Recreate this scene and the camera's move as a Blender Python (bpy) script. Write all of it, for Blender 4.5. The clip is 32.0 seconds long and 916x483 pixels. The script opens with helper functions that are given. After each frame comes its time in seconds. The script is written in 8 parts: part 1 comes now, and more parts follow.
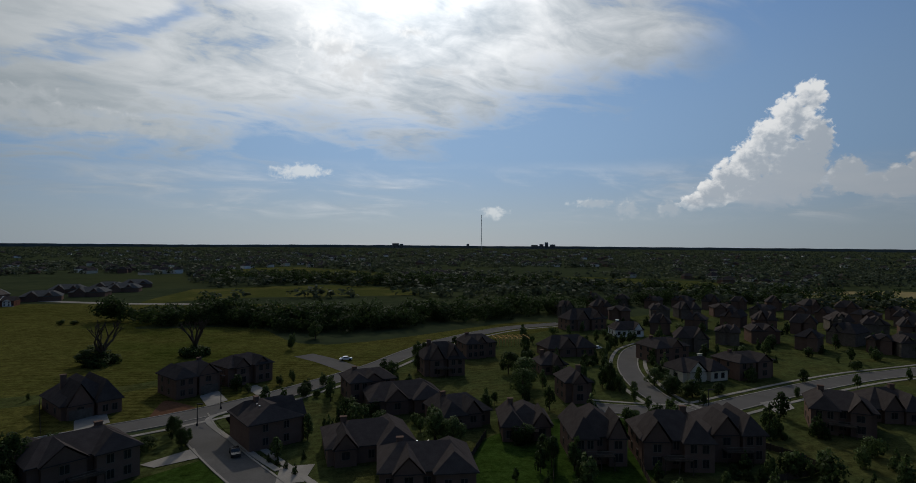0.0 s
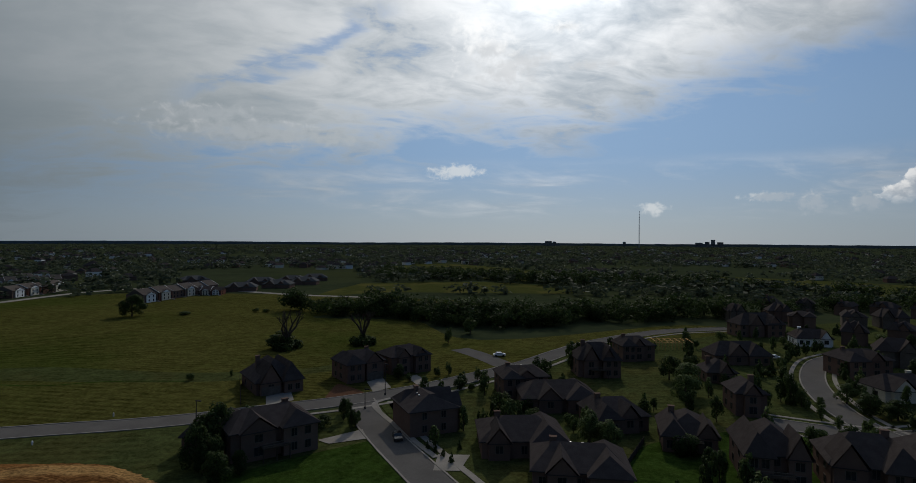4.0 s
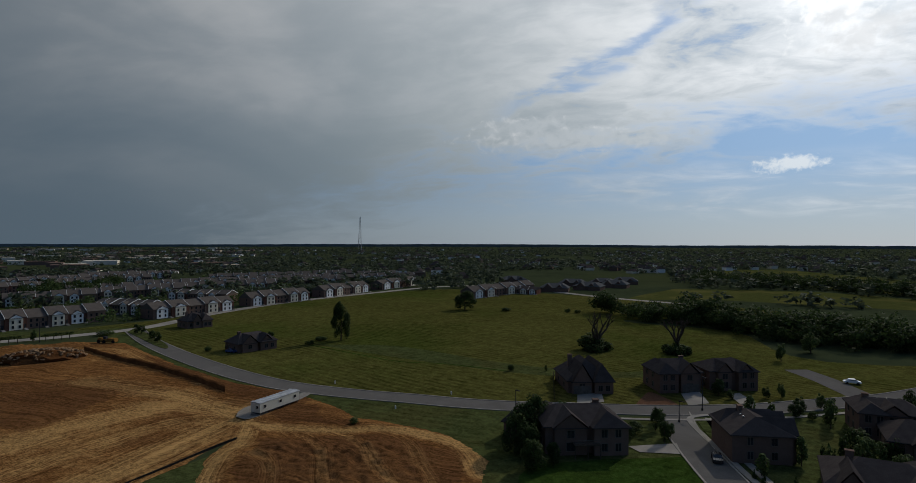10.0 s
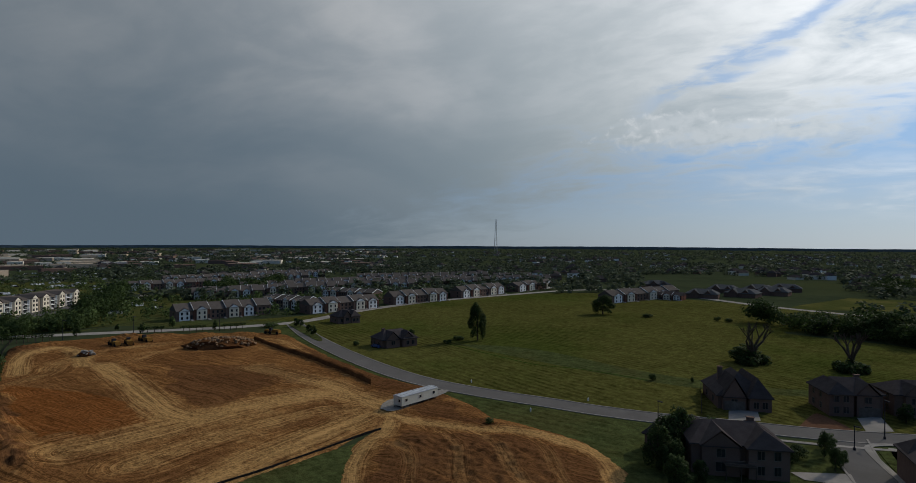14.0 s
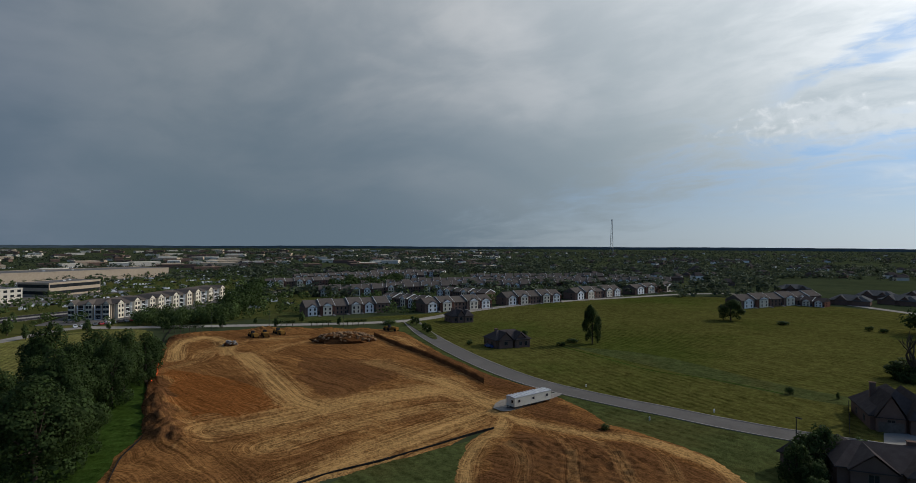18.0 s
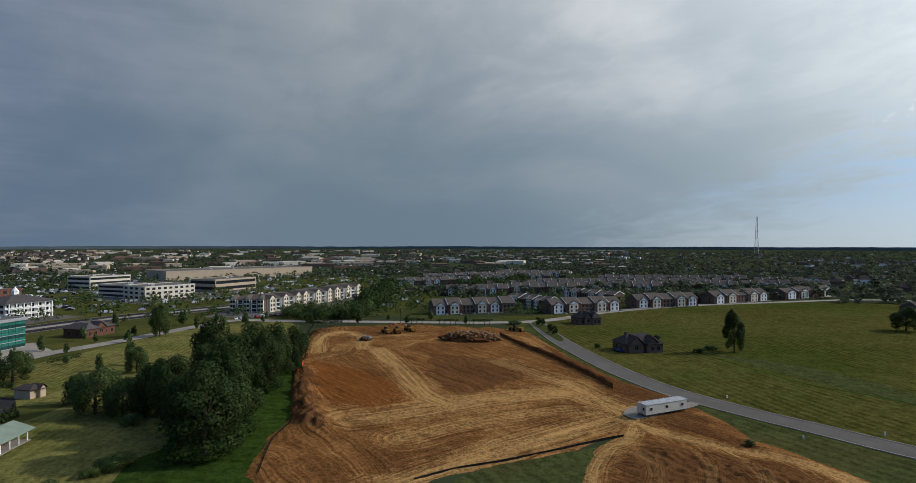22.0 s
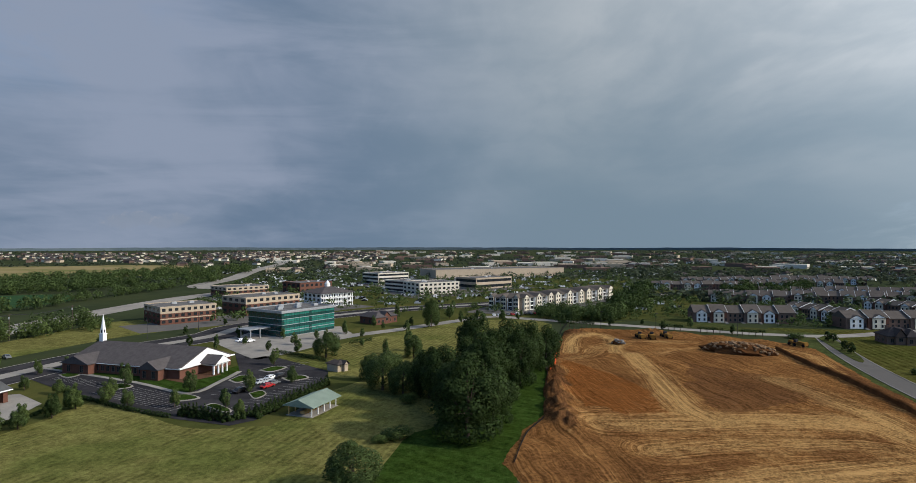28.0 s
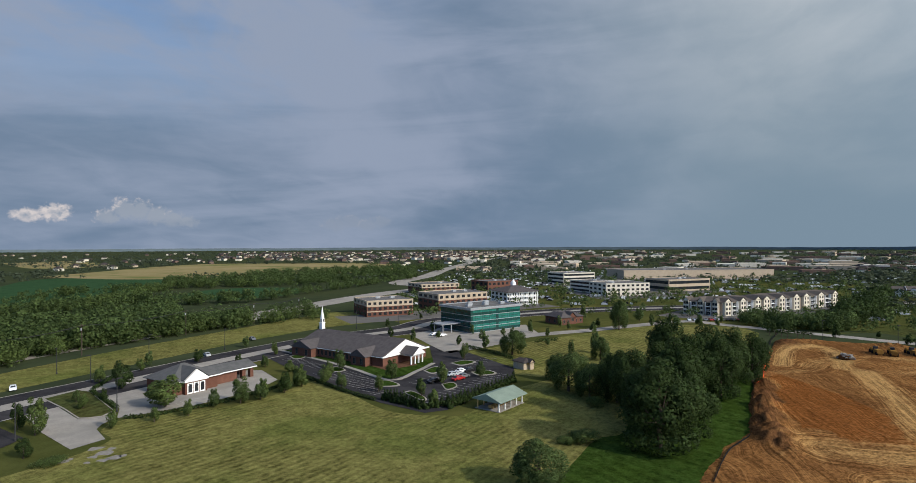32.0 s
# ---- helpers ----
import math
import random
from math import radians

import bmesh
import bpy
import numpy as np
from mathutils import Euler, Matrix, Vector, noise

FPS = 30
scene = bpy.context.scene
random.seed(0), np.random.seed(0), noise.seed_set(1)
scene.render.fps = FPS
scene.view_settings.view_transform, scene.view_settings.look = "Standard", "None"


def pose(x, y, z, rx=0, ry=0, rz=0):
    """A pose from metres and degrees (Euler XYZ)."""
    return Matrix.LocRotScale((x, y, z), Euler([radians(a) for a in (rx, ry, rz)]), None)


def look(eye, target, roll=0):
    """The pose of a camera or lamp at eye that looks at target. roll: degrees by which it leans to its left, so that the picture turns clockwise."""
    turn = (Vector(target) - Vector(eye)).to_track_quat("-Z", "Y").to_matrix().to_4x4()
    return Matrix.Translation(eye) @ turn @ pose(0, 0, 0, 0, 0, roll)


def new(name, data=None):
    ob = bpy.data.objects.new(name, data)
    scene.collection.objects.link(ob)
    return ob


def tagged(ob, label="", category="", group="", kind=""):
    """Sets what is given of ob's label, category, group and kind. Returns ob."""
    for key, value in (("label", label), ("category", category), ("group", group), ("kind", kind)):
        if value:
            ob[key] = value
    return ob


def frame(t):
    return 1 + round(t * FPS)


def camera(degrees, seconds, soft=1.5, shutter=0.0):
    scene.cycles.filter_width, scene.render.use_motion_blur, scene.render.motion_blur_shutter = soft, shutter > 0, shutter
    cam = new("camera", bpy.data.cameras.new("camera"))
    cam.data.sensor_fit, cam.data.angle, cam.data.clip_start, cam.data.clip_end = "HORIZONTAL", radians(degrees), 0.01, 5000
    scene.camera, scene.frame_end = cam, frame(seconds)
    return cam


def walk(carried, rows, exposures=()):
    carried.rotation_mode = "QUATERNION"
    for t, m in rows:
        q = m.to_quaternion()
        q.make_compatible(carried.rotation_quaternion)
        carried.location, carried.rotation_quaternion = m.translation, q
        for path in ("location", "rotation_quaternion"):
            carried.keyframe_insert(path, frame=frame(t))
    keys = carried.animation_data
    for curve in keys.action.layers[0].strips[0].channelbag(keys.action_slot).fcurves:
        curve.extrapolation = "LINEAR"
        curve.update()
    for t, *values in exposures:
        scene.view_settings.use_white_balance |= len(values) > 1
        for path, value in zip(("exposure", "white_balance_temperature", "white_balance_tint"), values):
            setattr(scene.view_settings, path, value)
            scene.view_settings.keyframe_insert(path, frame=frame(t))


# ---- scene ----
cam = camera(78.03, 32.0, 0.6)
EYE_Z = 42.0
PATH = [
    (0.0, pose(0, 0, EYE_Z, 90.17, -0.38, 0.00)),
    (0.5, pose(0, 0, EYE_Z, 90.14, -0.38, 1.51)),
    (1.0, pose(0, 0, EYE_Z, 90.11, -0.39, 3.12)),
    (1.5, pose(0, 0, EYE_Z, 90.06, -0.41, 4.87)),
    (2.0, pose(0, 0, EYE_Z, 90.00, -0.41, 6.71)),
    (2.5, pose(0, 0, EYE_Z, 89.92, -0.36, 8.45)),
    (4.5, pose(0, 0, EYE_Z, 89.82, -0.27, 18.28)),
    (5.0, pose(0, 0, EYE_Z, 89.76, -0.18, 21.46)),
    (5.5, pose(0, 0, EYE_Z, 89.73, -0.12, 25.32)),
    (6.0, pose(0, 0, EYE_Z, 89.73, -0.11, 30.15)),
    (6.5, pose(0, 0, EYE_Z, 89.74, -0.13, 33.98)),
    (7.0, pose(0, 0, EYE_Z, 89.77, -0.16, 37.13)),
    (7.5, pose(0, 0, EYE_Z, 89.81, -0.17, 39.92)),
    (8.0, pose(0, 0, EYE_Z, 89.85, -0.17, 41.60)),
    (8.5, pose(0, 0, EYE_Z, 89.90, -0.15, 42.39)),
    (9.0, pose(0, 0, EYE_Z, 89.95, -0.13, 43.56)),
    (9.5, pose(0, 0, EYE_Z, 90.00, -0.13, 44.88)),
    (10.0, pose(0, 0, EYE_Z, 90.04, -0.14, 46.05)),
    (10.5, pose(0, 0, EYE_Z, 90.08, -0.15, 47.21)),
    (11.0, pose(0, 0, EYE_Z, 90.12, -0.16, 48.45)),
    (11.5, pose(0, 0, EYE_Z, 90.15, -0.17, 50.04)),
    (12.0, pose(0, 0, EYE_Z, 90.17, -0.19, 51.96)),
    (12.5, pose(0, 0, EYE_Z, 90.18, -0.21, 54.19)),
    (13.0, pose(0, 0, EYE_Z, 90.19, -0.23, 56.30)),
    (13.5, pose(0, 0, EYE_Z, 90.21, -0.26, 58.09)),
    (14.0, pose(0, 0, EYE_Z, 90.22, -0.28, 59.72)),
    (14.5, pose(0, 0, EYE_Z, 90.24, -0.29, 61.24)),
    (16.5, pose(0, 0, EYE_Z, 90.25, -0.28, 66.82)),
    (17.0, pose(0, 0, EYE_Z, 90.25, -0.27, 68.15)),
    (17.5, pose(0, 0, EYE_Z, 90.24, -0.26, 69.44)),
    (18.0, pose(0, 0, EYE_Z, 90.24, -0.26, 71.10)),
    (18.5, pose(0, 0, EYE_Z, 90.23, -0.24, 72.48)),
    (19.0, pose(0, 0, EYE_Z, 90.23, -0.20, 73.33)),
    (19.5, pose(0, 0, EYE_Z, 90.23, -0.16, 74.81)),
    (20.0, pose(0, 0, EYE_Z, 90.24, -0.13, 76.15)),
    (20.5, pose(0, 0, EYE_Z, 90.24, -0.11, 77.36)),
    (21.0, pose(0, 0, EYE_Z, 90.24, -0.11, 79.07)),
    (21.5, pose(0, 0, EYE_Z, 90.24, -0.10, 81.17)),
    (22.0, pose(0, 0, EYE_Z, 90.24, -0.09, 83.74)),
    (22.5, pose(0, 0, EYE_Z, 90.23, -0.09, 86.30)),
    (23.0, pose(0, 0, EYE_Z, 90.24, -0.09, 89.44)),
    (23.5, pose(0, 0, EYE_Z, 90.25, -0.11, 92.92)),
    (24.0, pose(0, 0, EYE_Z, 90.27, -0.15, 96.07)),
    (24.5, pose(0, 0, EYE_Z, 90.31, -0.19, 98.72)),
    (25.0, pose(0, 0, EYE_Z, 90.33, -0.20, 100.88)),
    (25.5, pose(0, 0, EYE_Z, 90.35, -0.16, 102.92)),
    (27.5, pose(0, 0, EYE_Z, 90.35, -0.08, 107.61)),
    (28.0, pose(0, 0, EYE_Z, 90.35, -0.01, 108.81)),
    (28.5, pose(0, 0, EYE_Z, 90.34, 0.05, 110.63)),
    (29.0, pose(0, 0, EYE_Z, 90.33, 0.10, 112.72)),
    (29.5, pose(0, 0, EYE_Z, 90.33, 0.14, 115.26)),
    (30.0, pose(0, 0, EYE_Z, 90.33, 0.16, 118.35)),
    (30.5, pose(0, 0, EYE_Z, 90.33, 0.17, 121.37)),
    (31.0, pose(0, 0, EYE_Z, 90.34, 0.17, 123.79)),
    (31.5, pose(0, 0, EYE_Z, 90.34, 0.17, 125.84)),
    (32.0, pose(0, 0, EYE_Z, 90.34, 0.17, 127.39)),
]
# exposure: dark against the sun, brighter away from it
EXPOSURE = [(0.0, -1.55), (5.0, -1.6), (9.0, -1.4), (14.0, -1.1), (19.0, -0.72), (23.0, -0.42), (28.0, -0.18), (32.0, -0.06)]
walk(cam, PATH, EXPOSURE)

# ---- sky, sun ----
SUN_AZ, SUN_EL = 5.0, 30.0     # degrees, azimuth counted to the left of +y
sun_dir = Vector((-math.sin(radians(SUN_AZ)) * math.cos(radians(SUN_EL)), math.cos(radians(SUN_AZ)) * math.cos(radians(SUN_EL)), math.sin(radians(SUN_EL))))
sun = new("sun", bpy.data.lights.new("sun", "SUN"))
sun.data.energy, sun.data.angle, sun.data.color = 4.2, radians(1.0), (1.0, 0.93, 0.82)
sun.matrix_world = look(sun_dir * 200, (0, 0, 0))


class Val:
    """A socket with arithmetic, to write node maths plainly."""
    tree = None

    def __init__(self, s):
        self.s = s

    @staticmethod
    def op(kind, *args):
        n = Val.tree.nodes.new("ShaderNodeMath")
        n.operation = kind
        for i, a in enumerate(args):
            if isinstance(a, Val):
                Val.tree.links.new(a.s, n.inputs[i])
            else:
                n.inputs[i].default_value = a
        return Val(n.outputs[0])

    def __add__(self, o): return Val.op("ADD", self, o)
    def __radd__(self, o): return Val.op("ADD", o, self)
    def __sub__(self, o): return Val.op("SUBTRACT", self, o)
    def __rsub__(self, o): return Val.op("SUBTRACT", o, self)
    def __mul__(self, o): return Val.op("MULTIPLY", self, o)
    def __rmul__(self, o): return Val.op("MULTIPLY", o, self)
    def __truediv__(self, o): return Val.op("DIVIDE", self, o)
    def __rtruediv__(self, o): return Val.op("DIVIDE", o, self)
    def clip(self): return Val.op("MINIMUM", Val.op("MAXIMUM", self, 0.0), 1.0)


def ramp(v, a, b):
    """Smooth step of v from a to b."""
    n = Val.tree.nodes.new("ShaderNodeMapRange")
    n.interpolation_type = "SMOOTHSTEP"
    Val.tree.links.new(v.s, n.inputs["Value"])
    n.inputs["From Min"].default_value, n.inputs["From Max"].default_value = a, b
    return Val(n.outputs["Result"])


def xyz(x, y, z):
    n = Val.tree.nodes.new("ShaderNodeCombineXYZ")
    for i, a in enumerate((x, y, z)):
        if isinstance(a, Val):
            Val.tree.links.new(a.s, n.inputs[i])
        else:
            n.inputs[i].default_value = a
    return n.outputs[0]


def fbm(vec, scale, detail=6.0, rough=0.55, warp=0.0):
    n = Val.tree.nodes.new("ShaderNodeTexNoise")
    Val.tree.links.new(vec, n.inputs["Vector"])
    n.inputs["Scale"].default_value, n.inputs["Detail"].default_value = scale, detail
    n.inputs["Roughness"].default_value, n.inputs["Distortion"].default_value = rough, warp
    return Val(n.outputs["Fac"])


def blend(fac, a, b):
    """Mix of two colours; each a socket or an rgb tuple."""
    n = Val.tree.nodes.new("ShaderNodeMix")
    n.data_type = "RGBA"
    for sock, v in ((n.inputs[0], fac), (n.inputs[6], a), (n.inputs[7], b)):
        if isinstance(v, Val):
            Val.tree.links.new(v.s, sock)
        elif isinstance(v, bpy.types.NodeSocket):
            Val.tree.links.new(v, sock)
        elif isinstance(v, tuple):
            sock.default_value = (*v, 1)
        else:
            sock.default_value = v
    return n.outputs[2]


def scaled(col, fac):
    n = Val.tree.nodes.new("ShaderNodeVectorMath")
    n.operation = "SCALE"
    Val.tree.links.new(col, n.inputs[0])
    Val.tree.links.new(fac.s, n.inputs["Scale"])
    return n.outputs[0]


world = bpy.data.worlds.new("world")
scene.world = world
world.use_nodes = True
Val.tree = world.node_tree
wt = world.node_tree
coord = wt.nodes.new("ShaderNodeTexCoord")
sep = wt.nodes.new("ShaderNodeSeparateXYZ")
wt.links.new(coord.outputs["Generated"], sep.inputs[0])
dx, dy, dz = (Val(sep.outputs[i]) for i in range(3))
elev = Val.op("ARCSINE", dz) * (180 / math.pi)
azim = Val.op("ARCTAN2", dx * -1.0, dy) * (180 / math.pi)
sky = wt.nodes.new("ShaderNodeTexSky")
sky.sky_type, sky.sun_disc = "NISHITA", False
sky.sun_elevation, sky.sun_rotation = radians(SUN_EL), radians(-SUN_AZ)
sky.air_density, sky.dust_density, sky.ozone_density = 1.0, 0.4, 3.0
# clear sky: the sky model, paled by haze towards the horizon
haze = blend(ramp(elev, 0.0, 9.0), (0.385, 0.475, 0.555), blend(ramp(elev, 7.0, 34.0), (0.27, 0.43, 0.66), (0.11, 0.25, 0.56)))
clear = scaled(blend(0.86, scaled(sky.outputs["Color"], Val.op("ADD", 0.05, 0.0)), haze), Val.op("ADD", 1.02, 0.0))
# nearness to the sun
cosun = (dx * sun_dir.x + dy * sun_dir.y + dz * sun_dir.z).clip()
glow, wide, lobe = Val.op("POWER", cosun, 90.0), Val.op("POWER", cosun, 9.0), Val.op("POWER", cosun, 2.5)
# cloud deck seen in perspective
inv = 1.0 / (Val.op("MAXIMUM", dz, 0.0) + 0.22)
u, v = dx * inv, dy * inv
deck = xyz(u * 0.9 + v * 0.35, v * 1.25 - u * 0.55, 0.0)
soft = xyz(dx * 1.0, dy * 1.0, dz * 2.2)
big, mid, fine = fbm(deck, 0.75, 3, 0.45, 0.2), fbm(deck, 2.3, 7, 0.55, 0.9), fbm(deck, 8.0, 8, 0.6, 0.6)
veil = fbm(soft, 2.2, 4, 0.5, 0.5)
wisp = mid * 0.66 + fine * 0.34
west = ramp(azim, 26.0, 62.0)
# lower edge of the deck, in degrees of elevation: rises to the right of the sun, sinks to the horizon in the west
edge_right = Val.op("MAXIMUM", 6.0 - azim, 0.0) * 0.22
edge_left = Val.op("MAXIMUM", azim - 15.0, 0.0) * 0.15 + Val.op("MAXIMUM", azim - 50.0, 0.0) * 0.28
edge = 10.8 + edge_right - edge_left + (mid - 0.5) * 15.0 + (fine - 0.5) * 5.0
cover = ramp((elev - edge) * (1.0 - west * 0.45), -2.5, 3.5) * ramp(wisp + west * 0.5 + wide * 0.05, 0.29, 0.45) * ramp(azim + (mid - 0.5) * 18.0, -30.0, -20.0)
# a slanting blue rift through the deck
rift = Val.op("ABSOLUTE", elev - 14.6 - (38.6 - azim) * 0.42 + (mid - 0.5) * 9.0)
rift = (1.0 - ramp(rift, 0.2, 1.9)) * ramp(azim, 20.0, 26.0) * (1.0 - ramp(azim, 37.0, 44.0)) * ramp(fine * 0.6 + mid * 0.4, 0.38, 0.56)
cover = cover * (1.0 - rift * 0.7)
# thin band of high cloud low down, and broken cloud again in the far west
band = ramp(elev, 1.5, 4.0) * (1.0 - ramp(elev, 5.5, 8.5)) * ramp(veil * 0.45 + mid * 0.3 + fbm(xyz(azim * 0.05, elev * 0.55, 4.0), 1.0, 5, 0.55, 0.5) * 0.25, 0.44, 0.60)
cover = Val.op("MAXIMUM", cover, band * 0.62)
open_west = ramp(azim + elev * 0.5, 136.0, 164.0) * ramp(elev, 8.0, 20.0)
cover = cover * (1.0 - open_west * (1.0 - ramp(wisp * 0.5 + veil * 0.5, 0.42, 0.60)) * 0.7)
# tone of the deck: storm slate in the west, white by the sun
slate = ramp(azim + (veil - 0.5) * 46.0, 6.0, 56.0)
lift = ramp(elev + (veil - 0.5) * 22.0, 3.0, 26.0) * (1.0 - ramp(azim, 80.0, 104.0) * 0.46)
mottle = ramp(veil * 0.5 + mid * 0.35 + fine * 0.15, 0.40, 0.62)
dark = blend(lift * 0.62 + mottle * lift * 0.38, blend(ramp(azim, 40.0, 84.0), (0.37, 0.44, 0.48), (0.222, 0.312, 0.400)), (0.66, 0.70, 0.74))
streak = fbm(xyz(azim * 0.035, elev * 0.22 + azim * 0.012, 0.0), 1.0, 5, 0.55, 0.6)
late = blend(ramp(veil * 0.45 + streak * 0.4 + mid * 0.15 + ramp(elev, 4.0, 26.0) * 0.05 + ramp(azim, 120.0, 150.0) * 0.10, 0.42, 0.68), (0.168, 0.246, 0.362), (0.325, 0.390, 0.520))
dark = blend(ramp(azim, 96.0, 128.0), dark, late)
white = blend(ramp(wisp * 0.7 + big * 0.3, 0.36, 0.62), (0.37, 0.42, 0.47), (0.80, 0.82, 0.84))
deck_col = blend(slate, white, dark)
deck_col = scaled(deck_col, 0.92 + glow * 1.15 + wide * 0.32)
col = blend(cover.clip(), clear, deck_col)


def cumulus(col, lumps, tone, shade, grain, rag=0.5, dense=1.0, base=None, thin=0.0):
    """Heaped cloud: lumps are (azimuth, elevation, half width, half height); billows roughen it, its foot fades out above base."""
    flat = xyz(azim * grain, elev * grain * 1.15, 0.0)
    n1, n2 = fbm(flat, 1.0, 5, 0.55, 0.35), fbm(flat, 0.4, 3, 0.5, 0.3)
    best, top = None, None
    for a, e, w, h in lumps:
        da, de = (azim - a) / w, (elev - e) / h
        r = 1.0 - Val.op("SQRT", da * da + de * de)
        best = r if best is None else Val.op("MAXIMUM", best, r)
        up = de * 0.7 + da * 0.55 - (1.0 - ramp(r, -0.25, 0.2)) * 3.0
        top = up if top is None else Val.op("MAXIMUM", top, up)
    body = best + (n1 - 0.5) * 2.0 * rag + (n2 - 0.5) * rag
    m = ramp(body, -0.04 - thin * 0.4, 0.24 + thin)
    if base is not None:
        m = m * ramp(elev + (n2 - 0.5) * 2.0, base - 0.5, base + 1.1)
    light = ramp(top * 0.42 + (n1 - 0.5) * 1.9 + (n2 - 0.5) * 1.4 + 0.12 - best * 1.0, 0.0, 1.25)
    return blend(m * dense, col, blend(light, shade, tone))


col = cumulus(col, [(-22.8, 3.9, 1.6, 0.9), (-24.4, 4.8, 1.8, 1.5), (-25.9, 5.9, 2.0, 2.2), (-27.5, 7.4, 2.0, 2.3), (-29.0, 9.2, 2.0, 2.3), (-30.6, 11.0, 1.8, 2.1), (-31.9, 12.6, 1.4, 1.5), (-30.8, 6.8, 2.6, 3.0), (-28.4, 4.8, 3.0, 2.0), (-32.4, 9.0, 1.3, 2.2), (-34.6, 5.9, 1.6, 1.7), (-36.3, 5.0, 1.6, 1.2), (-38.2, 5.2, 1.6, 1.5), (-39.8, 5.9, 1.7, 1.9)], (1.05, 1.06, 1.06), (0.50, 0.56, 0.63), 1.5, 0.55, 0.92, 3.4)
col = cumulus(col, [(15.6, 6.9, 2.9, 0.7), (-3.6, 3.1, 1.3, 0.6), (-13.5, 4.0, 2.2, 0.5), (-16.8, 3.4, 1.3, 0.8), (-20.4, 3.4, 1.1, 0.9)], (0.80, 0.84, 0.86), (0.50, 0.57, 0.64), 1.6, 1.0, 0.75, None, 0.45)
col = cumulus(col, [(159.2, 2.5, 1.1, 0.7), (157.9, 3.2, 1.1, 1.0), (156.8, 3.1, 1.2, 1.0), (155.5, 2.7, 1.2, 0.9), (154.2, 2.4, 1.2, 0.8), (153.0, 2.2, 1.1, 0.6), (162.8, 2.8, 1.2, 0.8), (164.7, 2.5, 1.2, 0.6), (169.0, 2.7, 1.4, 0.8)], (0.80, 0.72, 0.69), (0.33, 0.375, 0.45), 2.2, 0.6, 0.8, 1.5, 0.25)
col = cumulus(col, [(34.5, 10.2, 8.0, 1.2), (39.0, 11.4, 4.0, 0.9), (29.0, 10.0, 4.0, 0.8)], (0.80, 0.82, 0.84), (0.52, 0.57, 0.61), 0.9, 1.5, 0.8, None, 0.7)
col = cumulus(col, [(10.6, 16.6, 3.2, 1.6), (12.4, 18.6, 2.6, 1.8), (13.4, 20.6, 2.6, 1.2), (8.8, 17.4, 2.4, 1.2), (2.2, 16.9, 2.4, 0.5), (5.0, 20.4, 2.0, 0.5)], (1.15, 1.15, 1.14), (0.66, 0.68, 0.70), 0.9, 1.6, 0.65, None, 0.8)
col = cumulus(col, [(139.5, 2.0, 1.6, 0.8), (138.1, 2.3, 1.2, 0.8), (136.5, 2.0, 1.4, 0.7), (135.1, 2.3, 1.0, 0.7)], (0.44, 0.44, 0.48), (0.28, 0.33, 0.42), 2.0, 0.6, 0.55, 1.2, 0.3)
col = scaled(col, 1.0 + lobe * 1.95)
back = wt.nodes["Background"]
wt.links.new(col, back.inputs["Color"])
back.inputs["Strength"].default_value = 1.0

# ---- materials ----
def material(name, a, b, scale=1.0, rough=0.9, bump=0.0, fine=8.0, metal=0.0, c=None, patch=0.05, spec=0.0, stretch=(1, 1, 1), turn=0.0, rand=0.0):
    """Two-scale mottled surface in world metres: a and b mix by noise of about 1/scale m, c comes in by large patches."""
    m = bpy.data.materials.new(name)
    m.use_nodes = True
    t = m.node_tree
    Val.tree = t
    p = t.nodes["Principled BSDF"]
    geo = t.nodes.new("ShaderNodeNewGeometry")
    mp = t.nodes.new("ShaderNodeMapping")
    mp.inputs["Scale"].default_value, mp.inputs["Rotation"].default_value = stretch, (0, 0, radians(turn))
    t.links.new(geo.outputs["Position"], mp.inputs["Vector"])
    vec = mp.outputs[0]
    n1, n2 = fbm(vec, scale, 4, 0.6), fbm(vec, scale * fine, 3, 0.6)
    f = ramp(n1 * 0.6 + n2 * 0.4, 0.34, 0.66)
    if rand:
        info = t.nodes.new("ShaderNodeObjectInfo")
        f = (f * (1 - rand) + Val(info.outputs["Random"]) * rand).clip()
    col = blend(f, a, b)
    if c:
        col = blend(ramp(fbm(vec, patch, 4, 0.6), 0.45, 0.68), col, c)
    t.links.new(col, p.inputs["Base Color"])
    p.inputs["Roughness"].default_value, p.inputs["Metallic"].default_value = rough, metal
    p.inputs["Specular IOR Level"].default_value = spec
    if bump:
        bp = t.nodes.new("ShaderNodeBump")
        bp.inputs["Strength"].default_value, bp.inputs["Distance"].default_value = 1.0, bump
        t.links.new(n2.s, bp.inputs["Height"])
        t.links.new(bp.outputs[0], p.inputs["Normal"])
    return m


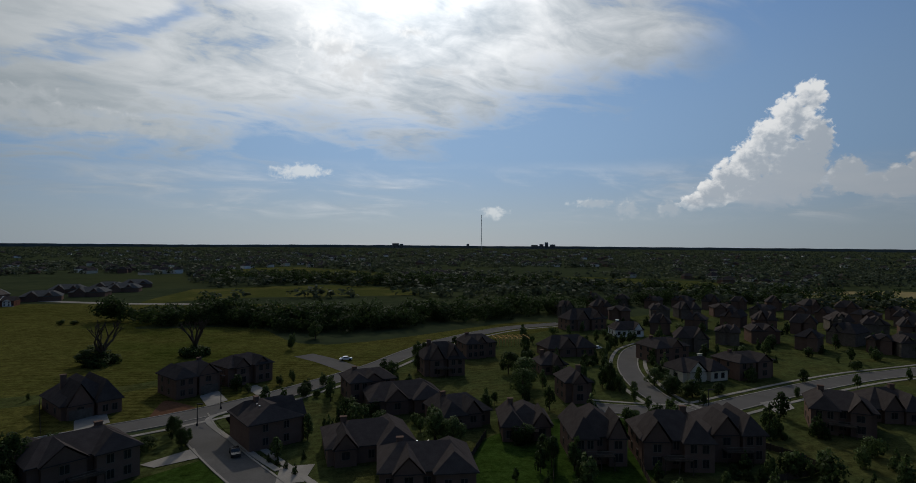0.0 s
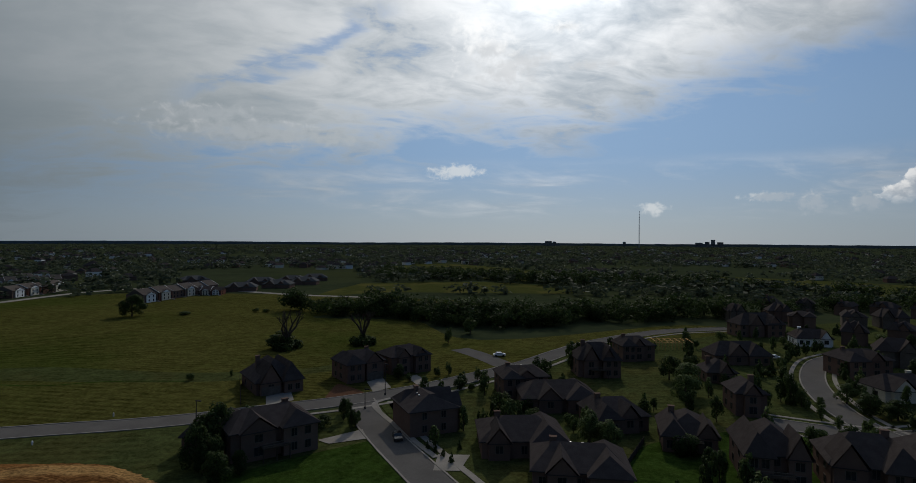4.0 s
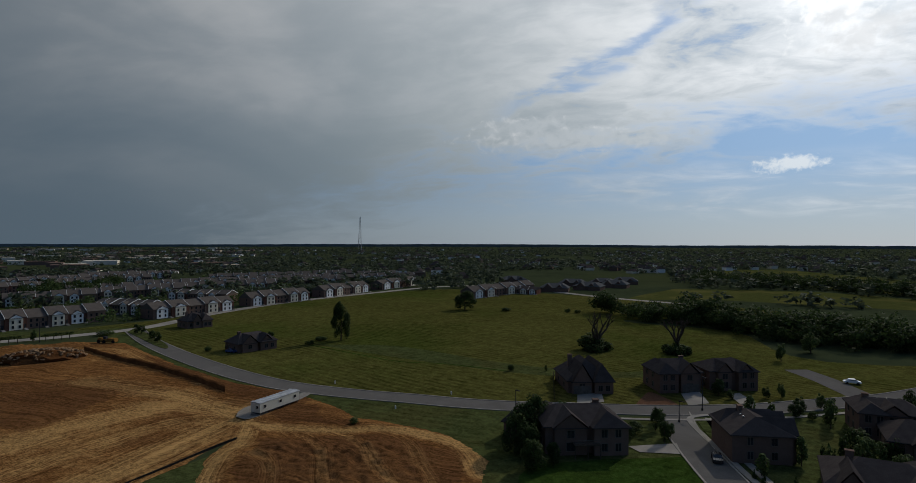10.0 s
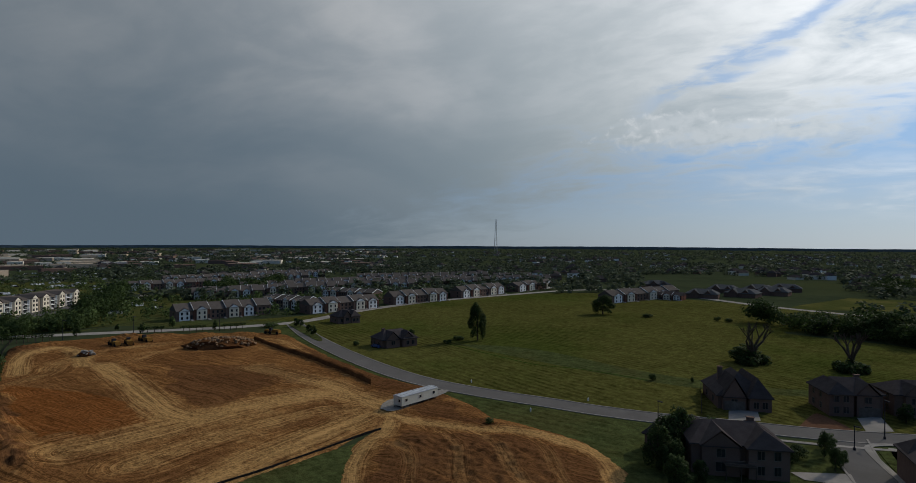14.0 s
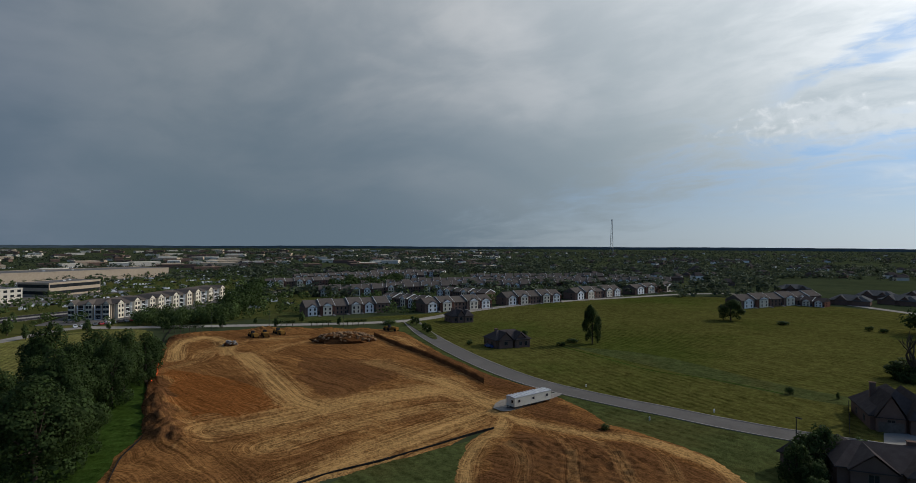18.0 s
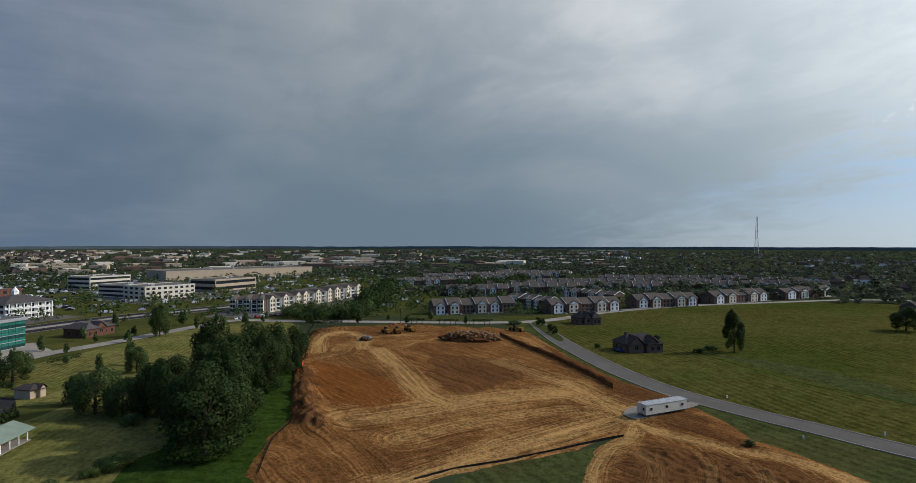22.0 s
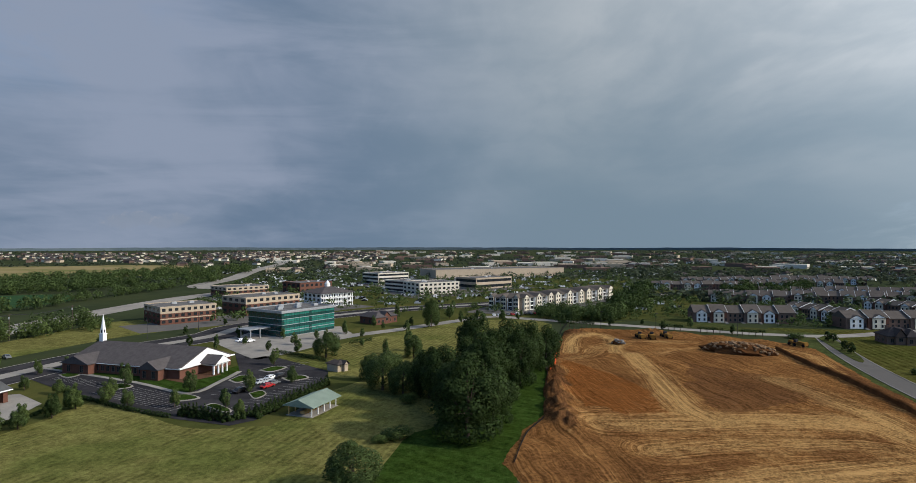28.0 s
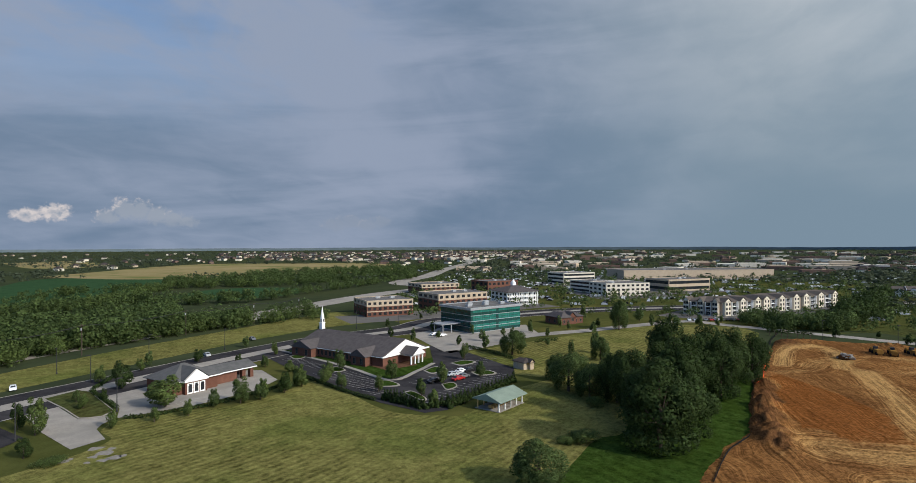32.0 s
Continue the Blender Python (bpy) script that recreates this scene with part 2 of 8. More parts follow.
def rows_material(name, a, b, turn, width, c=None, patch=0.02, grain=0.6, depth=0.3):
    """Mown ground with thin swath lines, width metres apart, along the turned x axis, fading in and out, and tufts between."""
    m = material(name, a, b, grain, 0.95, 0.10, 6.0, c=c, patch=patch)
    t = m.node_tree
    Val.tree = t
    geo = t.nodes.new("ShaderNodeNewGeometry")
    pos = geo.outputs["Position"]
    mp = t.nodes.new("ShaderNodeMapping")
    mp.vector_type = "TEXTURE"
    mp.inputs["Rotation"].default_value = (0, 0, radians(turn))
    t.links.new(pos, mp.inputs["Vector"])
    sp = t.nodes.new("ShaderNodeSeparateXYZ")
    t.links.new(mp.outputs[0], sp.inputs[0])
    along, across = Val(sp.outputs[0]), Val(sp.outputs[1])
    p = t.nodes["Principled BSDF"]
    src = p.inputs["Base Color"].links[0].from_socket
    bend = fbm(pos, 0.010, 2, 0.5) * 9.0 + fbm(pos, 0.15, 3, 0.5) * 0.8
    wave = Val.op("SINE", (across + bend) * (math.tau / (width * 2.4)))
    line = ramp(wave * 0.5 + fbm(xyz(along * 0.05, (across + bend) / width, 0.0), 1.0, 5, 0.7) * 2.0, 0.55, 1.45)
    show = ramp(fbm(pos, 0.02, 3, 0.55), 0.36, 0.60)
    clump = ramp(fbm(pos, 0.22, 8, 0.82, 0.3), 0.36, 0.64)
    tuft = ramp(fbm(pos, 1.1, 5, 0.8), 0.36, 0.64)
    dim = scaled(src, 1.52 - line * show * depth * 0.9 - clump * 0.56 - tuft * 0.44)
    t.links.new(dim, p.inputs["Base Color"])
    return m


GRASS = material("grass", (0.045, 0.051, 0.014), (0.064, 0.069, 0.021), 0.25, 0.95, 0.10, 9.0, c=(0.088, 0.082, 0.025), patch=0.03)
LAWN = rows_material("lawn", (0.041, 0.050, 0.017), (0.058, 0.068, 0.023), 20, 1.2, c=(0.060, 0.060, 0.020), patch=0.04, depth=0.22)
FIELD = rows_material("mown_field", (0.054, 0.056, 0.014), (0.085, 0.078, 0.022), 5, 1.2, c=(0.046, 0.056, 0.012), patch=0.012, depth=0.36)
HAY = rows_material("hay_meadow", (0.108, 0.104, 0.031), (0.158, 0.142, 0.046), -178, 0.8, c=(0.090, 0.098, 0.026), patch=0.03, depth=0.36)
DEEP = rows_material("lush_grass", (0.020, 0.040, 0.007), (0.034, 0.057, 0.012), 70, 1.3, c=(0.026, 0.046, 0.008), patch=0.06, depth=0.25)
FAR = material("far_land", (0.028, 0.036, 0.019), (0.043, 0.053, 0.026), 0.02, 1.0, 0.0, 6.0, c=(0.042, 0.049, 0.021), patch=0.004)
CROP = material("crop", (0.022, 0.050, 0.022), (0.032, 0.066, 0.029), 0.1, 0.95, 0.0, 6.0)
STRAW = material("straw_field", (0.200, 0.160, 0.072), (0.256, 0.200, 0.104), 0.02, 1.0, 0.0, 5.0, c=(0.112, 0.120, 0.040), patch=0.01)
ASPHALT = material("asphalt", (0.098, 0.091, 0.083), (0.128, 0.119, 0.109), 0.15, 0.9, 0.01, 20.0, c=(0.110, 0.102, 0.094))
BLACKTOP = material("blacktop", (0.022, 0.021, 0.023), (0.040, 0.038, 0.040), 0.2, 0.85, 0.01, 15.0, c=(0.05, 0.047, 0.048), patch=0.06)
CONCRETE = material("concrete", (0.225, 0.205, 0.178), (0.290, 0.264, 0.230), 0.25, 0.9, 0.005, 12.0, c=(0.195, 0.180, 0.158))
PAINT = material("road_paint", (0.22, 0.215, 0.20), (0.34, 0.33, 0.31), 2.0)
ROOF = material("shingle", (0.043, 0.036, 0.034), (0.070, 0.060, 0.057), 0.7, 0.9, 0.02, 10.0, rand=0.3)
ROOF_GREY = material("grey_shingle", (0.070, 0.070, 0.070), (0.105, 0.104, 0.101), 0.6, 0.9, 0.02, 10.0, rand=0.2)
ROOF_TAUPE = material("weathered_shingle", (0.066, 0.058, 0.057), (0.096, 0.086, 0.084), 0.7, 0.9, 0.02, 10.0, rand=0.2)
ROOF_LIGHT = material("taupe_shingle", (0.080, 0.068, 0.059), (0.115, 0.098, 0.085), 0.6, 0.9, 0.02, 10.0, rand=0.3)
BRICK = material("brick", (0.105, 0.050, 0.036), (0.155, 0.075, 0.054), 0.8, 0.9, 0.02, 10.0, rand=0.4)
BROWN_BRICK = material("brown_brick", (0.115, 0.076, 0.060), (0.168, 0.114, 0.090), 0.8, 0.9, 0.02, 10.0, rand=0.5)
WHITE = material("white_siding", (0.66, 0.66, 0.64), (0.76, 0.76, 0.74), 0.6, 0.7)
CREAM = material("cream_stucco", (0.55, 0.50, 0.40), (0.64, 0.59, 0.48), 0.4, 0.85)
STONE = material("pale_panel", (0.52, 0.47, 0.39), (0.60, 0.55, 0.46), 0.4, 0.85)
TAN = material("tan_panel", (0.36, 0.29, 0.21), (0.43, 0.35, 0.26), 0.4, 0.85)
GLASS = material("window_glass", (0.012, 0.014, 0.016), (0.03, 0.034, 0.038), 0.3, 0.12, spec=0.3)
TEAL = material("teal_glazing", (0.012, 0.105, 0.088), (0.030, 0.175, 0.145), 0.12, 0.12, spec=0.8, rand=0.5)
TEAL_DARK = material("dark_teal_glazing", (0.006, 0.035, 0.034), (0.014, 0.065, 0.058), 0.12, 0.10, spec=0.8, rand=0.5)
FRAME = material("dark_frame", (0.03, 0.03, 0.032), (0.05, 0.05, 0.052), 1.0, 0.6)
METAL = material("galvanised_metal", (0.32, 0.33, 0.34), (0.42, 0.43, 0.44), 1.0, 0.45, metal=0.6)
GREEN_METAL = material("green_metal_roof", (0.17, 0.215, 0.175), (0.22, 0.27, 0.22), 0.5, 0.5)
DIRT_DARK = material("dark_clay", (0.065, 0.028, 0.011), (0.12, 0.052, 0.020), 0.3, 1.0, 0.3, 6.0)
ROOF_FLAT = material("flat_roof_gravel", (0.10, 0.095, 0.09), (0.15, 0.145, 0.14), 0.2, 0.95)
ROCK = material("limestone", (0.16, 0.095, 0.050), (0.29, 0.185, 0.105), 1.2, 0.95, 0.1)
GRAVEL = material("gravel", (0.16, 0.145, 0.125), (0.25, 0.23, 0.20), 1.5, 0.95, 0.03)
FABRIC = material("silt_fabric", (0.012, 0.012, 0.012), (0.022, 0.022, 0.021), 1.0, 0.9)
ORANGE = material("orange_mesh", (0.75, 0.10, 0.03), (0.85, 0.15, 0.05), 1.0, 0.8)
WOOD = material("timber", (0.45, 0.28, 0.11), (0.58, 0.38, 0.17), 1.0, 0.8)
BARK = material("bark", (0.055, 0.042, 0.032), (0.095, 0.075, 0.058), 2.0, 0.95)
MULCH = material("mulch", (0.075, 0.04, 0.025), (0.12, 0.065, 0.04), 1.5, 1.0)
TRIM = material("taupe_trim", (0.10, 0.085, 0.07), (0.15, 0.13, 0.11), 1.0, 0.7)
RUBBER = material("rubber", (0.012, 0.012, 0.012), (0.02, 0.02, 0.02), 3.0, 0.9)


def leaf_material(name, a, b, spread=0.95):
    """Foliage: each spray its own tone, and some light passes through it."""
    m = material(name, a, b, 0.8, 0.75, 0.0, 4.0, spec=0.06, rand=0.35)
    t = m.node_tree
    Val.tree = t
    p = t.nodes["Principled BSDF"]
    geo = t.nodes.new("ShaderNodeNewGeometry")
    src = p.inputs["Base Color"].links[0].from_socket
    tone = scaled(src, 1.0 - spread / 2 + Val(geo.outputs["Random Per Island"]) * spread)
    t.links.new(tone, p.inputs["Base Color"])
    thin, mix = t.nodes.new("ShaderNodeBsdfTranslucent"), t.nodes.new("ShaderNodeMixShader")
    t.links.new(tone, thin.inputs["Color"])
    mix.inputs[0].default_value = 0.35
    t.links.new(p.outputs[0], mix.inputs[1])
    t.links.new(thin.outputs[0], mix.inputs[2])
    t.links.new(mix.outputs[0], t.nodes["Material Output"].inputs["Surface"])
    return m


LEAF = leaf_material("leaf_green", (0.048, 0.074, 0.023), (0.082, 0.114, 0.038))
LEAF_DARK = leaf_material("leaf_dark", (0.024, 0.041, 0.012), (0.044, 0.067, 0.021))
LEAF_BRIGHT = leaf_material("leaf_bright", (0.062, 0.092, 0.026), (0.100, 0.132, 0.040))
# leaf green paled and blued: the haze over far woods is in the colour
LEAF_HAZED = leaf_material("leaf_hazed", (0.046, 0.060, 0.038), (0.074, 0.092, 0.056), 0.6)
LEAF_RED = leaf_material("leaf_red", (0.08, 0.03, 0.02), (0.12, 0.05, 0.03))


def clay_material():
    """Scraped clay: red and brown by patches, pale where wheels have run. wear: how much; lane: metres from the wheel line, for ruts."""
    m = bpy.data.materials.new("clay_site")
    m.use_nodes = True
    t = m.node_tree
    Val.tree = t
    p = t.nodes["Principled BSDF"]
    geo = t.nodes.new("ShaderNodeNewGeometry")
    pos = geo.outputs["Position"]
    sp = t.nodes.new("ShaderNodeSeparateXYZ")
    t.links.new(pos, sp.inputs[0])
    wear, red, lane = (t.nodes.new("ShaderNodeAttribute") for _ in range(3))
    wear.attribute_name, red.attribute_name, lane.attribute_name = "wear", "red", "lane"
    damp = t.nodes.new("ShaderNodeAttribute")
    damp.attribute_name = "damp"
    lines = xyz(Val(lane.outputs["Fac"]) * 1.5, Val(sp.outputs[0]) * 0.03, Val(sp.outputs[1]) * 0.03)
    hair = xyz(Val(lane.outputs["Fac"]) * 4.5, Val(sp.outputs[0]) * 0.06, Val(sp.outputs[1]) * 0.06)
    rut, thin = fbm(lines, 1.0, 5, 0.6, 0.1), fbm(hair, 1.0, 4, 0.6, 0.1)
    big, mid_, fine_ = fbm(pos, 0.03, 5, 0.6, 0.4), fbm(pos, 0.22, 6, 0.65, 0.4), fbm(pos, 1.5, 6, 0.8)
    base = blend(ramp(big * 0.55 + mid_ * 0.2 + rut * 0.25, 0.40, 0.60), (0.128, 0.058, 0.021), (0.208, 0.097, 0.032))
    base = blend(Val(red.outputs["Fac"]) * ramp(mid_, 0.15, 0.50), base, (0.165, 0.060, 0.017))
    pale = ramp(Val(wear.outputs["Fac"]) + (big - 0.44) * 1.0 + (rut - 0.5) * 0.7 + (thin - 0.5) * 0.7 + (mid_ - 0.5) * 1.2 + (fine_ - 0.5) * 0.5, 0.14, 0.90)
    base = blend(pale, base, (0.325, 0.188, 0.070))
    base = blend(Val(damp.outputs["Fac"]) * ramp(mid_ * 0.5 + fine_ * 0.5, 0.2, 0.6), base, (0.088, 0.040, 0.018))
    base = scaled(base, 0.46 + ramp(thin * 0.26 + fine_ * 0.54 + rut * 0.20, 0.42, 0.58) * 0.84)
    t.links.new(base, p.inputs["Base Color"])
    p.inputs["Roughness"].default_value, p.inputs["Specular IOR Level"].default_value = 1.0, 0.0
    bp = t.nodes.new("ShaderNodeBump")
    bp.inputs["Strength"].default_value, bp.inputs["Distance"].default_value = 1.0, 0.16
    t.links.new((fine_ * 0.5 + thin * 0.2 + rut * 0.3).s, bp.inputs["Height"])
    t.links.new(bp.outputs[0], p.inputs["Normal"])
    return m


CLAY = clay_material()

# ---- building kit ----
rng = random.Random(7)


def mesh(name, verts, faces, mat):
    me = bpy.data.meshes.new(name)
    me.from_pydata([tuple(v) for v in verts], [], [tuple(f) for f in faces])
    me.materials.append(mat)
    me.update()
    return me


class Shape:
    """Collects boxes, prisms and tubes into one mesh."""

    def __init__(self):
        self.v, self.f = [], []

    def add(self, verts, faces):
        n = len(self.v)
        self.v += [tuple(p) for p in verts]
        self.f += [tuple(i + n for i in q) for q in faces]
        return self

    def box(self, x0, x1, y0, y1, z0, z1):
        p = [(x, y, z) for z in (z0, z1) for x, y in ((x0, y0), (x1, y0), (x1, y1), (x0, y1))]
        return self.add(p, [(3, 2, 1, 0), (4, 5, 6, 7), (0, 1, 5, 4), (1, 2, 6, 5), (2, 3, 7, 6), (3, 0, 4, 7)])

    def hip(self, x0, x1, y0, y1, z0, z1, run=1.0, lip=0.18):
        """Hipped roof with a fascia; the ridge runs along the longer side."""
        w, d = x1 - x0, y1 - y0
        if w >= d:
            s, ym = d / 2 * run, (y0 + y1) / 2
            r0, r1 = (x0 + s, ym, z1), (x1 - s, ym, z1)
        else:
            s, xm = w / 2 * run, (x0 + x1) / 2
            r0, r1 = (xm, y0 + s, z1), (xm, y1 - s, z1)
        b = [(x0, y0), (x1, y0), (x1, y1), (x0, y1)]
        p = [(x, y, z0 - lip) for x, y in b] + [(x, y, z0) for x, y in b] + [r0, r1]
        f = [(3, 2, 1, 0), (0, 1, 5, 4), (1, 2, 6, 5), (2, 3, 7, 6), (3, 0, 4, 7)]
        f += [(4, 5, 9, 8), (5, 6, 9), (6, 7, 8, 9), (7, 4, 8)] if w >= d else [(4, 5, 8), (5, 6, 9, 8), (6, 7, 9), (7, 4, 8, 9)]
        return self.add(p, f)

    def gable(self, x0, x1, y0, y1, z0, z1, along="y", lip=0.18, ends=True):
        """Gabled roof, its ridge along x or y, closed below."""
        if along == "y":
            xm = (x0 + x1) / 2
            a = [(x0, y0), (x1, y0), (x1, y1), (x0, y1)]
            r = [(xm, y0, z1), (xm, y1, z1)]
            f = [(4, 5, 8), (5, 6, 9, 8), (6, 7, 9), (7, 4, 8, 9)]
        else:
            ym = (y0 + y1) / 2
            a = [(x0, y0), (x1, y0), (x1, y1), (x0, y1)]
            r = [(x0, ym, z1), (x1, ym, z1)]
            f = [(4, 5, 9, 8), (5, 6, 9), (6, 7, 8, 9), (7, 4, 8)]
        p = [(x, y, z0 - lip) for x, y in a] + [(x, y, z0) for x, y in a] + r
        if not ends:
            f = [q for q in f if len(q) == 4]
        return self.add(p, [(3, 2, 1, 0), (0, 1, 5, 4), (1, 2, 6, 5), (2, 3, 7, 6), (3, 0, 4, 7)] + f)

    def tube(self, a, b, r0, r1, n=7):
        a, b = Vector(a), Vector(b)
        q = (b - a).to_track_quat("Z", "Y")
        p = []
        for c, r in ((a, r0), (b, r1)):
            p += [c + q @ Vector((r * math.cos(i * math.tau / n), r * math.sin(i * math.tau / n), 0)) for i in range(n)]
        f = [(i, (i + 1) % n, n + (i + 1) % n, n + i) for i in range(n)] + [tuple(range(n))[::-1], tuple(range(n, 2 * n))]
        return self.add(p, f)

    def mesh(self, name, mat):
        return mesh(name, self.v, self.f, mat)


def thing(name, x, y, turn=0.0, z=0.0, label="", category="", group="", kind=""):
    ob = new(name)
    ob.matrix_world = pose(x, y, z, 0, 0, turn)
    ob.empty_display_size = 0.5
    return tagged(ob, label, category, group, kind)


def part(name, data, parent, m=None, label=""):
    ob = new(name, data)
    ob.parent = parent
    if m is not None:
        ob.matrix_local = m
    if label:
        ob["label"] = label
    return ob


CACHE = {}


def shared(key, make):
    if key not in CACHE:
        CACHE[key] = make()
    return CACHE[key]


def box_mesh(name, w, d, h, mat):
    """A box centred in x, from y = -d to 0, standing on z = 0; sizes rounded so that alike pieces share it."""
    w, d, h = round(w, 2), round(d, 2), round(h, 2)
    return shared((name, w, d, h, mat.name), lambda: Shape().box(-w / 2, w / 2, -d, 0, 0, h).mesh(name, mat))


def window(parent, x, y, z, w, h, turn=0.0, frame_mat=None, name="window", glass=None):
    """A framed window on a wall; its pane is a sub-part. y is the wall's face, outward is -y before the turn."""
    fm = frame_mat or TRIM
    w, h = round(w, 1), round(h, 1)
    key = ("frame", w, h, fm.name)

    def make():
        s, b = Shape(), 0.1
        s.box(-w / 2 - b, w / 2 + b, -0.08, 0, -b, 0).box(-w / 2 - b, w / 2 + b, -0.08, 0, h, h + b)
        s.box(-w / 2 - b, -w / 2, -0.08, 0, 0, h).box(w / 2, w / 2 + b, -0.08, 0, 0, h)
        if w > 0.9:
            s.box(-0.04, 0.04, -0.07, 0, 0, h)
        return s.mesh("frame", fm)
    ob = part(name, shared(key, make), parent, pose(x, y, z, 0, 0, turn))
    part("pane", box_mesh("pane", w, 0.03, h, glass or GLASS), ob, pose(0, 0, 0))
    return ob


def inside(px_, py_, poly):
    """Which of the points lie in the polygon."""
    c = np.zeros(len(px_), bool)
    n = len(poly)
    for i in range(n):
        (x0, y0), (x1, y1) = poly[i], poly[i - 1]
        cond = (y0 > py_) != (y1 > py_)
        c ^= cond & (px_ < (x1 - x0) * (py_ - y0) / ((y1 - y0) or 1e-9) + x0)
    return c


def smooth(pts, steps=8):
    """Catmull-Rom through the points."""
    p = [np.array(q, float) for q in pts]
    p = [2 * p[0] - p[1]] + p + [2 * p[-1] - p[-2]]
    out = []
    for i in range(1, len(p) - 2):
        for k in range(steps):
            t = k / steps
            a, b, c, d = p[i - 1:i + 3]
            out.append(0.5 * (2 * b + (c - a) * t + (2 * a - 5 * b + 4 * c - d) * t * t + (3 * b - a - 3 * c + d) * t ** 3))
    out.append(p[-2])
    return out


def offset(pts, d):
    """The line shifted to its left by d."""
    out = []
    for i, q in enumerate(pts):
        t = np.array(pts[min(i + 1, len(pts) - 1)]) - np.array(pts[max(i - 1, 0)])
        t = t / (np.linalg.norm(t) or 1)
        out.append(np.array(q) + d * np.array((-t[1], t[0])))
    return out


def ribbon(name, pts, width, z, mat, thick=0.0, shift=0.0, parent=None, label="", kind="structure", category=""):
    """A strip of even width along a line, with kerb-like sides when thick."""
    a, b = offset(pts, shift + width / 2), offset(pts, shift - width / 2)
    v, f, n = [], [], len(pts)
    for q, r in zip(a, b):
        v += [(q[0], q[1], z), (r[0], r[1], z), (q[0], q[1], z - thick), (r[0], r[1], z - thick)]
    for i in range(n - 1):
        k = 4 * i
        f.append((k, k + 1, k + 5, k + 4))
        if thick:
            f += [(k + 2, k, k + 4, k + 6), (k + 1, k + 3, k + 7, k + 5)]
    if thick:
        f += [(0, 2, 3, 1), (4 * n - 4, 4 * n - 3, 4 * n - 1, 4 * n - 2)]
    me = mesh(name, v, f, mat)
    return part(name, me, parent, label=label) if parent else tagged(new(name, me), label, category, kind=kind)


def patch(name, pts, z, mat, label="", kind="structure", curved=True, category="", thick=0.0):
    """A flat piece of ground with a rounded outline."""
    if curved:
        pts = smooth(list(pts) + [pts[0]], 5)[:-1]
    bm = bmesh.new()
    f = bm.faces.new([bm.verts.new((p[0], p[1], z)) for p in pts])
    if f.calc_area() and f.normal.z < 0:
        f.normal_flip()
    f.normal_update()
    if f.normal.z < 0:
        f.normal_flip()
    if thick:
        r = bmesh.ops.extrude_face_region(bm, geom=[f])
        for q in r["geom"]:
            if isinstance(q, bmesh.types.BMVert):
                q.co.z -= thick
    bmesh.ops.triangulate(bm, faces=[q for q in bm.faces if len(q.verts) > 4])
    me = bpy.data.meshes.new(name)
    bm.to_mesh(me)
    bm.free()
    me.materials.append(mat)
    return tagged(new(name, me), label, category, kind=kind)


# ---- trees ----
def leaf_cloud(r, blobs, count, size, up=0.35):
    """Leaf sprays as bent quads over the surface of lumps (x, y, z, radius); returns vertices and faces."""
    b = np.array(blobs, float)
    wgt = b[:, 3] ** 2
    idx = r.choice(len(b), count, p=wgt / wgt.sum())
    d = r.normal(size=(count, 3))
    d[:, 2] += up * 0.6
    d /= np.linalg.norm(d, axis=1)[:, None]
    rad = b[idx, 3] * (0.72 + 0.34 * r.random(count))
    c = b[idx, :3] + d * rad[:, None]
    nrm = d + r.normal(size=(count, 3)) * 0.45
    nrm[:, 2] += up
    nrm /= np.linalg.norm(nrm, axis=1)[:, None]
    t = np.cross(nrm, r.normal(size=(count, 3)))
    t /= np.linalg.norm(t, axis=1)[:, None]
    s = np.cross(nrm, t)
    k = size * (0.6 + 0.8 * r.random(count))[:, None]
    v = np.stack([c - t * k * 0.5, c - s * k * 0.32 - nrm * k * 0.1, c + t * k * 0.5, c + s * k * 0.32 - nrm * k * 0.1], 1).reshape(-1, 3)
    v = v.reshape(-1, 4, 3)
    turned = (np.cross(v[:, 2] - v[:, 0], v[:, 3] - v[:, 1]) * d).sum(1) < 0
    v[turned] = v[turned][:, ::-1]
    v = v.reshape(-1, 3)
    f = np.arange(4 * count).reshape(-1, 4)
    leaf_cloud.outward = d
    return v, f


def crown_normals(v, centre):
    """Normals of leaf sprays leaning outward from the crown's middle, so that a crown shades as a rounded mass."""
    q = v.reshape(-1, 4, 3)
    face = np.cross(q[:, 2] - q[:, 0], q[:, 3] - q[:, 1])
    face /= np.linalg.norm(face, axis=1)[:, None] + 1e-9
    out = q.mean(1) - np.array(centre)
    out /= np.linalg.norm(out, axis=1)[:, None] + 1e-9
    lump = leaf_cloud.outward
    face *= np.sign((face * lump).sum(1))[:, None]
    m = out * 0.3 + lump * 0.6 + face * 0.45
    m /= np.linalg.norm(m, axis=1)[:, None] + 1e-9
    return np.repeat(m, 4, axis=0)


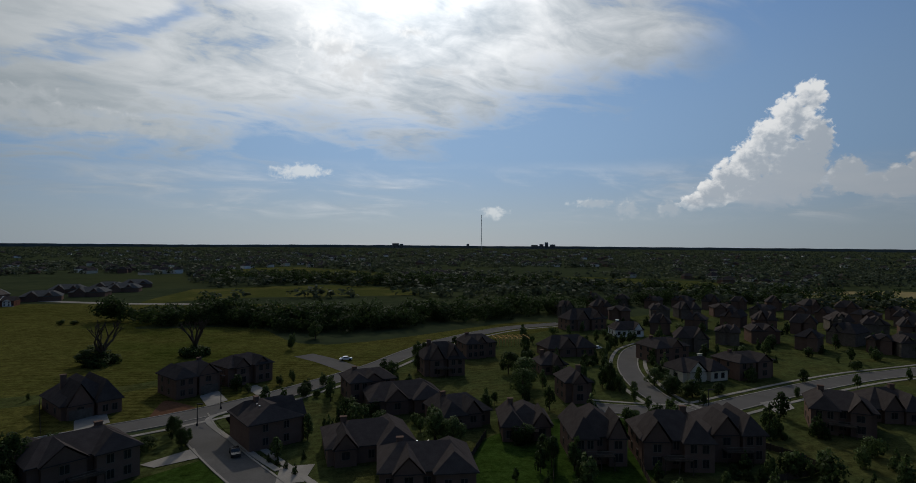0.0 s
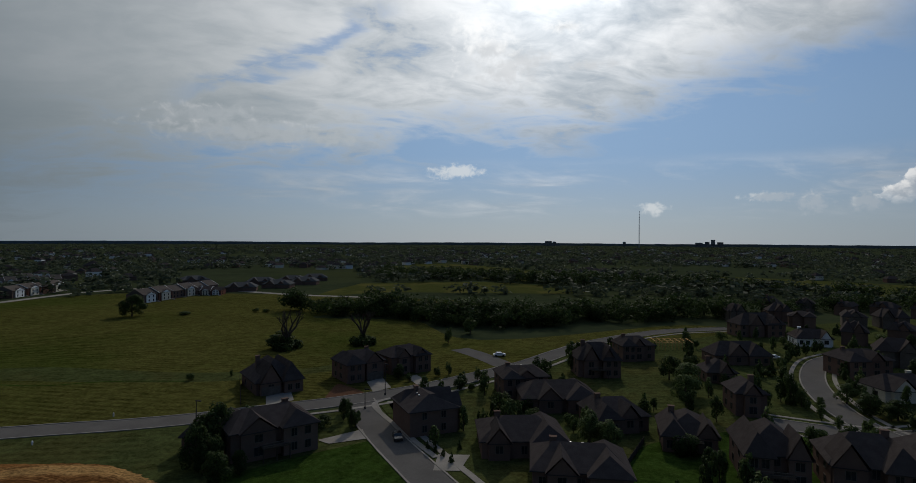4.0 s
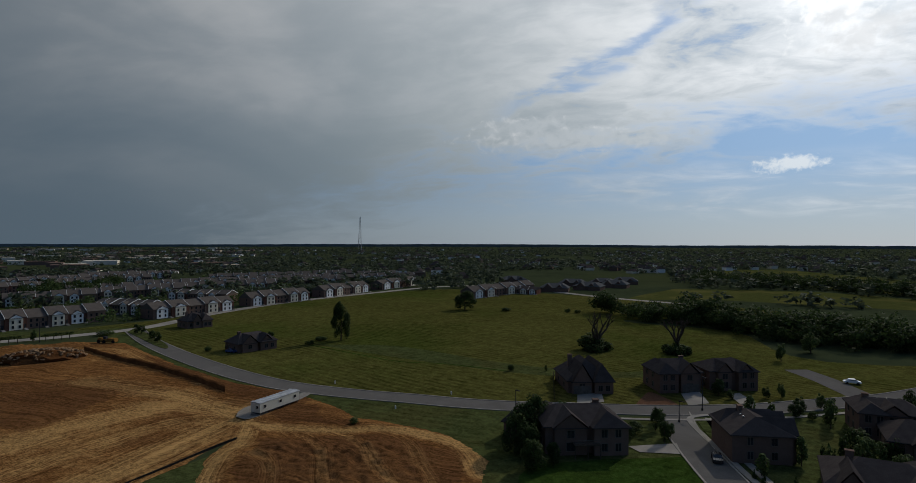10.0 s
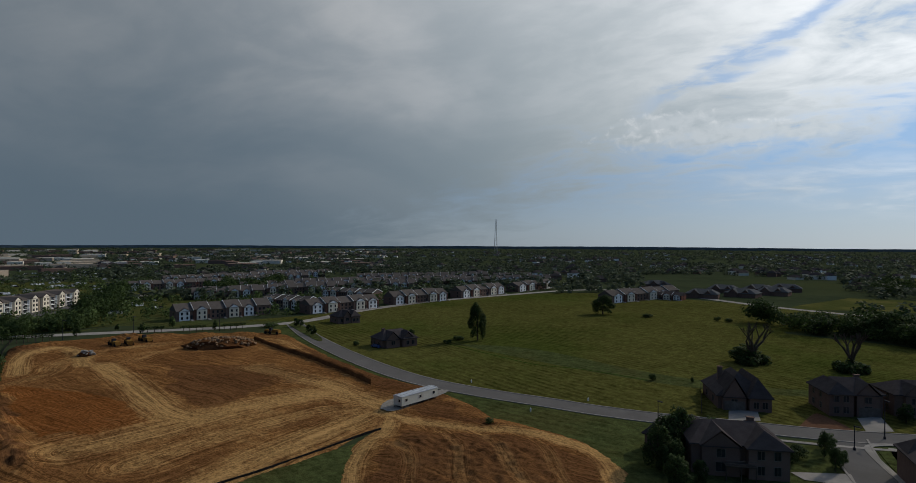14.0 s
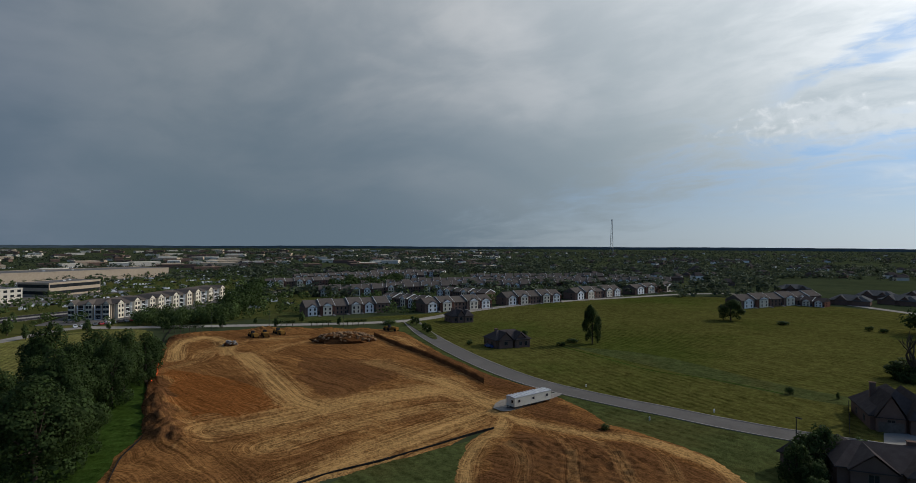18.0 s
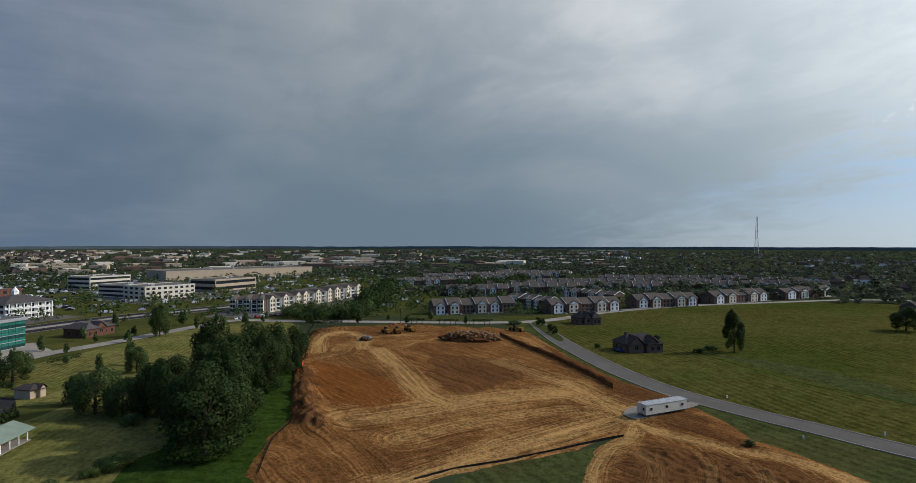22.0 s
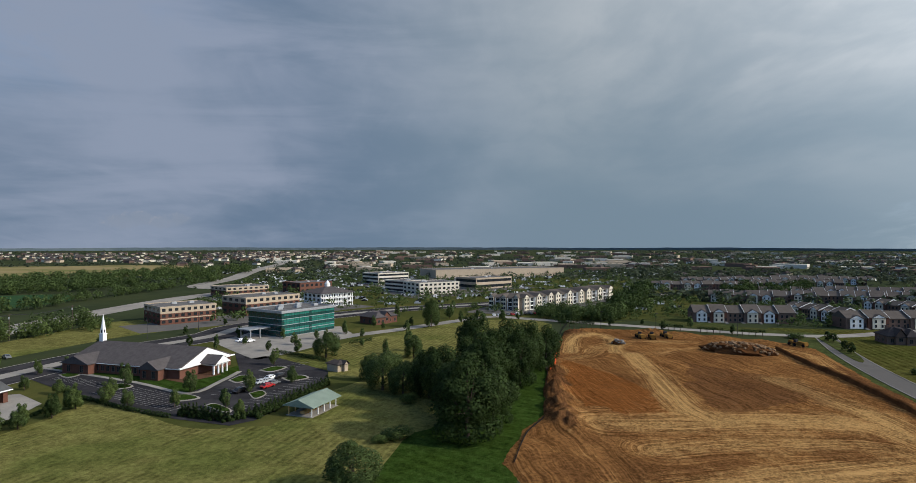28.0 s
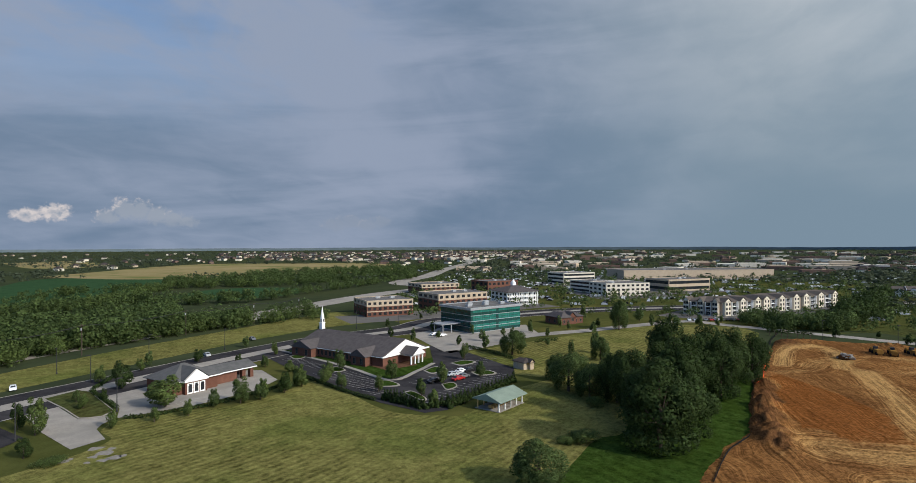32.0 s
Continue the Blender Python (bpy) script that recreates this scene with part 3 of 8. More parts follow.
def quick_mesh(name, v, f, mat):
    me = bpy.data.meshes.new(name)
    me.vertices.add(len(v))
    me.vertices.foreach_set("co", np.asarray(v, np.float32).ravel())
    k = f.shape[1]
    me.loops.add(f.size)
    me.loops.foreach_set("vertex_index", f.astype(np.int32).ravel())
    me.polygons.add(len(f))
    me.polygons.foreach_set("loop_start", np.arange(0, f.size, k, dtype=np.int32))
    me.materials.append(mat)
    me.update(calc_edges=True)
    me.validate()
    return me


def crown_blobs(r, form):
    """Lumps of a crown in a tree 10 m high and 10 m wide."""
    out = []
    if form == "broad":
        out.append((0, 0, 5.6, 3.0))
        for i in range(17):
            a, h = r.random() * math.tau, r.random()
            w = 4.1 * math.sqrt(max(0.06, 1 - (2.0 * h - 0.85) ** 2)) * (0.65 + 0.35 * r.random())
            out.append((math.cos(a) * w * 0.8, math.sin(a) * w * 0.8, 2.0 + h * 6.9, 1.0 + 0.9 * r.random()))
    elif form == "full":
        out.append((0, 0, 4.8, 3.6))
        for i in range(30):
            a, h = r.random() * math.tau, r.random() ** 0.9
            w = 4.0 * math.sqrt(max(0.05, 1 - (1.55 * h - 0.55) ** 2)) * (0.75 + 0.3 * r.random())
            out.append((math.cos(a) * w * 0.85, math.sin(a) * w * 0.85, 0.9 + h * 7.9, 0.8 + 0.75 * r.random()))
    elif form == "tall":
        for i in range(16):
            a, h = r.random() * math.tau, i / 15
            w = (2.8 + 1.1 * math.sin(h * 9)) * (1 - 0.45 * h)
            out.append((math.cos(a) * w, math.sin(a) * w, 1.0 + h * 8.3, 1.2 + 0.9 * r.random()))
        out.append((0, 0, 4, 2.4))
    elif form == "young":
        for i in range(12):
            a, h = r.random() * math.tau, i / 11
            w = 2.9 * math.sin(min(1, 0.25 + h) * 2.6) ** 0.7 * 0.8
            out.append((math.cos(a) * w, math.sin(a) * w, 2.3 + h * 6.9, 1.5 * (1.1 - 0.45 * h)))
        out.append((0, 0, 5.4, 2.8))
    elif form == "cone":
        for i in range(18):
            a, h = r.random() * math.tau, i / 17
            w = 3.6 * (1 - h) ** 0.8
            out.append((math.cos(a) * w * 0.75, math.sin(a) * w * 0.75, 0.8 + h * 8.6, 0.5 + 1.5 * (1 - h)))
        out.append((0, 0, 3.0, 2.6))
    elif form == "shrub":
        for i in range(12):
            a = r.random() * math.tau
            w = 3.4 * math.sqrt(r.random())
            out.append((math.cos(a) * w, math.sin(a) * w, 2.2 + 4.5 * r.random() * (1 - w / 6), 2.0 + 1.3 * r.random()))
    return out


TREES = {}


def tree_model(form, detail, variant, leaf):
    key = (form, detail, variant, leaf.name)
    if key not in TREES:
        r = np.random.default_rng(abs(hash_key(form, detail, variant)))
        blobs = crown_blobs(r, form)
        n, size = {"fine": (11000, 0.31), "near": (2500, 0.55), "mid": (540, 1.15), "far": (300, 1.7)}[detail]
        v, f = leaf_cloud(r, blobs, n, size)
        crown = quick_mesh("crown", v, f, leaf)
        crown.normals_split_custom_set_from_vertices(crown_normals(v, (0, 0, 4.5)))
        s = Shape()
        if form != "shrub":
            s.tube((0, 0, -0.3), (0.1, 0.05, 4.6), 0.32, 0.16)
            s.tube((0.1, 0.05, 4.6), (0.2, -0.1, 7.6), 0.16, 0.05, 5)
            for b in blobs[1:8]:
                z = 1.8 + 2.6 * r.random()
                s.tube((0.05, 0.02, z), (b[0] * 0.85, b[1] * 0.85, max(b[2], z + 0.5)), 0.11, 0.03, 5)
        else:
            for b in blobs[:5]:
                s.tube((b[0] * 0.2, b[1] * 0.2, -0.2), (b[0] * 0.8, b[1] * 0.8, b[2]), 0.14, 0.04, 5)
        TREES[key] = (s.mesh("trunk", BARK), crown)
    return TREES[key]


def hash_key(*a):
    k = 17
    for ch in "|".join(str(x) for x in a):
        k = (k * 131 + ord(ch)) % 2147483647
    return k


def tree(x, y, h, w, form="broad", detail="mid", leaf=None, name="tree", label="", group="", z=0.0):
    leaf = leaf or LEAF
    trunk, crown = tree_model(form, detail, rng.randrange(4), leaf)
    ob = thing(name, x, y, rng.random() * 360, z, label or "leafy green broadleaf tree standing in grass", "tree" if form != "shrub" else "shrub", group)
    ob.scale = (w / 10, w / 10, h / 10)
    part("trunk", trunk, ob)
    part("crown", crown, ob)
    return ob


def woods(name, pts, heights, leaf, label, quads=60, size=1.9, wide=1.0):
    """Far trees joined into one mesh; pts is an array of (x, y). Each crown is a heap of rounded lumps."""
    r = np.random.default_rng(hash_key(name))
    vs, ns, n, base = [], [], len(pts), []
    for _ in range(10):
        lumps = [(0, 0, 5.0, 2.7)]
        for k in range(11):
            a, h = r.random() * math.tau, r.random()
            w = 3.1 * math.sqrt(max(0.08, 1 - (1.7 * h - 0.7) ** 2))
            lumps.append((math.cos(a) * w, math.sin(a) * w, 2.0 + h * 6.2, 1.1 + 0.7 * r.random()))
        v = leaf_cloud(r, lumps, quads, size)[0]
        base.append((v, crown_normals(v, (0, 0, 4.6))))
    for i in range(n):
        b, m = base[r.integers(10)]
        a, h = r.random() * math.tau, heights[i] / 9.0
        w = h * (0.8 + 0.5 * r.random()) * wide
        c, s = math.cos(a), math.sin(a)
        vs.append(np.stack([(b[:, 0] * c - b[:, 1] * s) * w + pts[i][0], (b[:, 0] * s + b[:, 1] * c) * w + pts[i][1], b[:, 2] * h - h], 1))
        ns.append(np.stack([m[:, 0] * c - m[:, 1] * s, m[:, 0] * s + m[:, 1] * c, m[:, 2]], 1))
    v = np.concatenate(vs)
    me = quick_mesh(name, v, np.arange(len(v)).reshape(-1, 4), leaf)
    me.normals_split_custom_set_from_vertices(np.concatenate(ns))
    return tagged(new(name, me), label, "trees", kind="stuff")

# ---- ground, fields, roads ----
def disc(name, radius, rings, n, mat, label):
    v, f = [(0, 0, 0)], []
    for k in range(rings):
        r = radius * ((k + 1) / rings) ** 2
        v += [(r * math.cos(i * math.tau / n), r * math.sin(i * math.tau / n), 0) for i in range(n)]
    f += [(0, 1 + i, 1 + (i + 1) % n) for i in range(n)]
    for k in range(rings - 1):
        a, b = 1 + k * n, 1 + (k + 1) * n
        f += [(a + i, b + i, b + (i + 1) % n, a + (i + 1) % n) for i in range(n)]
    return tagged(new(name, mesh(name, v, f, mat)), label, "ground", kind="structure")


disc("ground", 4850, 14, 96, FAR, "green rolling land reaching to the horizon")


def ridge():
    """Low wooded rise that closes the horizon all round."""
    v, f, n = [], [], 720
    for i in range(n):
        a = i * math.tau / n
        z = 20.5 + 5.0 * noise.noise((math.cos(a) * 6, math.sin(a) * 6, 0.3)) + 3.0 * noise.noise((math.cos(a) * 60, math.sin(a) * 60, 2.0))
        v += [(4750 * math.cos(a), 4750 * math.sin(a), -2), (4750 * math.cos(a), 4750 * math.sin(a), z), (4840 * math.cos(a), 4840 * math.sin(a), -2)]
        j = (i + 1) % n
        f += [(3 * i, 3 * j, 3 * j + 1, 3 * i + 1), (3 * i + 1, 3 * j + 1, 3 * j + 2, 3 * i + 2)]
    # distance haze is put into the ridge's colour: pale blue-grey instead of tree green
    m = material("hazed_ridge", (0.09, 0.12, 0.135), (0.12, 0.15, 0.165), 0.004, 1.0)
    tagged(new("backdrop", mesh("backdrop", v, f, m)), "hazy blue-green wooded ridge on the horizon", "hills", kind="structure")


ridge()

# the near meadow, lawns and fields
MEADOW = [(-322.0, 54.7), (-330.3, 104.5), (-358.7, 165.7), (-377.7, 228.6), (-377.8, 307.5), (-350.8, 351.1), (-229.4, 382.3), (-149.0, 382.3), (-98.5, 367.0)] + [(-157.4, 275.4), (-101.4, 278.0), (-53.4, 231.8), (30.1, 300.6), (52.1, 284.9), (-17.7, 207.0), (-47.7, 152.9), (-71.7, 128.1), (-85.6, 111.8)] + [(-99.7, 107.0), (-149.9, 80.5), (-205.1, 72.5), (-271.7, 74.0)]
patch("meadow", MEADOW, 0.03, FIELD, "large mown yellow-green meadow with faint swaths")
ESTATE = [(-76.2, 116.9), (-46.0, 147.4), (-9.8, 220.8), (59.7, 293.4), (194.5, 403.4), (334.1, 412.1), (90.9, 107.5), (44.6, 60.0), (1.0, 46.1), (-26.1, 37.5), (-75.5, 83.1)]
patch("estate_lawn", ESTATE, 0.015, LAWN, "green lawns and gardens of the housing estate", curved=False)
patch("verge", [(-132.6, 77.8), (-89.9, 104.0), (-77.6, 113.7), (-52.3, 69.9), (-51.6, 35.9), (-66.5, 21.3), (-100.5, 10.6), (-116.4, 50.7)], 0.02, LAWN, "rough green verge between road and earthworks")
patch("hay_meadow", [(-26.1, -128.0), (-36.6, -129.1), (-44.9, -130.6), (-51.8, -134.5), (-52.7, -142.3), (-57.8, -146.8), (-66.4, -146.2), (-75.9, -140.2), (-86.9, -136.3), (-107.3, -140.7), (-114.4, -138.5), (-103.1, -102.1), (-109.9, -84.9), (-112.1, -74.3), (-115.5, -67.6), (-145.4, -65.7), (-131.2, -50.4), (-121.9, -30.9), (-71.6, -21.7), (-28.0, -25.7), (-14.1, -58.1), (-12.6, -99.7)], 0.03, HAY, "mown hay meadow with diagonal swath lines")
patch("pavilion_lawn", [(-141.1, -87.4), (-170.5, -79.0), (-144.7, -57.1), (-120.4, -47.6), (-111.5, -66.0), (-101.9, -82.1), (-110.8, -83.7)], 0.045, HAY, "mown lawn beside the pavilion")
patch("bank_meadow", [(-152.6, -133.7), (-197.5, -127.9), (-297.6, -95.3), (-297.7, -49.1), (-188.5, -54.8), (-144.7, -57.1), (-158.7, -75.4), (-157.0, -97.2)], 0.03, HAY, "mown meadow between drive and grove")
patch("lush_strip", [(-111.4, -50.4), (-151.2, -48.5), (-190.8, -51.8), (-200.8, -38.3), (-190.3, -33.0), (-147.8, -24.5), (-131.1, -25.9), (-113.9, -26.3), (-89.8, -21.6), (-65.1, -30.3), (-73.3, -43.5)], 0.04, DEEP, "lush green grass strip beside the silt fence")
patch("swale", [(-205.3, 119.0), (-179.7, 140.4), (-128.0, 148.2), (-97.6, 162.7), (-84.0, 180.7), (-83.5, 167.3), (-107.4, 144.2), (-142.6, 131.4), (-184.8, 122.0)], 0.04, LAWN, "lush green damp strip through the meadow")
patch("roadside_green", [(-307.6, -36.3), (-335.5, -5.0), (-365.7, 9.7), (-405.8, 25.4), (-359.2, 28.1), (-327.4, 35.8), (-314.7, 60.5), (-305.2, 80.8), (-298.5, 69.7), (-312.3, 18.0), (-330.1, -4.9), (-310.0, -23.8)], 0.055, LAWN, "green bank beside the road")
patch("garden_plot", [(2.6, 105.6), (7.3, 123.0), (31.7, 139.9), (39.4, 138.3), (41.7, 131.2), (36.6, 103.3), (9.2, 77.3)], 0.035, DEEP, "dark green grass plot behind the house")

patch("campus_green", [(-4.5, -134.6), (-13.9, -180.3), (-43.4, -179.3), (-78.5, -186.7), (-122.4, -196.0), (-160.7, -194.5), (-203.1, -177.8), (-249.2, -147.3), (-289.2, -92.6), (-156.4, -72.5), (-125.3, -74.2), (-94.2, -82.5), (-60.9, -101.6), (-35.5, -113.6)], 0.012, GRASS, "rough mown green round the church and bank", curved=False)
patch("business_green", [(-284.5, -312.2), (-487.4, -287.6), (-762.5, -137.2), (-644.0, 83.7), (-359.2, 46.7), (-317.2, -44.0), (-274.6, -105.8), (-182.9, -145.1)], 0.010, GRASS, "lawns between offices and car parks", curved=False)
patch("garden_plot", [(-65.3, 78.2), (-67.0, 84.0), (-59.0, 96.2), (-47.0, 111.0), (-33.9, 92.7), (-25.4, 80.7), (-53.8, 64.1)], 0.045, DEEP, "lush green lawn behind the large house", curved=False)
# roads
MAIN = [(-296.3, 75.0), (-274.3, 72.6), (-252.1, 71.0), (-221.8, 70.8), (-190.0, 72.3), (-166.0, 75.2), (-149.6, 79.4), (-131.8, 87.7), (-117.7, 95.9), (-105.5, 102.7), (-93.5, 111.0)] + [(-82.0, 121.1)] + [(-66.8, 134.2), (-51.8, 151.1), (-39.3, 171.3), (-28.1, 191.0), (-18.4, 215.8), (-5.7, 241.9), (22.1, 277.7), (54.4, 297.4)]
MAIN = smooth(MAIN)
ribbon("road", MAIN, 8.0, 0.09, ASPHALT, label="curving grey asphalt estate road", category="road")
ribbon("verge", MAIN[:82], 13.0, 0.024, LAWN, 0, -9.0, label="rough green verge beside the road", category="grass")
for side in (4.15, -4.15):
    ribbon("kerb", MAIN, 0.35, 0.2, CONCRETE, 0.2, side, label="pale concrete kerb along the road", category="kerb")
SIDE = smooth([(-64.1, 136.1), (-55.3, 122.6), (-44.4, 109.2), (-35.1, 98.7), (-24.2, 86.5), (-5.4, 65.2)])
ribbon("road", SIDE, 7.2, 0.094, ASPHALT, label="grey asphalt side street between houses", category="road")
for side in (3.8, -3.8):
    ribbon("kerb", SIDE, 0.4, 0.2, CONCRETE, 0.2, side, label="pale concrete kerb along the street", category="kerb")
ribbon("pavement", SIDE[2:], 1.4, 0.15, CONCRETE, 0.1, 7.4, label="pale concrete pavement slabs beside the street", category="pavement")
ribbon("road", smooth([(-57.0, 210.0), (-46.0, 199.9), (-33.8, 185.6), (-29.4, 180.8)]), 8.0, 0.086, ASPHALT, label="short grey stub road", category="road")
BEND = smooth([(80.0, 236.8), (68.3, 221.1), (58.5, 193.7), (54.7, 166.8), (55.9, 147.1), (59.2, 138.8)])
ribbon("road", BEND, 6.4, 0.088, ASPHALT, label="grey asphalt street bending through the estate", category="road")
CROSS = smooth([(32.9, 146.1), (46.9, 142.8), (60.6, 142.2), (82.9, 155.0), (108.2, 169.6), (130.1, 180.6), (153.7, 189.5), (194.8, 205.6)])
ribbon("road", CROSS, 7.4, 0.092, ASPHALT, label="grey asphalt cross street in the estate", category="road")
for line, w in ((BEND, 3.4), (CROSS, 3.9)):
    for s in (w, -w):
        ribbon("kerb", line, 0.4, 0.18, CONCRETE, 0.18, s, label="pale concrete kerb of the estate street", category="kerb")
        ribbon("pavement", line, 1.2, 0.13, CONCRETE, 0.1, s * 1.7, label="pale concrete pavement of the estate street", category="pavement")
DRIVE = smooth([(-173.1, -139.4), (-195.4, -135.3), (-225.3, -133.2), (-255.8, -118.4), (-292.3, -102.6), (-320.4, -86.9), (-316.1, -62.8)] + [(-300.5, 26.4), (-298.0, 52.0), (-303.0, 82.0)] + [(-333.3, 123.5), (-354.4, 165.4), (-368.0, 202.3), (-381.8, 273.6), (-392.8, 345.9), (-372.3, 390.0), (-307.7, 394.5)] + [(-227.0, 378.2), (-151.8, 379.5)])
ribbon("road", DRIVE, 8.0, 0.10, CONCRETE, label="pale concrete collector road past the earthworks", category="road")
HIGHWAY = smooth([(-22.2, -176.5), (-44.2, -182.5), (-73.7, -187.0), (-116.6, -194.4), (-163.6, -198.1), (-209.6, -191.2)] + [(-247.1, -195.6), (-320.8, -165.3), (-376.1, -121.2), (-445.8, -48.7), (-567.8, 68.7)])
ribbon("road", HIGHWAY, 8.5, 0.135, BLACKTOP, 0, 7.6, label="dark asphalt carriageway of the highway", category="road")
ribbon("road", HIGHWAY, 8.5, 0.135, BLACKTOP, 0, -7.6, label="dark asphalt carriageway of the highway", category="road")
ribbon("median", HIGHWAY, 6.5, 0.128, CONCRETE, label="pale concrete median of the highway", category="median")
for s in (12.2, -12.2):
    ribbon("shoulder", HIGHWAY, 0.7, 0.145, CONCRETE, 0, s, label="pale concrete edge of the highway", category="kerb")
FREEWAY = smooth([(-42.7, -237.3), (-63.5, -262.5), (-166.7, -289.3), (-218.6, -310.3), (-269.8, -326.6), (-344.7, -348.1), (-432.6, -363.1)] + [(-457.7, -433.6), (-584.5, -498.3), (-787.6, -623.7), (-1196.6, -843.0), (-1871.4, -1162.3), (-3014.4, -1710.8)])
ribbon("road", FREEWAY, 22, 0.12, CONCRETE, label="wide pale concrete freeway", category="road")
patch("highway_verge", [(-36.4, -202.0), (-49.1, -202.9), (-83.2, -211.1), (-140.3, -224.6), (-189.2, -229.0), (-239.5, -218.5), (-271.8, -248.0), (-230.2, -278.6), (-164.3, -263.1), (-97.0, -246.3), (-56.3, -232.5), (-42.7, -237.3)], 0.05, HAY, "broad mown verge beside the highway", curved=False)

# car parks
LOT = [(-131.9, -209.9), (-137.3, -196.1), (-131.5, -149.1), (-127.1, -124.1), (-141.2, -125.5), (-155.4, -130.0), (-179.5, -152.3), (-178.2, -132.6), (-164.4, -101.8), (-151.7, -93.5), (-121.6, -89.9), (-112.5, -89.6), (-107.2, -92.5), (-107.1, -108.3), (-109.4, -125.5), (-113.8, -148.4)]
patch("car_park", LOT, 0.10, BLACKTOP, "dark blacktop car park of the church", curved=False)
patch("car_park", [(-203.6, -189.6), (-232.9, -183.6), (-256.4, -151.5), (-233.7, -130.3), (-194.6, -131.8), (-173.1, -139.4), (-181.6, -154.1)], 0.105, CONCRETE, "pale concrete car park of the glass office", curved=False)
patch("car_park", [(-59.0, -149.7), (-62.8, -157.7), (-64.8, -178.7), (-70.1, -185.9), (-78.1, -188.0), (-84.0, -189.0), (-96.0, -190.0), (-104.0, -176.0), (-111.0, -168.0), (-106.1, -152.2), (-94.9, -145.9), (-75.5, -145.1), (-67.5, -147.2)], 0.11, CONCRETE, "pale concrete car park of the brick bank", curved=False)
patch("forecourt", [(-46.5, -186.0), (-54.3, -187.5), (-53.9, -184.0), (-53.7, -169.8), (-52.9, -156.3), (-54.5, -154.9), (-57.2, -153.6), (-61.0, -155.7), (-59.0, -149.7), (-55.0, -147.5), (-52.6, -144.4), (-51.1, -135.5), (-44.1, -134.3), (-44.2, -152.2), (-47.0, -177.7)], 0.12, CONCRETE, "pale concrete entrance drive off the highway", curved=False)
WEDGE = [(-54.1, -184.6), (-63.8, -187.6), (-65.2, -182.7), (-62.1, -163.0), (-61.1, -156.3), (-57.2, -154.0), (-54.5, -155.3), (-53.1, -156.7), (-54.0, -169.8)]
patch("kerb", WEDGE, 0.22, CONCRETE, "pale kerb round the entrance lawn", curved=False, thick=0.2, category="kerb")
patch("entrance_lawn", [(-58.6 + (a + 58.6) * 0.93, -169.0 + (b + 169.0) * 0.975) for a, b in WEDGE], 0.235, LAWN, "mown lawn between drive and bank", curved=False)
patch("car_park", [(-32.8, -170.9), (-39.5, -163.3), (-40.6, -150.7), (-37.9, -148.3), (-35.6, -146.8), (-29.3, -143.6)], 0.115, BLACKTOP, "dark blacktop corner of a neighbouring car park", curved=False)

# earthworks: a scraped clay site with ruts, heaps and a cut bank
SITE = [(-113.7, -27.5), (-126.7, -27.2), (-139.4, -24.3), (-160.0, -28.2), (-189.6, -32.4), (-244.5, -37.8), (-278.0, -38.2), (-290.0, -27.0), (-292.6, -8.0), (-291.5, 8.0), (-284.0, 29.4), (-273.0, 55.0), (-262.0, 62.6), (-205.8, 64.0), (-168.9, 68.2), (-154.3, 72.0), (-147.2, 76.0), (-125.7, 77.2), (-113.8, 76.1), (-104.1, 80.1), (-92.0, 83.4), (-80.4, 82.1), (-73.7, 79.5)]
SITE += [(-61.7, 61.2), (-53.3, 30.0), (-80.5, 24.8), (-94.2, 31.5), (-102.9, 35.6), (-111.3, 40.4), (-118.7, 47.9), (-116.4, 42.2), (-111.8, 36.7), (-109.6, 29.8), (-105.1, 17.4), (-101.7, 8.7), (-86.3, -12.7), (-105.7, -27.0)]
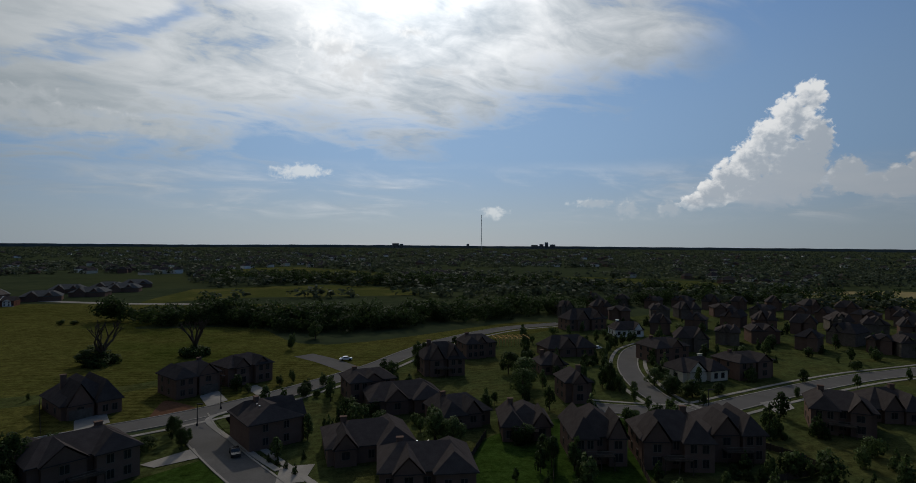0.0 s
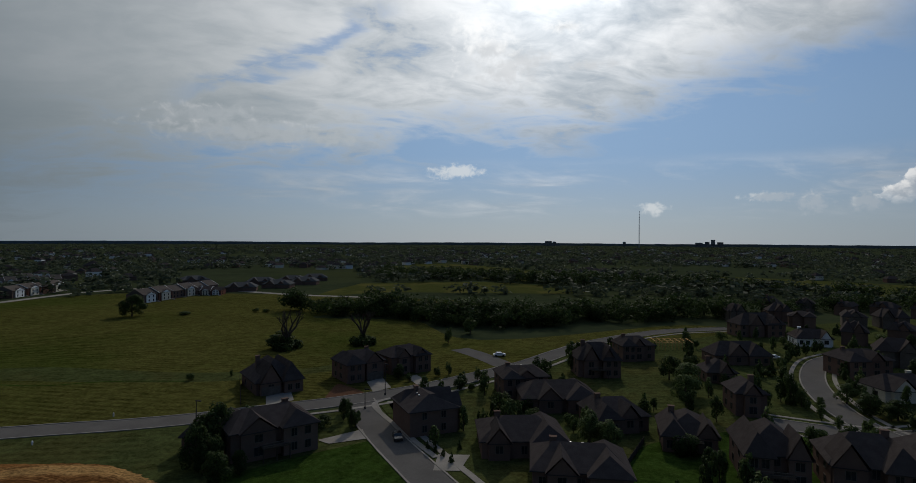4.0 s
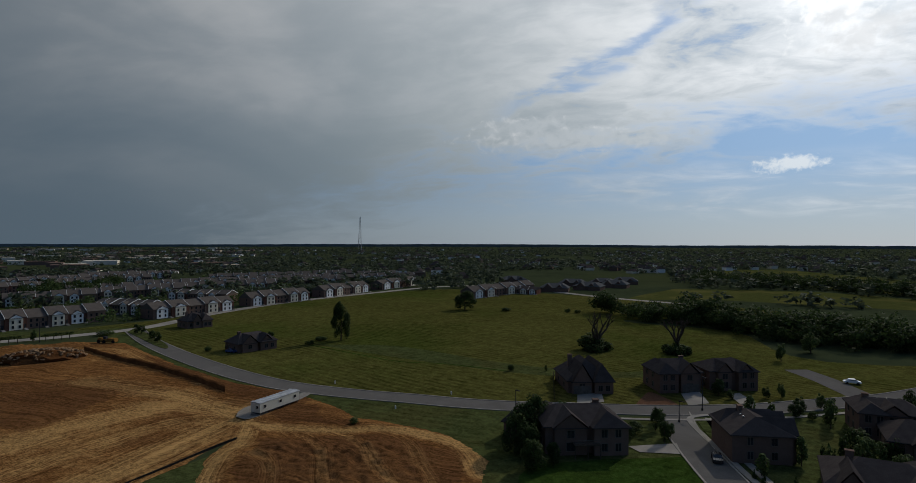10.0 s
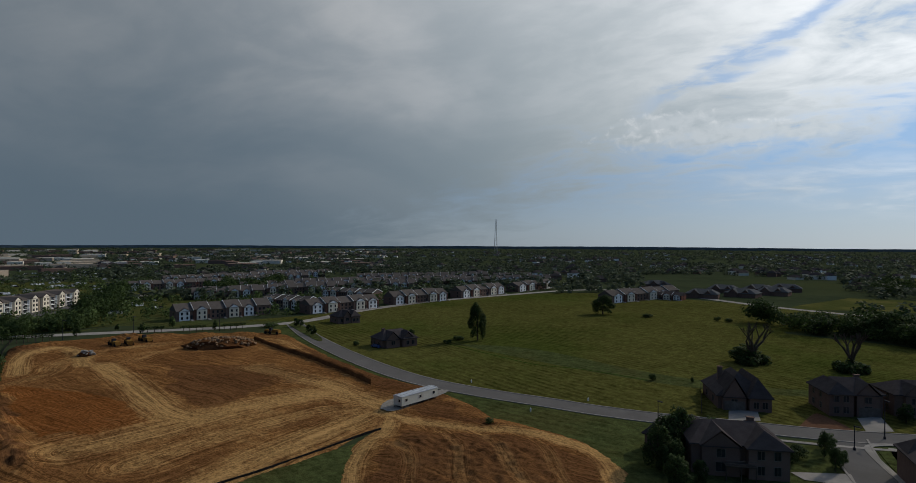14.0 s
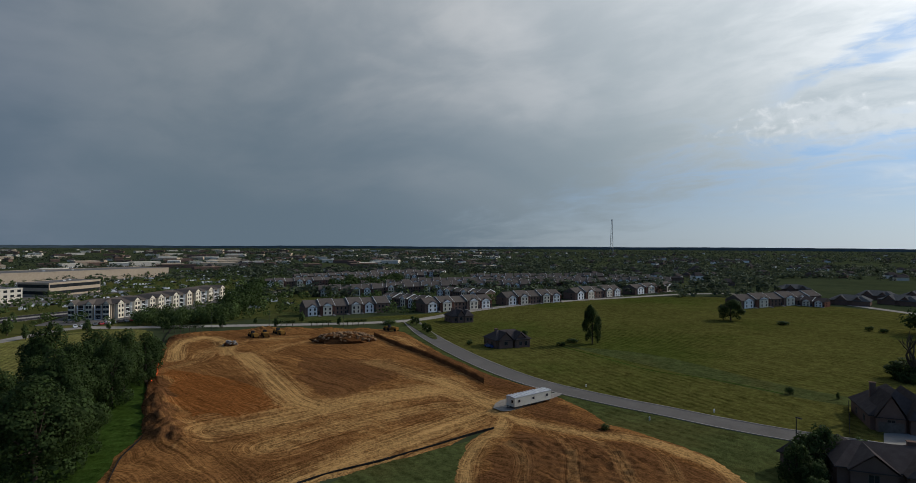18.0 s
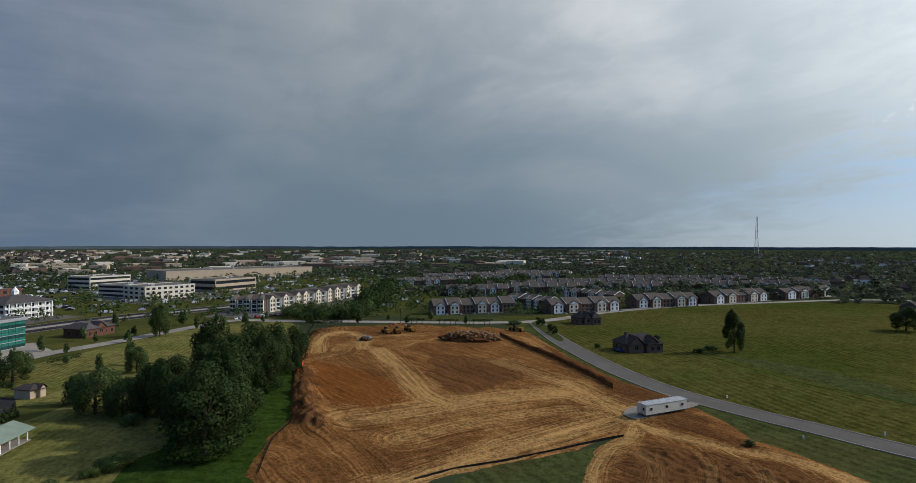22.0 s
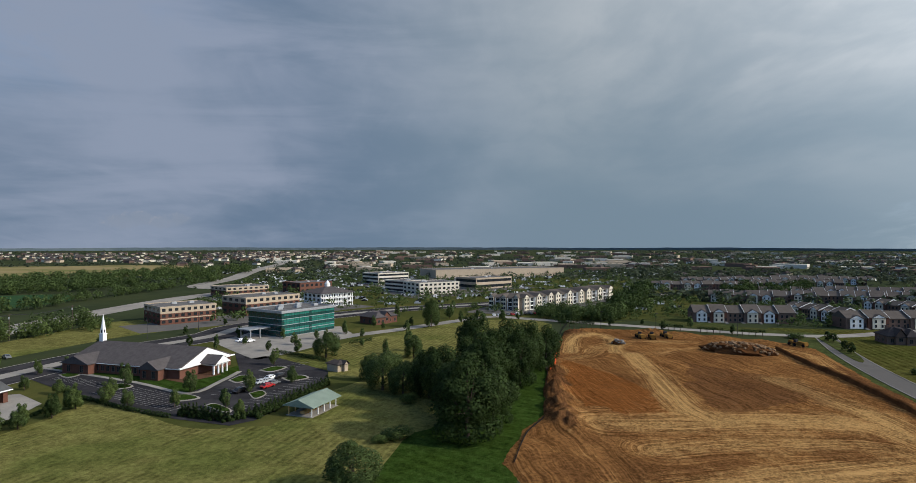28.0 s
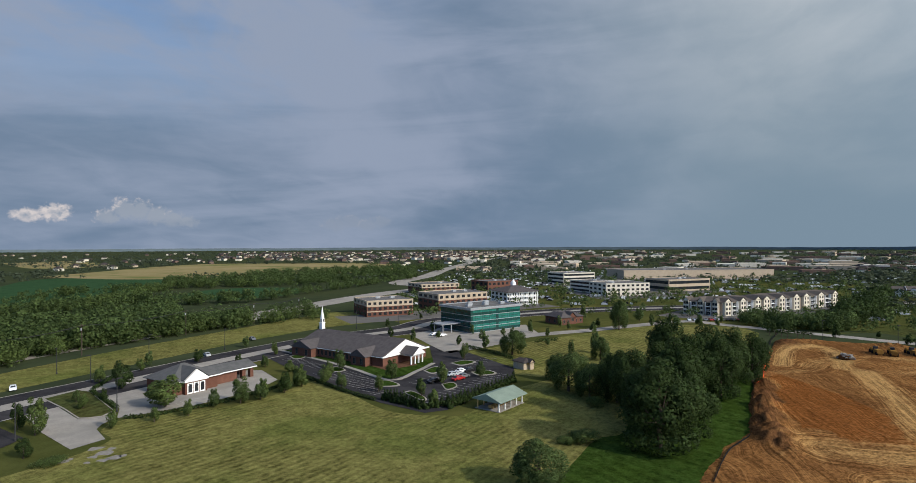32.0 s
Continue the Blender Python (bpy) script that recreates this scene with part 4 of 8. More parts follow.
# wheel lines: points, half width, how pale
TRACKS = [([(-92.0, -8.0), (-101.9, 4.7), (-109.0, 15.7), (-117.5, 29.1), (-125.2, 42.2), (-132.5, 54.3), (-137.0, 60.6)], 7.0, 0.75),
          ([(-136.6, -8.7), (-141.9, 6.5), (-148.6, 21.5), (-154.1, 38.4), (-152.4, 49.7), (-137.1, 57.0)], 8.5, 0.70),
          ([(-122.0, 2.0), (-130.0, 16.0), (-136.0, 32.0), (-139.0, 46.0), (-132.0, 55.0)], 7.0, 0.55),
          ([(-197.2, 36.5), (-178.5, 44.5), (-161.8, 51.2), (-140.9, 54.4), (-129.7, 54.7)], 6.0, 0.75),
          ([(-227.7, -7.6), (-197.3, -0.3), (-173.2, 4.6), (-155.7, 8.6), (-145.2, 15.1)], 5.0, 0.85),
          ([(-223.5, -29.9), (-252.1, -32.4), (-265.4, -28.8), (-269.3, -21.0), (-252.0, -16.0), (-228.0, -12.0)], 3.6, 0.95),
          ([(-208.0, -31.0), (-220.0, -22.0), (-236.0, -20.0), (-255.0, -8.0), (-262.0, 16.0)], 6.0, 0.45),
          ([(-129.7, 54.7), (-118.8, 58.9), (-108.9, 66.9), (-102.8, 75.0), (-92.3, 80.0), (-81.3, 80.9), (-70.0, 74.0)], 2.8, 0.95),
          ([(-126.0, 55.0), (-115.7, 48.8), (-110.9, 42.9), (-102.3, 37.0), (-93.4, 33.3), (-80.0, 27.5)], 2.6, 0.85),
          ([(-230.0, 2.0), (-246.0, 14.0), (-262.0, 40.0), (-248.0, 56.0), (-215.0, 58.0)], 5.0, 0.35),
          ([(-118.0, 60.0), (-100.0, 58.0), (-84.0, 50.0), (-66.0, 46.0)], 2.2, 0.35), ([(-112.0, 66.0), (-98.0, 66.0), (-82.0, 60.0), (-64.0, 56.0)], 1.8, 0.40), ([(-104.0, 74.0), (-92.0, 74.0), (-80.0, 68.0), (-68.0, 62.0)], 1.8, 0.40), ([(-108.0, 48.0), (-98.0, 47.0), (-86.0, 41.0), (-66.0, 37.0)], 1.8, 0.35)]
RED = [(-208.0, -30.0), (-184.9, -8.6), (-175.7, -3.1), (-148.3, 6.5), (-147.0, -15.0), (-162.6, -21.7)]
# freshly turned darker clay: by the tree side, below the bank, and the mound
DAMP = [[(-213.6, 13.8), (-199.0, 45.4), (-176.0, 44.0), (-167.7, 32.9), (-152.5, 17.7), (-175.7, 9.0)], [(-235.0, 61.0), (-167.0, 72.4), (-146.8, 75.6), (-108.4, 72.0), (-123.2, 61.6), (-142.6, 60.4), (-180.0, 60.0)], [(-109.0, 46.0), (-113.0, 54.0), (-98.0, 74.0), (-80.0, 78.0), (-60.0, 60.0), (-52.0, 32.0), (-86.0, 32.0)], [(-190.0, -33.0), (-160.0, -29.0), (-138.0, -25.0), (-130.0, -18.0), (-150.0, -19.0), (-175.0, -25.0), (-195.0, -29.0)]]
HEAPS = [(-176.0, -28.6, 4, 1.6), (-164.4, -26.1, 4, 2.4), (-157.0, -25.0, 4, 2.0), (-148.1, -22.9, 5, 2.4), (-140.0, -20.5, 5, 1.8), (-134.1, -18.8, 4, 1.8), (-129.0, -16.0, 4, 1.2), (-190.0, -29.0, 5, 1.2), (-279.1, -29.1, 8, 1.4), (-268.4, -34.9, 8, 1.6), (-256.3, -14.3, 6, 1.2), (-288.0, 0.9, 6, 1.3), (-286.0, 14.0, 6, 1.2), (-279.0, 30.0, 6, 1.0), (-272.0, 45.0, 6, 0.9), (-104.0, 52.0, 9, 1.0), (-92.0, 62.0, 12, 1.3), (-78.0, 52.0, 14, 1.2)]
BANK = smooth([(-253.1, 46.8), (-225.7, 51.4), (-206.4, 56.0), (-187.9, 59.0), (-170.4, 61.2), (-158.0, 62.5)], 5)


def line_distance(x, y, line):
    best = np.full(len(x), 1e9)
    for (x0, y0), (x1, y1) in zip(line[:-1], line[1:]):
        dx_, dy_ = x1 - x0, y1 - y0
        k = np.clip(((x - x0) * dx_ + (y - y0) * dy_) / (dx_ * dx_ + dy_ * dy_ + 1e-9), 0, 1)
        best = np.minimum(best, np.hypot(x - x0 - k * dx_, y - y0 - k * dy_))
    return best


def earthworks():
    s = np.array(SITE)
    step = 0.5
    xs, ys = np.arange(s[:, 0].min() - 3, s[:, 0].max() + 3, step), np.arange(s[:, 1].min() - 3, s[:, 1].max() + 3, step)
    nx, ny = len(xs), len(ys)
    x, y = (a.ravel() for a in np.meshgrid(xs, ys))
    rim = line_distance(x, y, list(SITE) + [SITE[0]])
    rim = np.where(inside(x, y, SITE), rim, -rim)
    near_site = rim > -2.2
    wob, rough = np.zeros(len(x)), np.zeros(len(x))
    idx = np.nonzero(near_site)[0]
    wob[idx] = [noise.noise((x[k] * 0.12, y[k] * 0.12, 0.0)) for k in idx]
    rough[idx] = [noise.noise((x[k] * 0.6, y[k] * 0.6, 5.0)) for k in idx]
    rim = rim + 0.7 * wob + 0.35 * rough
    z = np.where(rim > 0, 0.07 + np.minimum(rim / 2.5, 1) * (0.32 + 0.25 * wob + 0.10 * rough), 0.07 + rim * 0.3)
    best, lane = np.full(len(x), 1e9), np.zeros(len(x))
    wear, damp = np.zeros(len(x)), np.zeros(len(x))
    red = inside(x + 5 * wob + rough, y + 5 * wob + rough, RED) * 0.9
    for poly in DAMP:
        damp = np.maximum(damp, inside(x + 5 * wob + 1.5 * rough, y + 5 * wob + 1.5 * rough, poly) * 0.8)
    for n, (line, w, k) in enumerate(TRACKS):
        d = line_distance(x, y, smooth(line, 6)) + 0.35 * wob
        closer = d / w < best
        best = np.where(closer, d / w, best)
        lane = np.where(closer, d + n * 37.0, lane)
        near = np.exp(-(d / w) ** 2)
        wear = np.maximum(wear, near * k * (0.86 + 0.14 * np.sin(d * math.tau / 2.3)))
        z -= near * 0.10
    along = x * math.cos(radians(-62)) + y * math.sin(radians(-62)) + 1.5 * wob
    lane = np.where(best < 1.25 + 0.5 * wob, lane, along)
    damp = np.clip(damp - wear * 0.6, 0, 1)
    for hx, hy, r, h in HEAPS:
        q = np.exp(-((x - hx) ** 2 + (y - hy) ** 2) / (r * r) * 1.6)
        z += h * q * (1 + 0.5 * rough + 0.4 * wob) * (rim > -0.5)
        if h > 1.5:
            damp = np.maximum(damp, np.clip(q * 1.6 - 0.2, 0, 0.9))
    d = line_distance(x, y, BANK)
    z += 0.3 * np.exp(-(d / 2.4) ** 2) * (1 + 0.3 * rough)
    wear = np.where(d < 4, wear * 0.2, wear)
    tx, ty = -132.4, 66.0
    flat = np.exp(-((x - tx) ** 2 + (y - ty) ** 2) / 140)
    z = np.where(rim > 0, np.maximum(z * (1 - flat) + 0.4 * flat, 0.06), z)
    m = near_site.reshape(ny, nx)
    keep = m[:-1, :-1] & m[1:, :-1] & m[:-1, 1:] & m[1:, 1:]
    j, i = np.nonzero(keep)
    a = j * nx + i
    f = np.stack([a, a + 1, a + nx + 1, a + nx], 1)
    used = np.unique(f)
    re = np.zeros(nx * ny, int)
    re[used] = np.arange(len(used))
    me = quick_mesh("earthworks", np.stack([x, y, z], 1)[used], re[f], CLAY)
    for nm, val in (("wear", wear), ("red", red), ("lane", lane), ("damp", damp)):
        at = me.attributes.new(nm, "FLOAT", "POINT")
        at.data.foreach_set("value", val[used].astype(np.float32))
    for q in me.polygons:
        q.use_smooth = True
    tagged(new("earthworks", me), "scraped red clay building site with wheel ruts and heaps", "bare earth", kind="structure")


earthworks()


def cut_bank():
    """Steep face of clay below the verge; its shade is put into the dark colour."""
    v, f = [], []
    for i, p in enumerate(BANK):
        d = np.array(p) / np.linalg.norm(p)
        k = 1 + 0.07 * math.sin(i * 1.7) + 0.05 * math.sin(i * 4.1)
        for off, z in ((2.8, 0.5), (1.2, 1.9 * k), (-0.2, 1.7 * k), (-2.2, 0.2)):
            v.append((p[0] + d[0] * off, p[1] + d[1] * off, z))
    for i in range(len(BANK) - 1):
        f += [(4 * i + j, 4 * i + j + 1, 4 * i + j + 5, 4 * i + j + 4) for j in range(3)]
    tagged(new("cut_bank", mesh("cut_bank", v, f, DIRT_DARK)), "cut bank of clay along the site, coloured dark as in shade", "bank", kind="structure")


cut_bank()

# fields beyond the woods
patch("far_field", [(-342.1, 794.1), (-290.9, 919.6), (-81.0, 725.3), (-70.7, 586.6), (-170.5, 622.6)], 0.05, GRASS, "green field between hedgerows")
patch("far_field", [(-348.8, 836.1), (-278.4, 949.5), (-72.1, 745.4), (-80.2, 627.9), (-206.1, 703.2)], 0.052, GRASS, "green field between hedgerows")
patch("far_field", [(-232.4, 496.1), (-127.9, 553.8), (-22.5, 500.6), (-39.2, 454.4), (-166.9, 421.4), (-212.2, 378.0)], 0.054, GRASS, "green field beyond the meadow")
patch("far_field", [(27.4, 730.3), (161.0, 720.0), (277.2, 644.1), (309.2, 547.6), (215.7, 501.2), (129.1, 577.0)], 0.056, GRASS, "green field beyond the woods")
patch("far_field", [(291.6, 507.1), (419.0, 516.9), (318.0, 392.3), (267.4, 400.3)], 0.058, STRAW, "dry brown field beyond the houses")
patch("crop_field", [(-81.5, -496.6), (-231.3, -836.5), (-318.7, -798.6), (-341.8, -715.5), (-284.6, -595.7), (-170.2, -483.0)], 0.06, CROP, "dark green crop field behind the tree belt")
patch("crop_field", [(-214.1, -461.5), (-292.4, -514.0), (-343.6, -471.0), (-305.5, -410.8), (-244.1, -405.1)], 0.062, CROP, "dark green crop field behind the tree belt")
patch("straw_field", [(-260.6, -920.6), (-665.0, -1227.2), (-859.4, -922.0), (-702.1, -640.2), (-497.5, -678.5), (-324.1, -737.8)], 0.064, STRAW, "pale straw-coloured field")
patch("straw_field", [(-425.6, -1760.0), (-594.3, -1770.3), (-490.7, -1302.9), (-354.0, -1250.4)], 0.066, STRAW, "pale straw-coloured field")
patch("straw_field", [(-546.7, -868.8), (-831.3, -1065.5), (-899.3, -866.7), (-710.2, -719.7), (-522.1, -720.2)], 0.068, STRAW, "bare pale construction field")

# ---- houses ----
def house(x, y, width, turn, top, depth=12.0, wall=None, roof=None, eave=None, gables=((0.25, 0.34),), chimney=True, garage=None, windows=True, label="", group="houses of the estate", skylights=0, back=False, low=6.5):
    """A brick house. The origin lies mid of the wall that faces the open view, local y runs away from it.
    gables: (place along the front 0..1, width share). top: ridge height."""
    wall, roof = wall or BROWN_BRICK, roof or ROOF
    top = min(max(top, low), 10.5)
    width, depth = width - 1.8, depth * 0.84
    eave = eave or (5.3 if top > 7.4 else 3.1)
    h = thing("house", x, y, turn, 0, label or "two-storey brown brick house with a dark shingle roof", "house", group)
    w2 = width / 2
    part("wall", Shape().box(-w2, w2, 0, depth, -0.3, eave).mesh("wall", wall), h)
    part("roof", Shape().hip(-w2 - 0.5, w2 + 0.5, -0.5, depth + 0.5, eave + 0.18, top, rng.uniform(0.6, 0.95)).mesh("roof", roof), h)
    part("gutter", Shape().box(-w2 - 0.56, w2 + 0.56, -0.62, -0.5, eave - 0.02, eave + 0.14).mesh("gutter", FRAME), h)
    for k, (c, share) in enumerate(gables):
        gw, gx, gp = width * share, -w2 + width * c, 1.1 + 0.5 * k
        gt = eave + (top - eave) * (0.94 - 0.14 * k)
        front = Shape().box(gx - gw / 2, gx + gw / 2, -gp, 0.3, -0.3, eave)
        front.add([(gx - gw / 2, -gp, eave), (gx + gw / 2, -gp, eave), (gx, -gp, gt - 0.25), (gx - gw / 2, 0.3, eave), (gx + gw / 2, 0.3, eave), (gx, 0.3, gt - 0.25)], [(0, 1, 2), (5, 4, 3), (0, 2, 5, 3), (1, 4, 5, 2)])
        part("gable_wall", front.mesh("gable_wall", wall), h)
        reach = depth * 0.5 * (gt - eave) / (top - eave)
        part("gable_roof", Shape().gable(gx - gw / 2 - 0.4, gx + gw / 2 + 0.4, -gp - 0.4, reach, eave + 0.1, gt + 0.12, "y", ends=False).mesh("gable_roof", roof), h)
        if windows:
            window(h, gx, -gp, eave - 1.9, 1.4, 1.4)
            if eave > 5:
                window(h, gx, -gp, 0.9, 1.7, 1.6)
    if width > 9:
        side = 1 if gables[0][0] < 0.5 else -1
        cw = width * 0.42
        xa, xb = (w2 - cw, w2 + 0.05) if side > 0 else (-w2 - 0.05, -w2 + cw)
        part("wing", Shape().box(xa, xb, -1.7, 0.2, -0.3, eave).mesh("wing", wall), h)
        part("wing_roof", Shape().hip(xa - 0.5, xb + 0.5, -2.2, depth + 0.3, eave + 0.2, eave + (top - eave) * 0.9, 0.8).mesh("wing_roof", roof), h)
        if windows:
            for z in ((0.9, 3.6) if eave > 5 else (0.9,)):
                for q in (0.3, 0.7):
                    window(h, xa + (xb - xa) * q, -1.7, z, 1.1, 1.5)
            for q in (0.42, 0.55):
                part("roof_vent", box_mesh("roof_vent", 0.3, 0.3, 0.45, METAL), h, pose(-w2 + width * q, depth * 0.66, eave + (top - eave) * 0.66))
    if chimney and rng.random() < 0.6:
        cx = w2 * rng.choice((-0.55, 0.5))
        part("chimney", Shape().box(cx - 0.6, cx + 0.6, depth * 0.55, depth * 0.55 + 0.8, eave - 0.5, top + 0.4).box(cx - 0.7, cx + 0.7, depth * 0.55 - 0.1, depth * 0.55 + 0.9, top + 0.4, top + 0.55).mesh("chimney", wall), h)
    if windows:
        taken = [(-w2 + width * c - width * s / 2 - 0.6, -w2 + width * c + width * s / 2 + 0.6) for c, s in gables]
        n = max(2, int(width / 3.2))
        for i in range(n):
            wx = -w2 + (i + 0.5) * width / n
            if any(a < wx < b for a, b in taken):
                continue
            for z in ((0.9, 3.6) if eave > 5 else (0.9,)):
                window(h, wx, 0, z, 1.1, 1.5)
        for sx, tr in ((-w2, -90), (w2, 90)):
            for z in ((0.9, 3.6) if eave > 5 else (0.9,)):
                for q in (0.3, 0.7):
                    window(h, sx, depth * q, z, 1.0, 1.4, tr)
    if garage is not None:
        gx = -w2 + width * garage
        part("garage_door", Shape().box(gx - 2.4, gx + 2.4, -0.06, 0, 0, 2.3).box(gx - 2.4, gx + 2.4, -0.08, 0, 0.72, 0.76).box(gx - 2.4, gx + 2.4, -0.08, 0, 1.48, 1.52).mesh("garage_door", TRIM), h, pose(0, -1.15 if any(abs(c - garage) < 0.2 for c, s in gables) else 0, 0))
    if back:
        deck = part("deck", Shape().box(-3.0, 2.2, -3.2, 0, 2.5, 2.7).mesh("deck", BARK), h)
        for px_ in (-2.9, -0.4, 2.1):
            part("post", box_mesh("post", 0.18, 0.18, 2.5, BARK), deck, pose(px_, -3.0, 0))
        part("rail", Shape().box(-3.0, 2.2, -3.2, -3.12, 3.55, 3.65).box(-3.0, 2.2, -3.2, -3.12, 3.1, 3.16).mesh("rail", TRIM), deck)
    for i in range(skylights):
        t = 0.45
        part("skylight", box_mesh("skylight", 0.7, 1.0, 0.12, WHITE), h, pose(width * 0.18 + i * 1.3, depth * 0.26, eave + (top - eave) * 0.5, math.degrees(math.atan2(top - eave, depth / 2))))
    return h


house(-87.9, 135.9, 14.0, 50, 8.6, 18, eave=3.3, gables=((0.3, 0.45),), garage=0.3, label="brown brick single-storey house with two garage doors and a white drive")
house(-71.3, 155.4, 14.5, 50, 8.4, 12, gables=((0.7, 0.4),), garage=0.72, label="brown brick two-storey house with a pale driveway")
house(-61.8, 168.3, 15.0, 50, 8.1, 12, gables=((0.3, 0.3), (0.75, 0.28)), label="brown brick two-storey house under a dark hipped roof")
house(-63.4, 96.5, 18.0, 50, 8.4, 13, gables=((0.3, 0.4),), eave=5.4, back=True, label="large dark brick house with a tall shingle roof beside dense trees")
house(-36.6, 124.1, 14.0, 129, 8.1, 13, gables=((0.25, 0.32), (0.75, 0.3)), label="brown brick corner house with steep cross gables")
house(-22.5, 150.8, 14.4, 24.3, 7.6, 12, gables=((0.5, 0.4),), back=True)
house(-4.2, 179.5, 14.5, 17.5, 10.0, 12, gables=((0.3, 0.35), (0.72, 0.28)), back=True)
house(8.5, 207.9, 13.9, 19.7, 8.1, 11, gables=((0.5, 0.3),))
house(-12.2, 140.1, 20.2, 17.9, 5.1, 15, eave=3.3, gables=((0.35, 0.3),), label="low brown brick house with a broad dark hipped roof")
house(2.2, 129.1, 13.9, 23.6, 5.5, 13, eave=3.3, gables=((0.6, 0.35),), label="low brick house under a dark hipped roof")
house(-16.3, 108.3, 18.3, 17.5, 4.2, 15, eave=3.3, gables=((0.2, 0.25),), skylights=3, label="low dark brick house with three bright skylights in the roof")
house(-4.9, 95.9, 17.9, 8.1, 4.5, 14, eave=3.4, gables=((0.3, 0.3),), label="low dark brick house with a broad roof and vents")
house(15.0, 121.4, 12.3, 1.1, 6.6, 13, gables=((0.8, 0.36),), back=True, label="tall brown brick house with a broad dark roof")
house(27.2, 107.9, 12.1, 1.0, 9.6, 14, gables=((0.82, 0.34),), back=True, label="tall dark brick house with a white deck and lit window")
house(41.2, 106.1, 14.5, -3.4, 9.5, 13, gables=((0.2, 0.38),), back=True, label="tall dark brick house with a covered porch")
house(54.2, 110.4, 12.1, 1.0, 9.2, 13, gables=((0.3, 0.5),), back=True, label="tall dark brick house with a steep hipped roof")
house(86.0, 126.0, 14.3, -26.0, 8.5, 14, gables=((0.75, 0.3),), back=True, label="brown brick house with a raised rear deck")
house(104.6, 134.5, 14.5, -4.0, 7.1, 14, gables=((0.4, 0.34),))
house(42.7, 211.7, 20.7, 17.2, 7.3, 12, gables=((0.4, 0.35),))
house(31.2, 181.7, 10.4, 10.5, 6.0, 11, gables=((0.6, 0.4),))
house(32.2, 149.8, 9.0, 8.3, 8.2, 11, gables=((0.5, 0.5),))
house(78.1, 257.4, 15.4, 2.3, 6.1, 11, WHITE, gables=((0.8, 0.28),), label="new white-wrapped house under construction")
house(63.3, 275.9, 22.0, 22.1, 10.2, 12, gables=((0.35, 0.3), (0.75, 0.3)))
house(76.2, 174.9, 17.3, 19.1, 6.0, 12, CREAM, gables=((0.3, 0.4),), label="pale gabled house with steep dark roofs")
house(76.6, 202.4, 17.0, 18.8, 8.2, 12, gables=((0.6, 0.3),))
house(94.0, 178.8, 16.8, 17.7, 7.7, 12, gables=((0.7, 0.35),))
house(-76.6, 94.5, 11.4, 8.7, 5.2, 13, gables=((0.5, 0.3),))
# rows of the estate further back
for line in ([(92.2, 222.0), (113.6, 238.1), (131.5, 241.5), (139.4, 226.0), (162.8, 239.9), (164.8, 220.9), (173.0, 213.3)], [(94.9, 264.8), (116.1, 276.3), (139.3, 288.8), (151.2, 277.8), (163.7, 267.6), (187.1, 275.7), (195.4, 263.9), (207.0, 256.3)], [(63.0, 326.2), (84.8, 332.6), (89.4, 312.6), (114.2, 318.7), (132.0, 322.1), (154.9, 328.3), (173.1, 324.1), (189.2, 317.5), (199.9, 308.7), (216.5, 300.7), (232.1, 293.0)], [(89.0, 371.8), (110.6, 379.9), (127.0, 370.7), (146.6, 371.8), (163.4, 366.2), (182.8, 367.3), (202.7, 362.1), (216.3, 345.0), (230.6, 334.8), (247.2, 320.4)]):
    for hx, hy in line:
        a = math.degrees(math.atan2(hy, hx)) - 90 + rng.uniform(-25, 25)
        house(hx, hy, rng.uniform(10, 14), a, rng.uniform(7.4, 9.8), rng.uniform(10, 14), rng.choice((BROWN_BRICK, BROWN_BRICK, BROWN_BRICK, TRIM)), gables=((rng.uniform(0.2, 0.8), rng.uniform(0.34, 0.5)),) + (((rng.uniform(0.2, 0.4), 0.28),) if rng.random() < 0.5 else ()), windows=False, chimney=rng.random() < 0.25)
# two houses by the estate entrance
house(-210.5, 95.4, 16.8, 95.1, 6.6, 12, eave=3.2, gables=((0.28, 0.4), (0.72, 0.34)), label="brown brick house alone at the edge of the meadow")
house(-285.5, 100.3, 13.4, 97.1, 6.9, 12, eave=3.4, gables=((0.4, 0.35),), label="low brown house by the estate entrance")

# house being framed in fresh timber
fr = thing("timber_frame_house", 22.8, 232.0, 10, 0, "unfinished house of fresh yellow timber studs", "house frame")
for i in range(12):
    for yy in (0, 9):
        part("stud", box_mesh("stud", 0.16, 0.16, 2.8, WOOD), fr, pose(-7 + i * 1.25, yy, 0))
for yy in (0, 4.5, 9):
    part("plate", Shape().box(-7.2, 7.2, yy - 0.2, yy, 2.8, 3.0).mesh("plate", WOOD), fr)
for i in range(7):
    part("joist", Shape().box(-7 + i * 2.3, -6.8 + i * 2.3, 0, 9, 3.0, 3.25).mesh("joist", WOOD), fr)


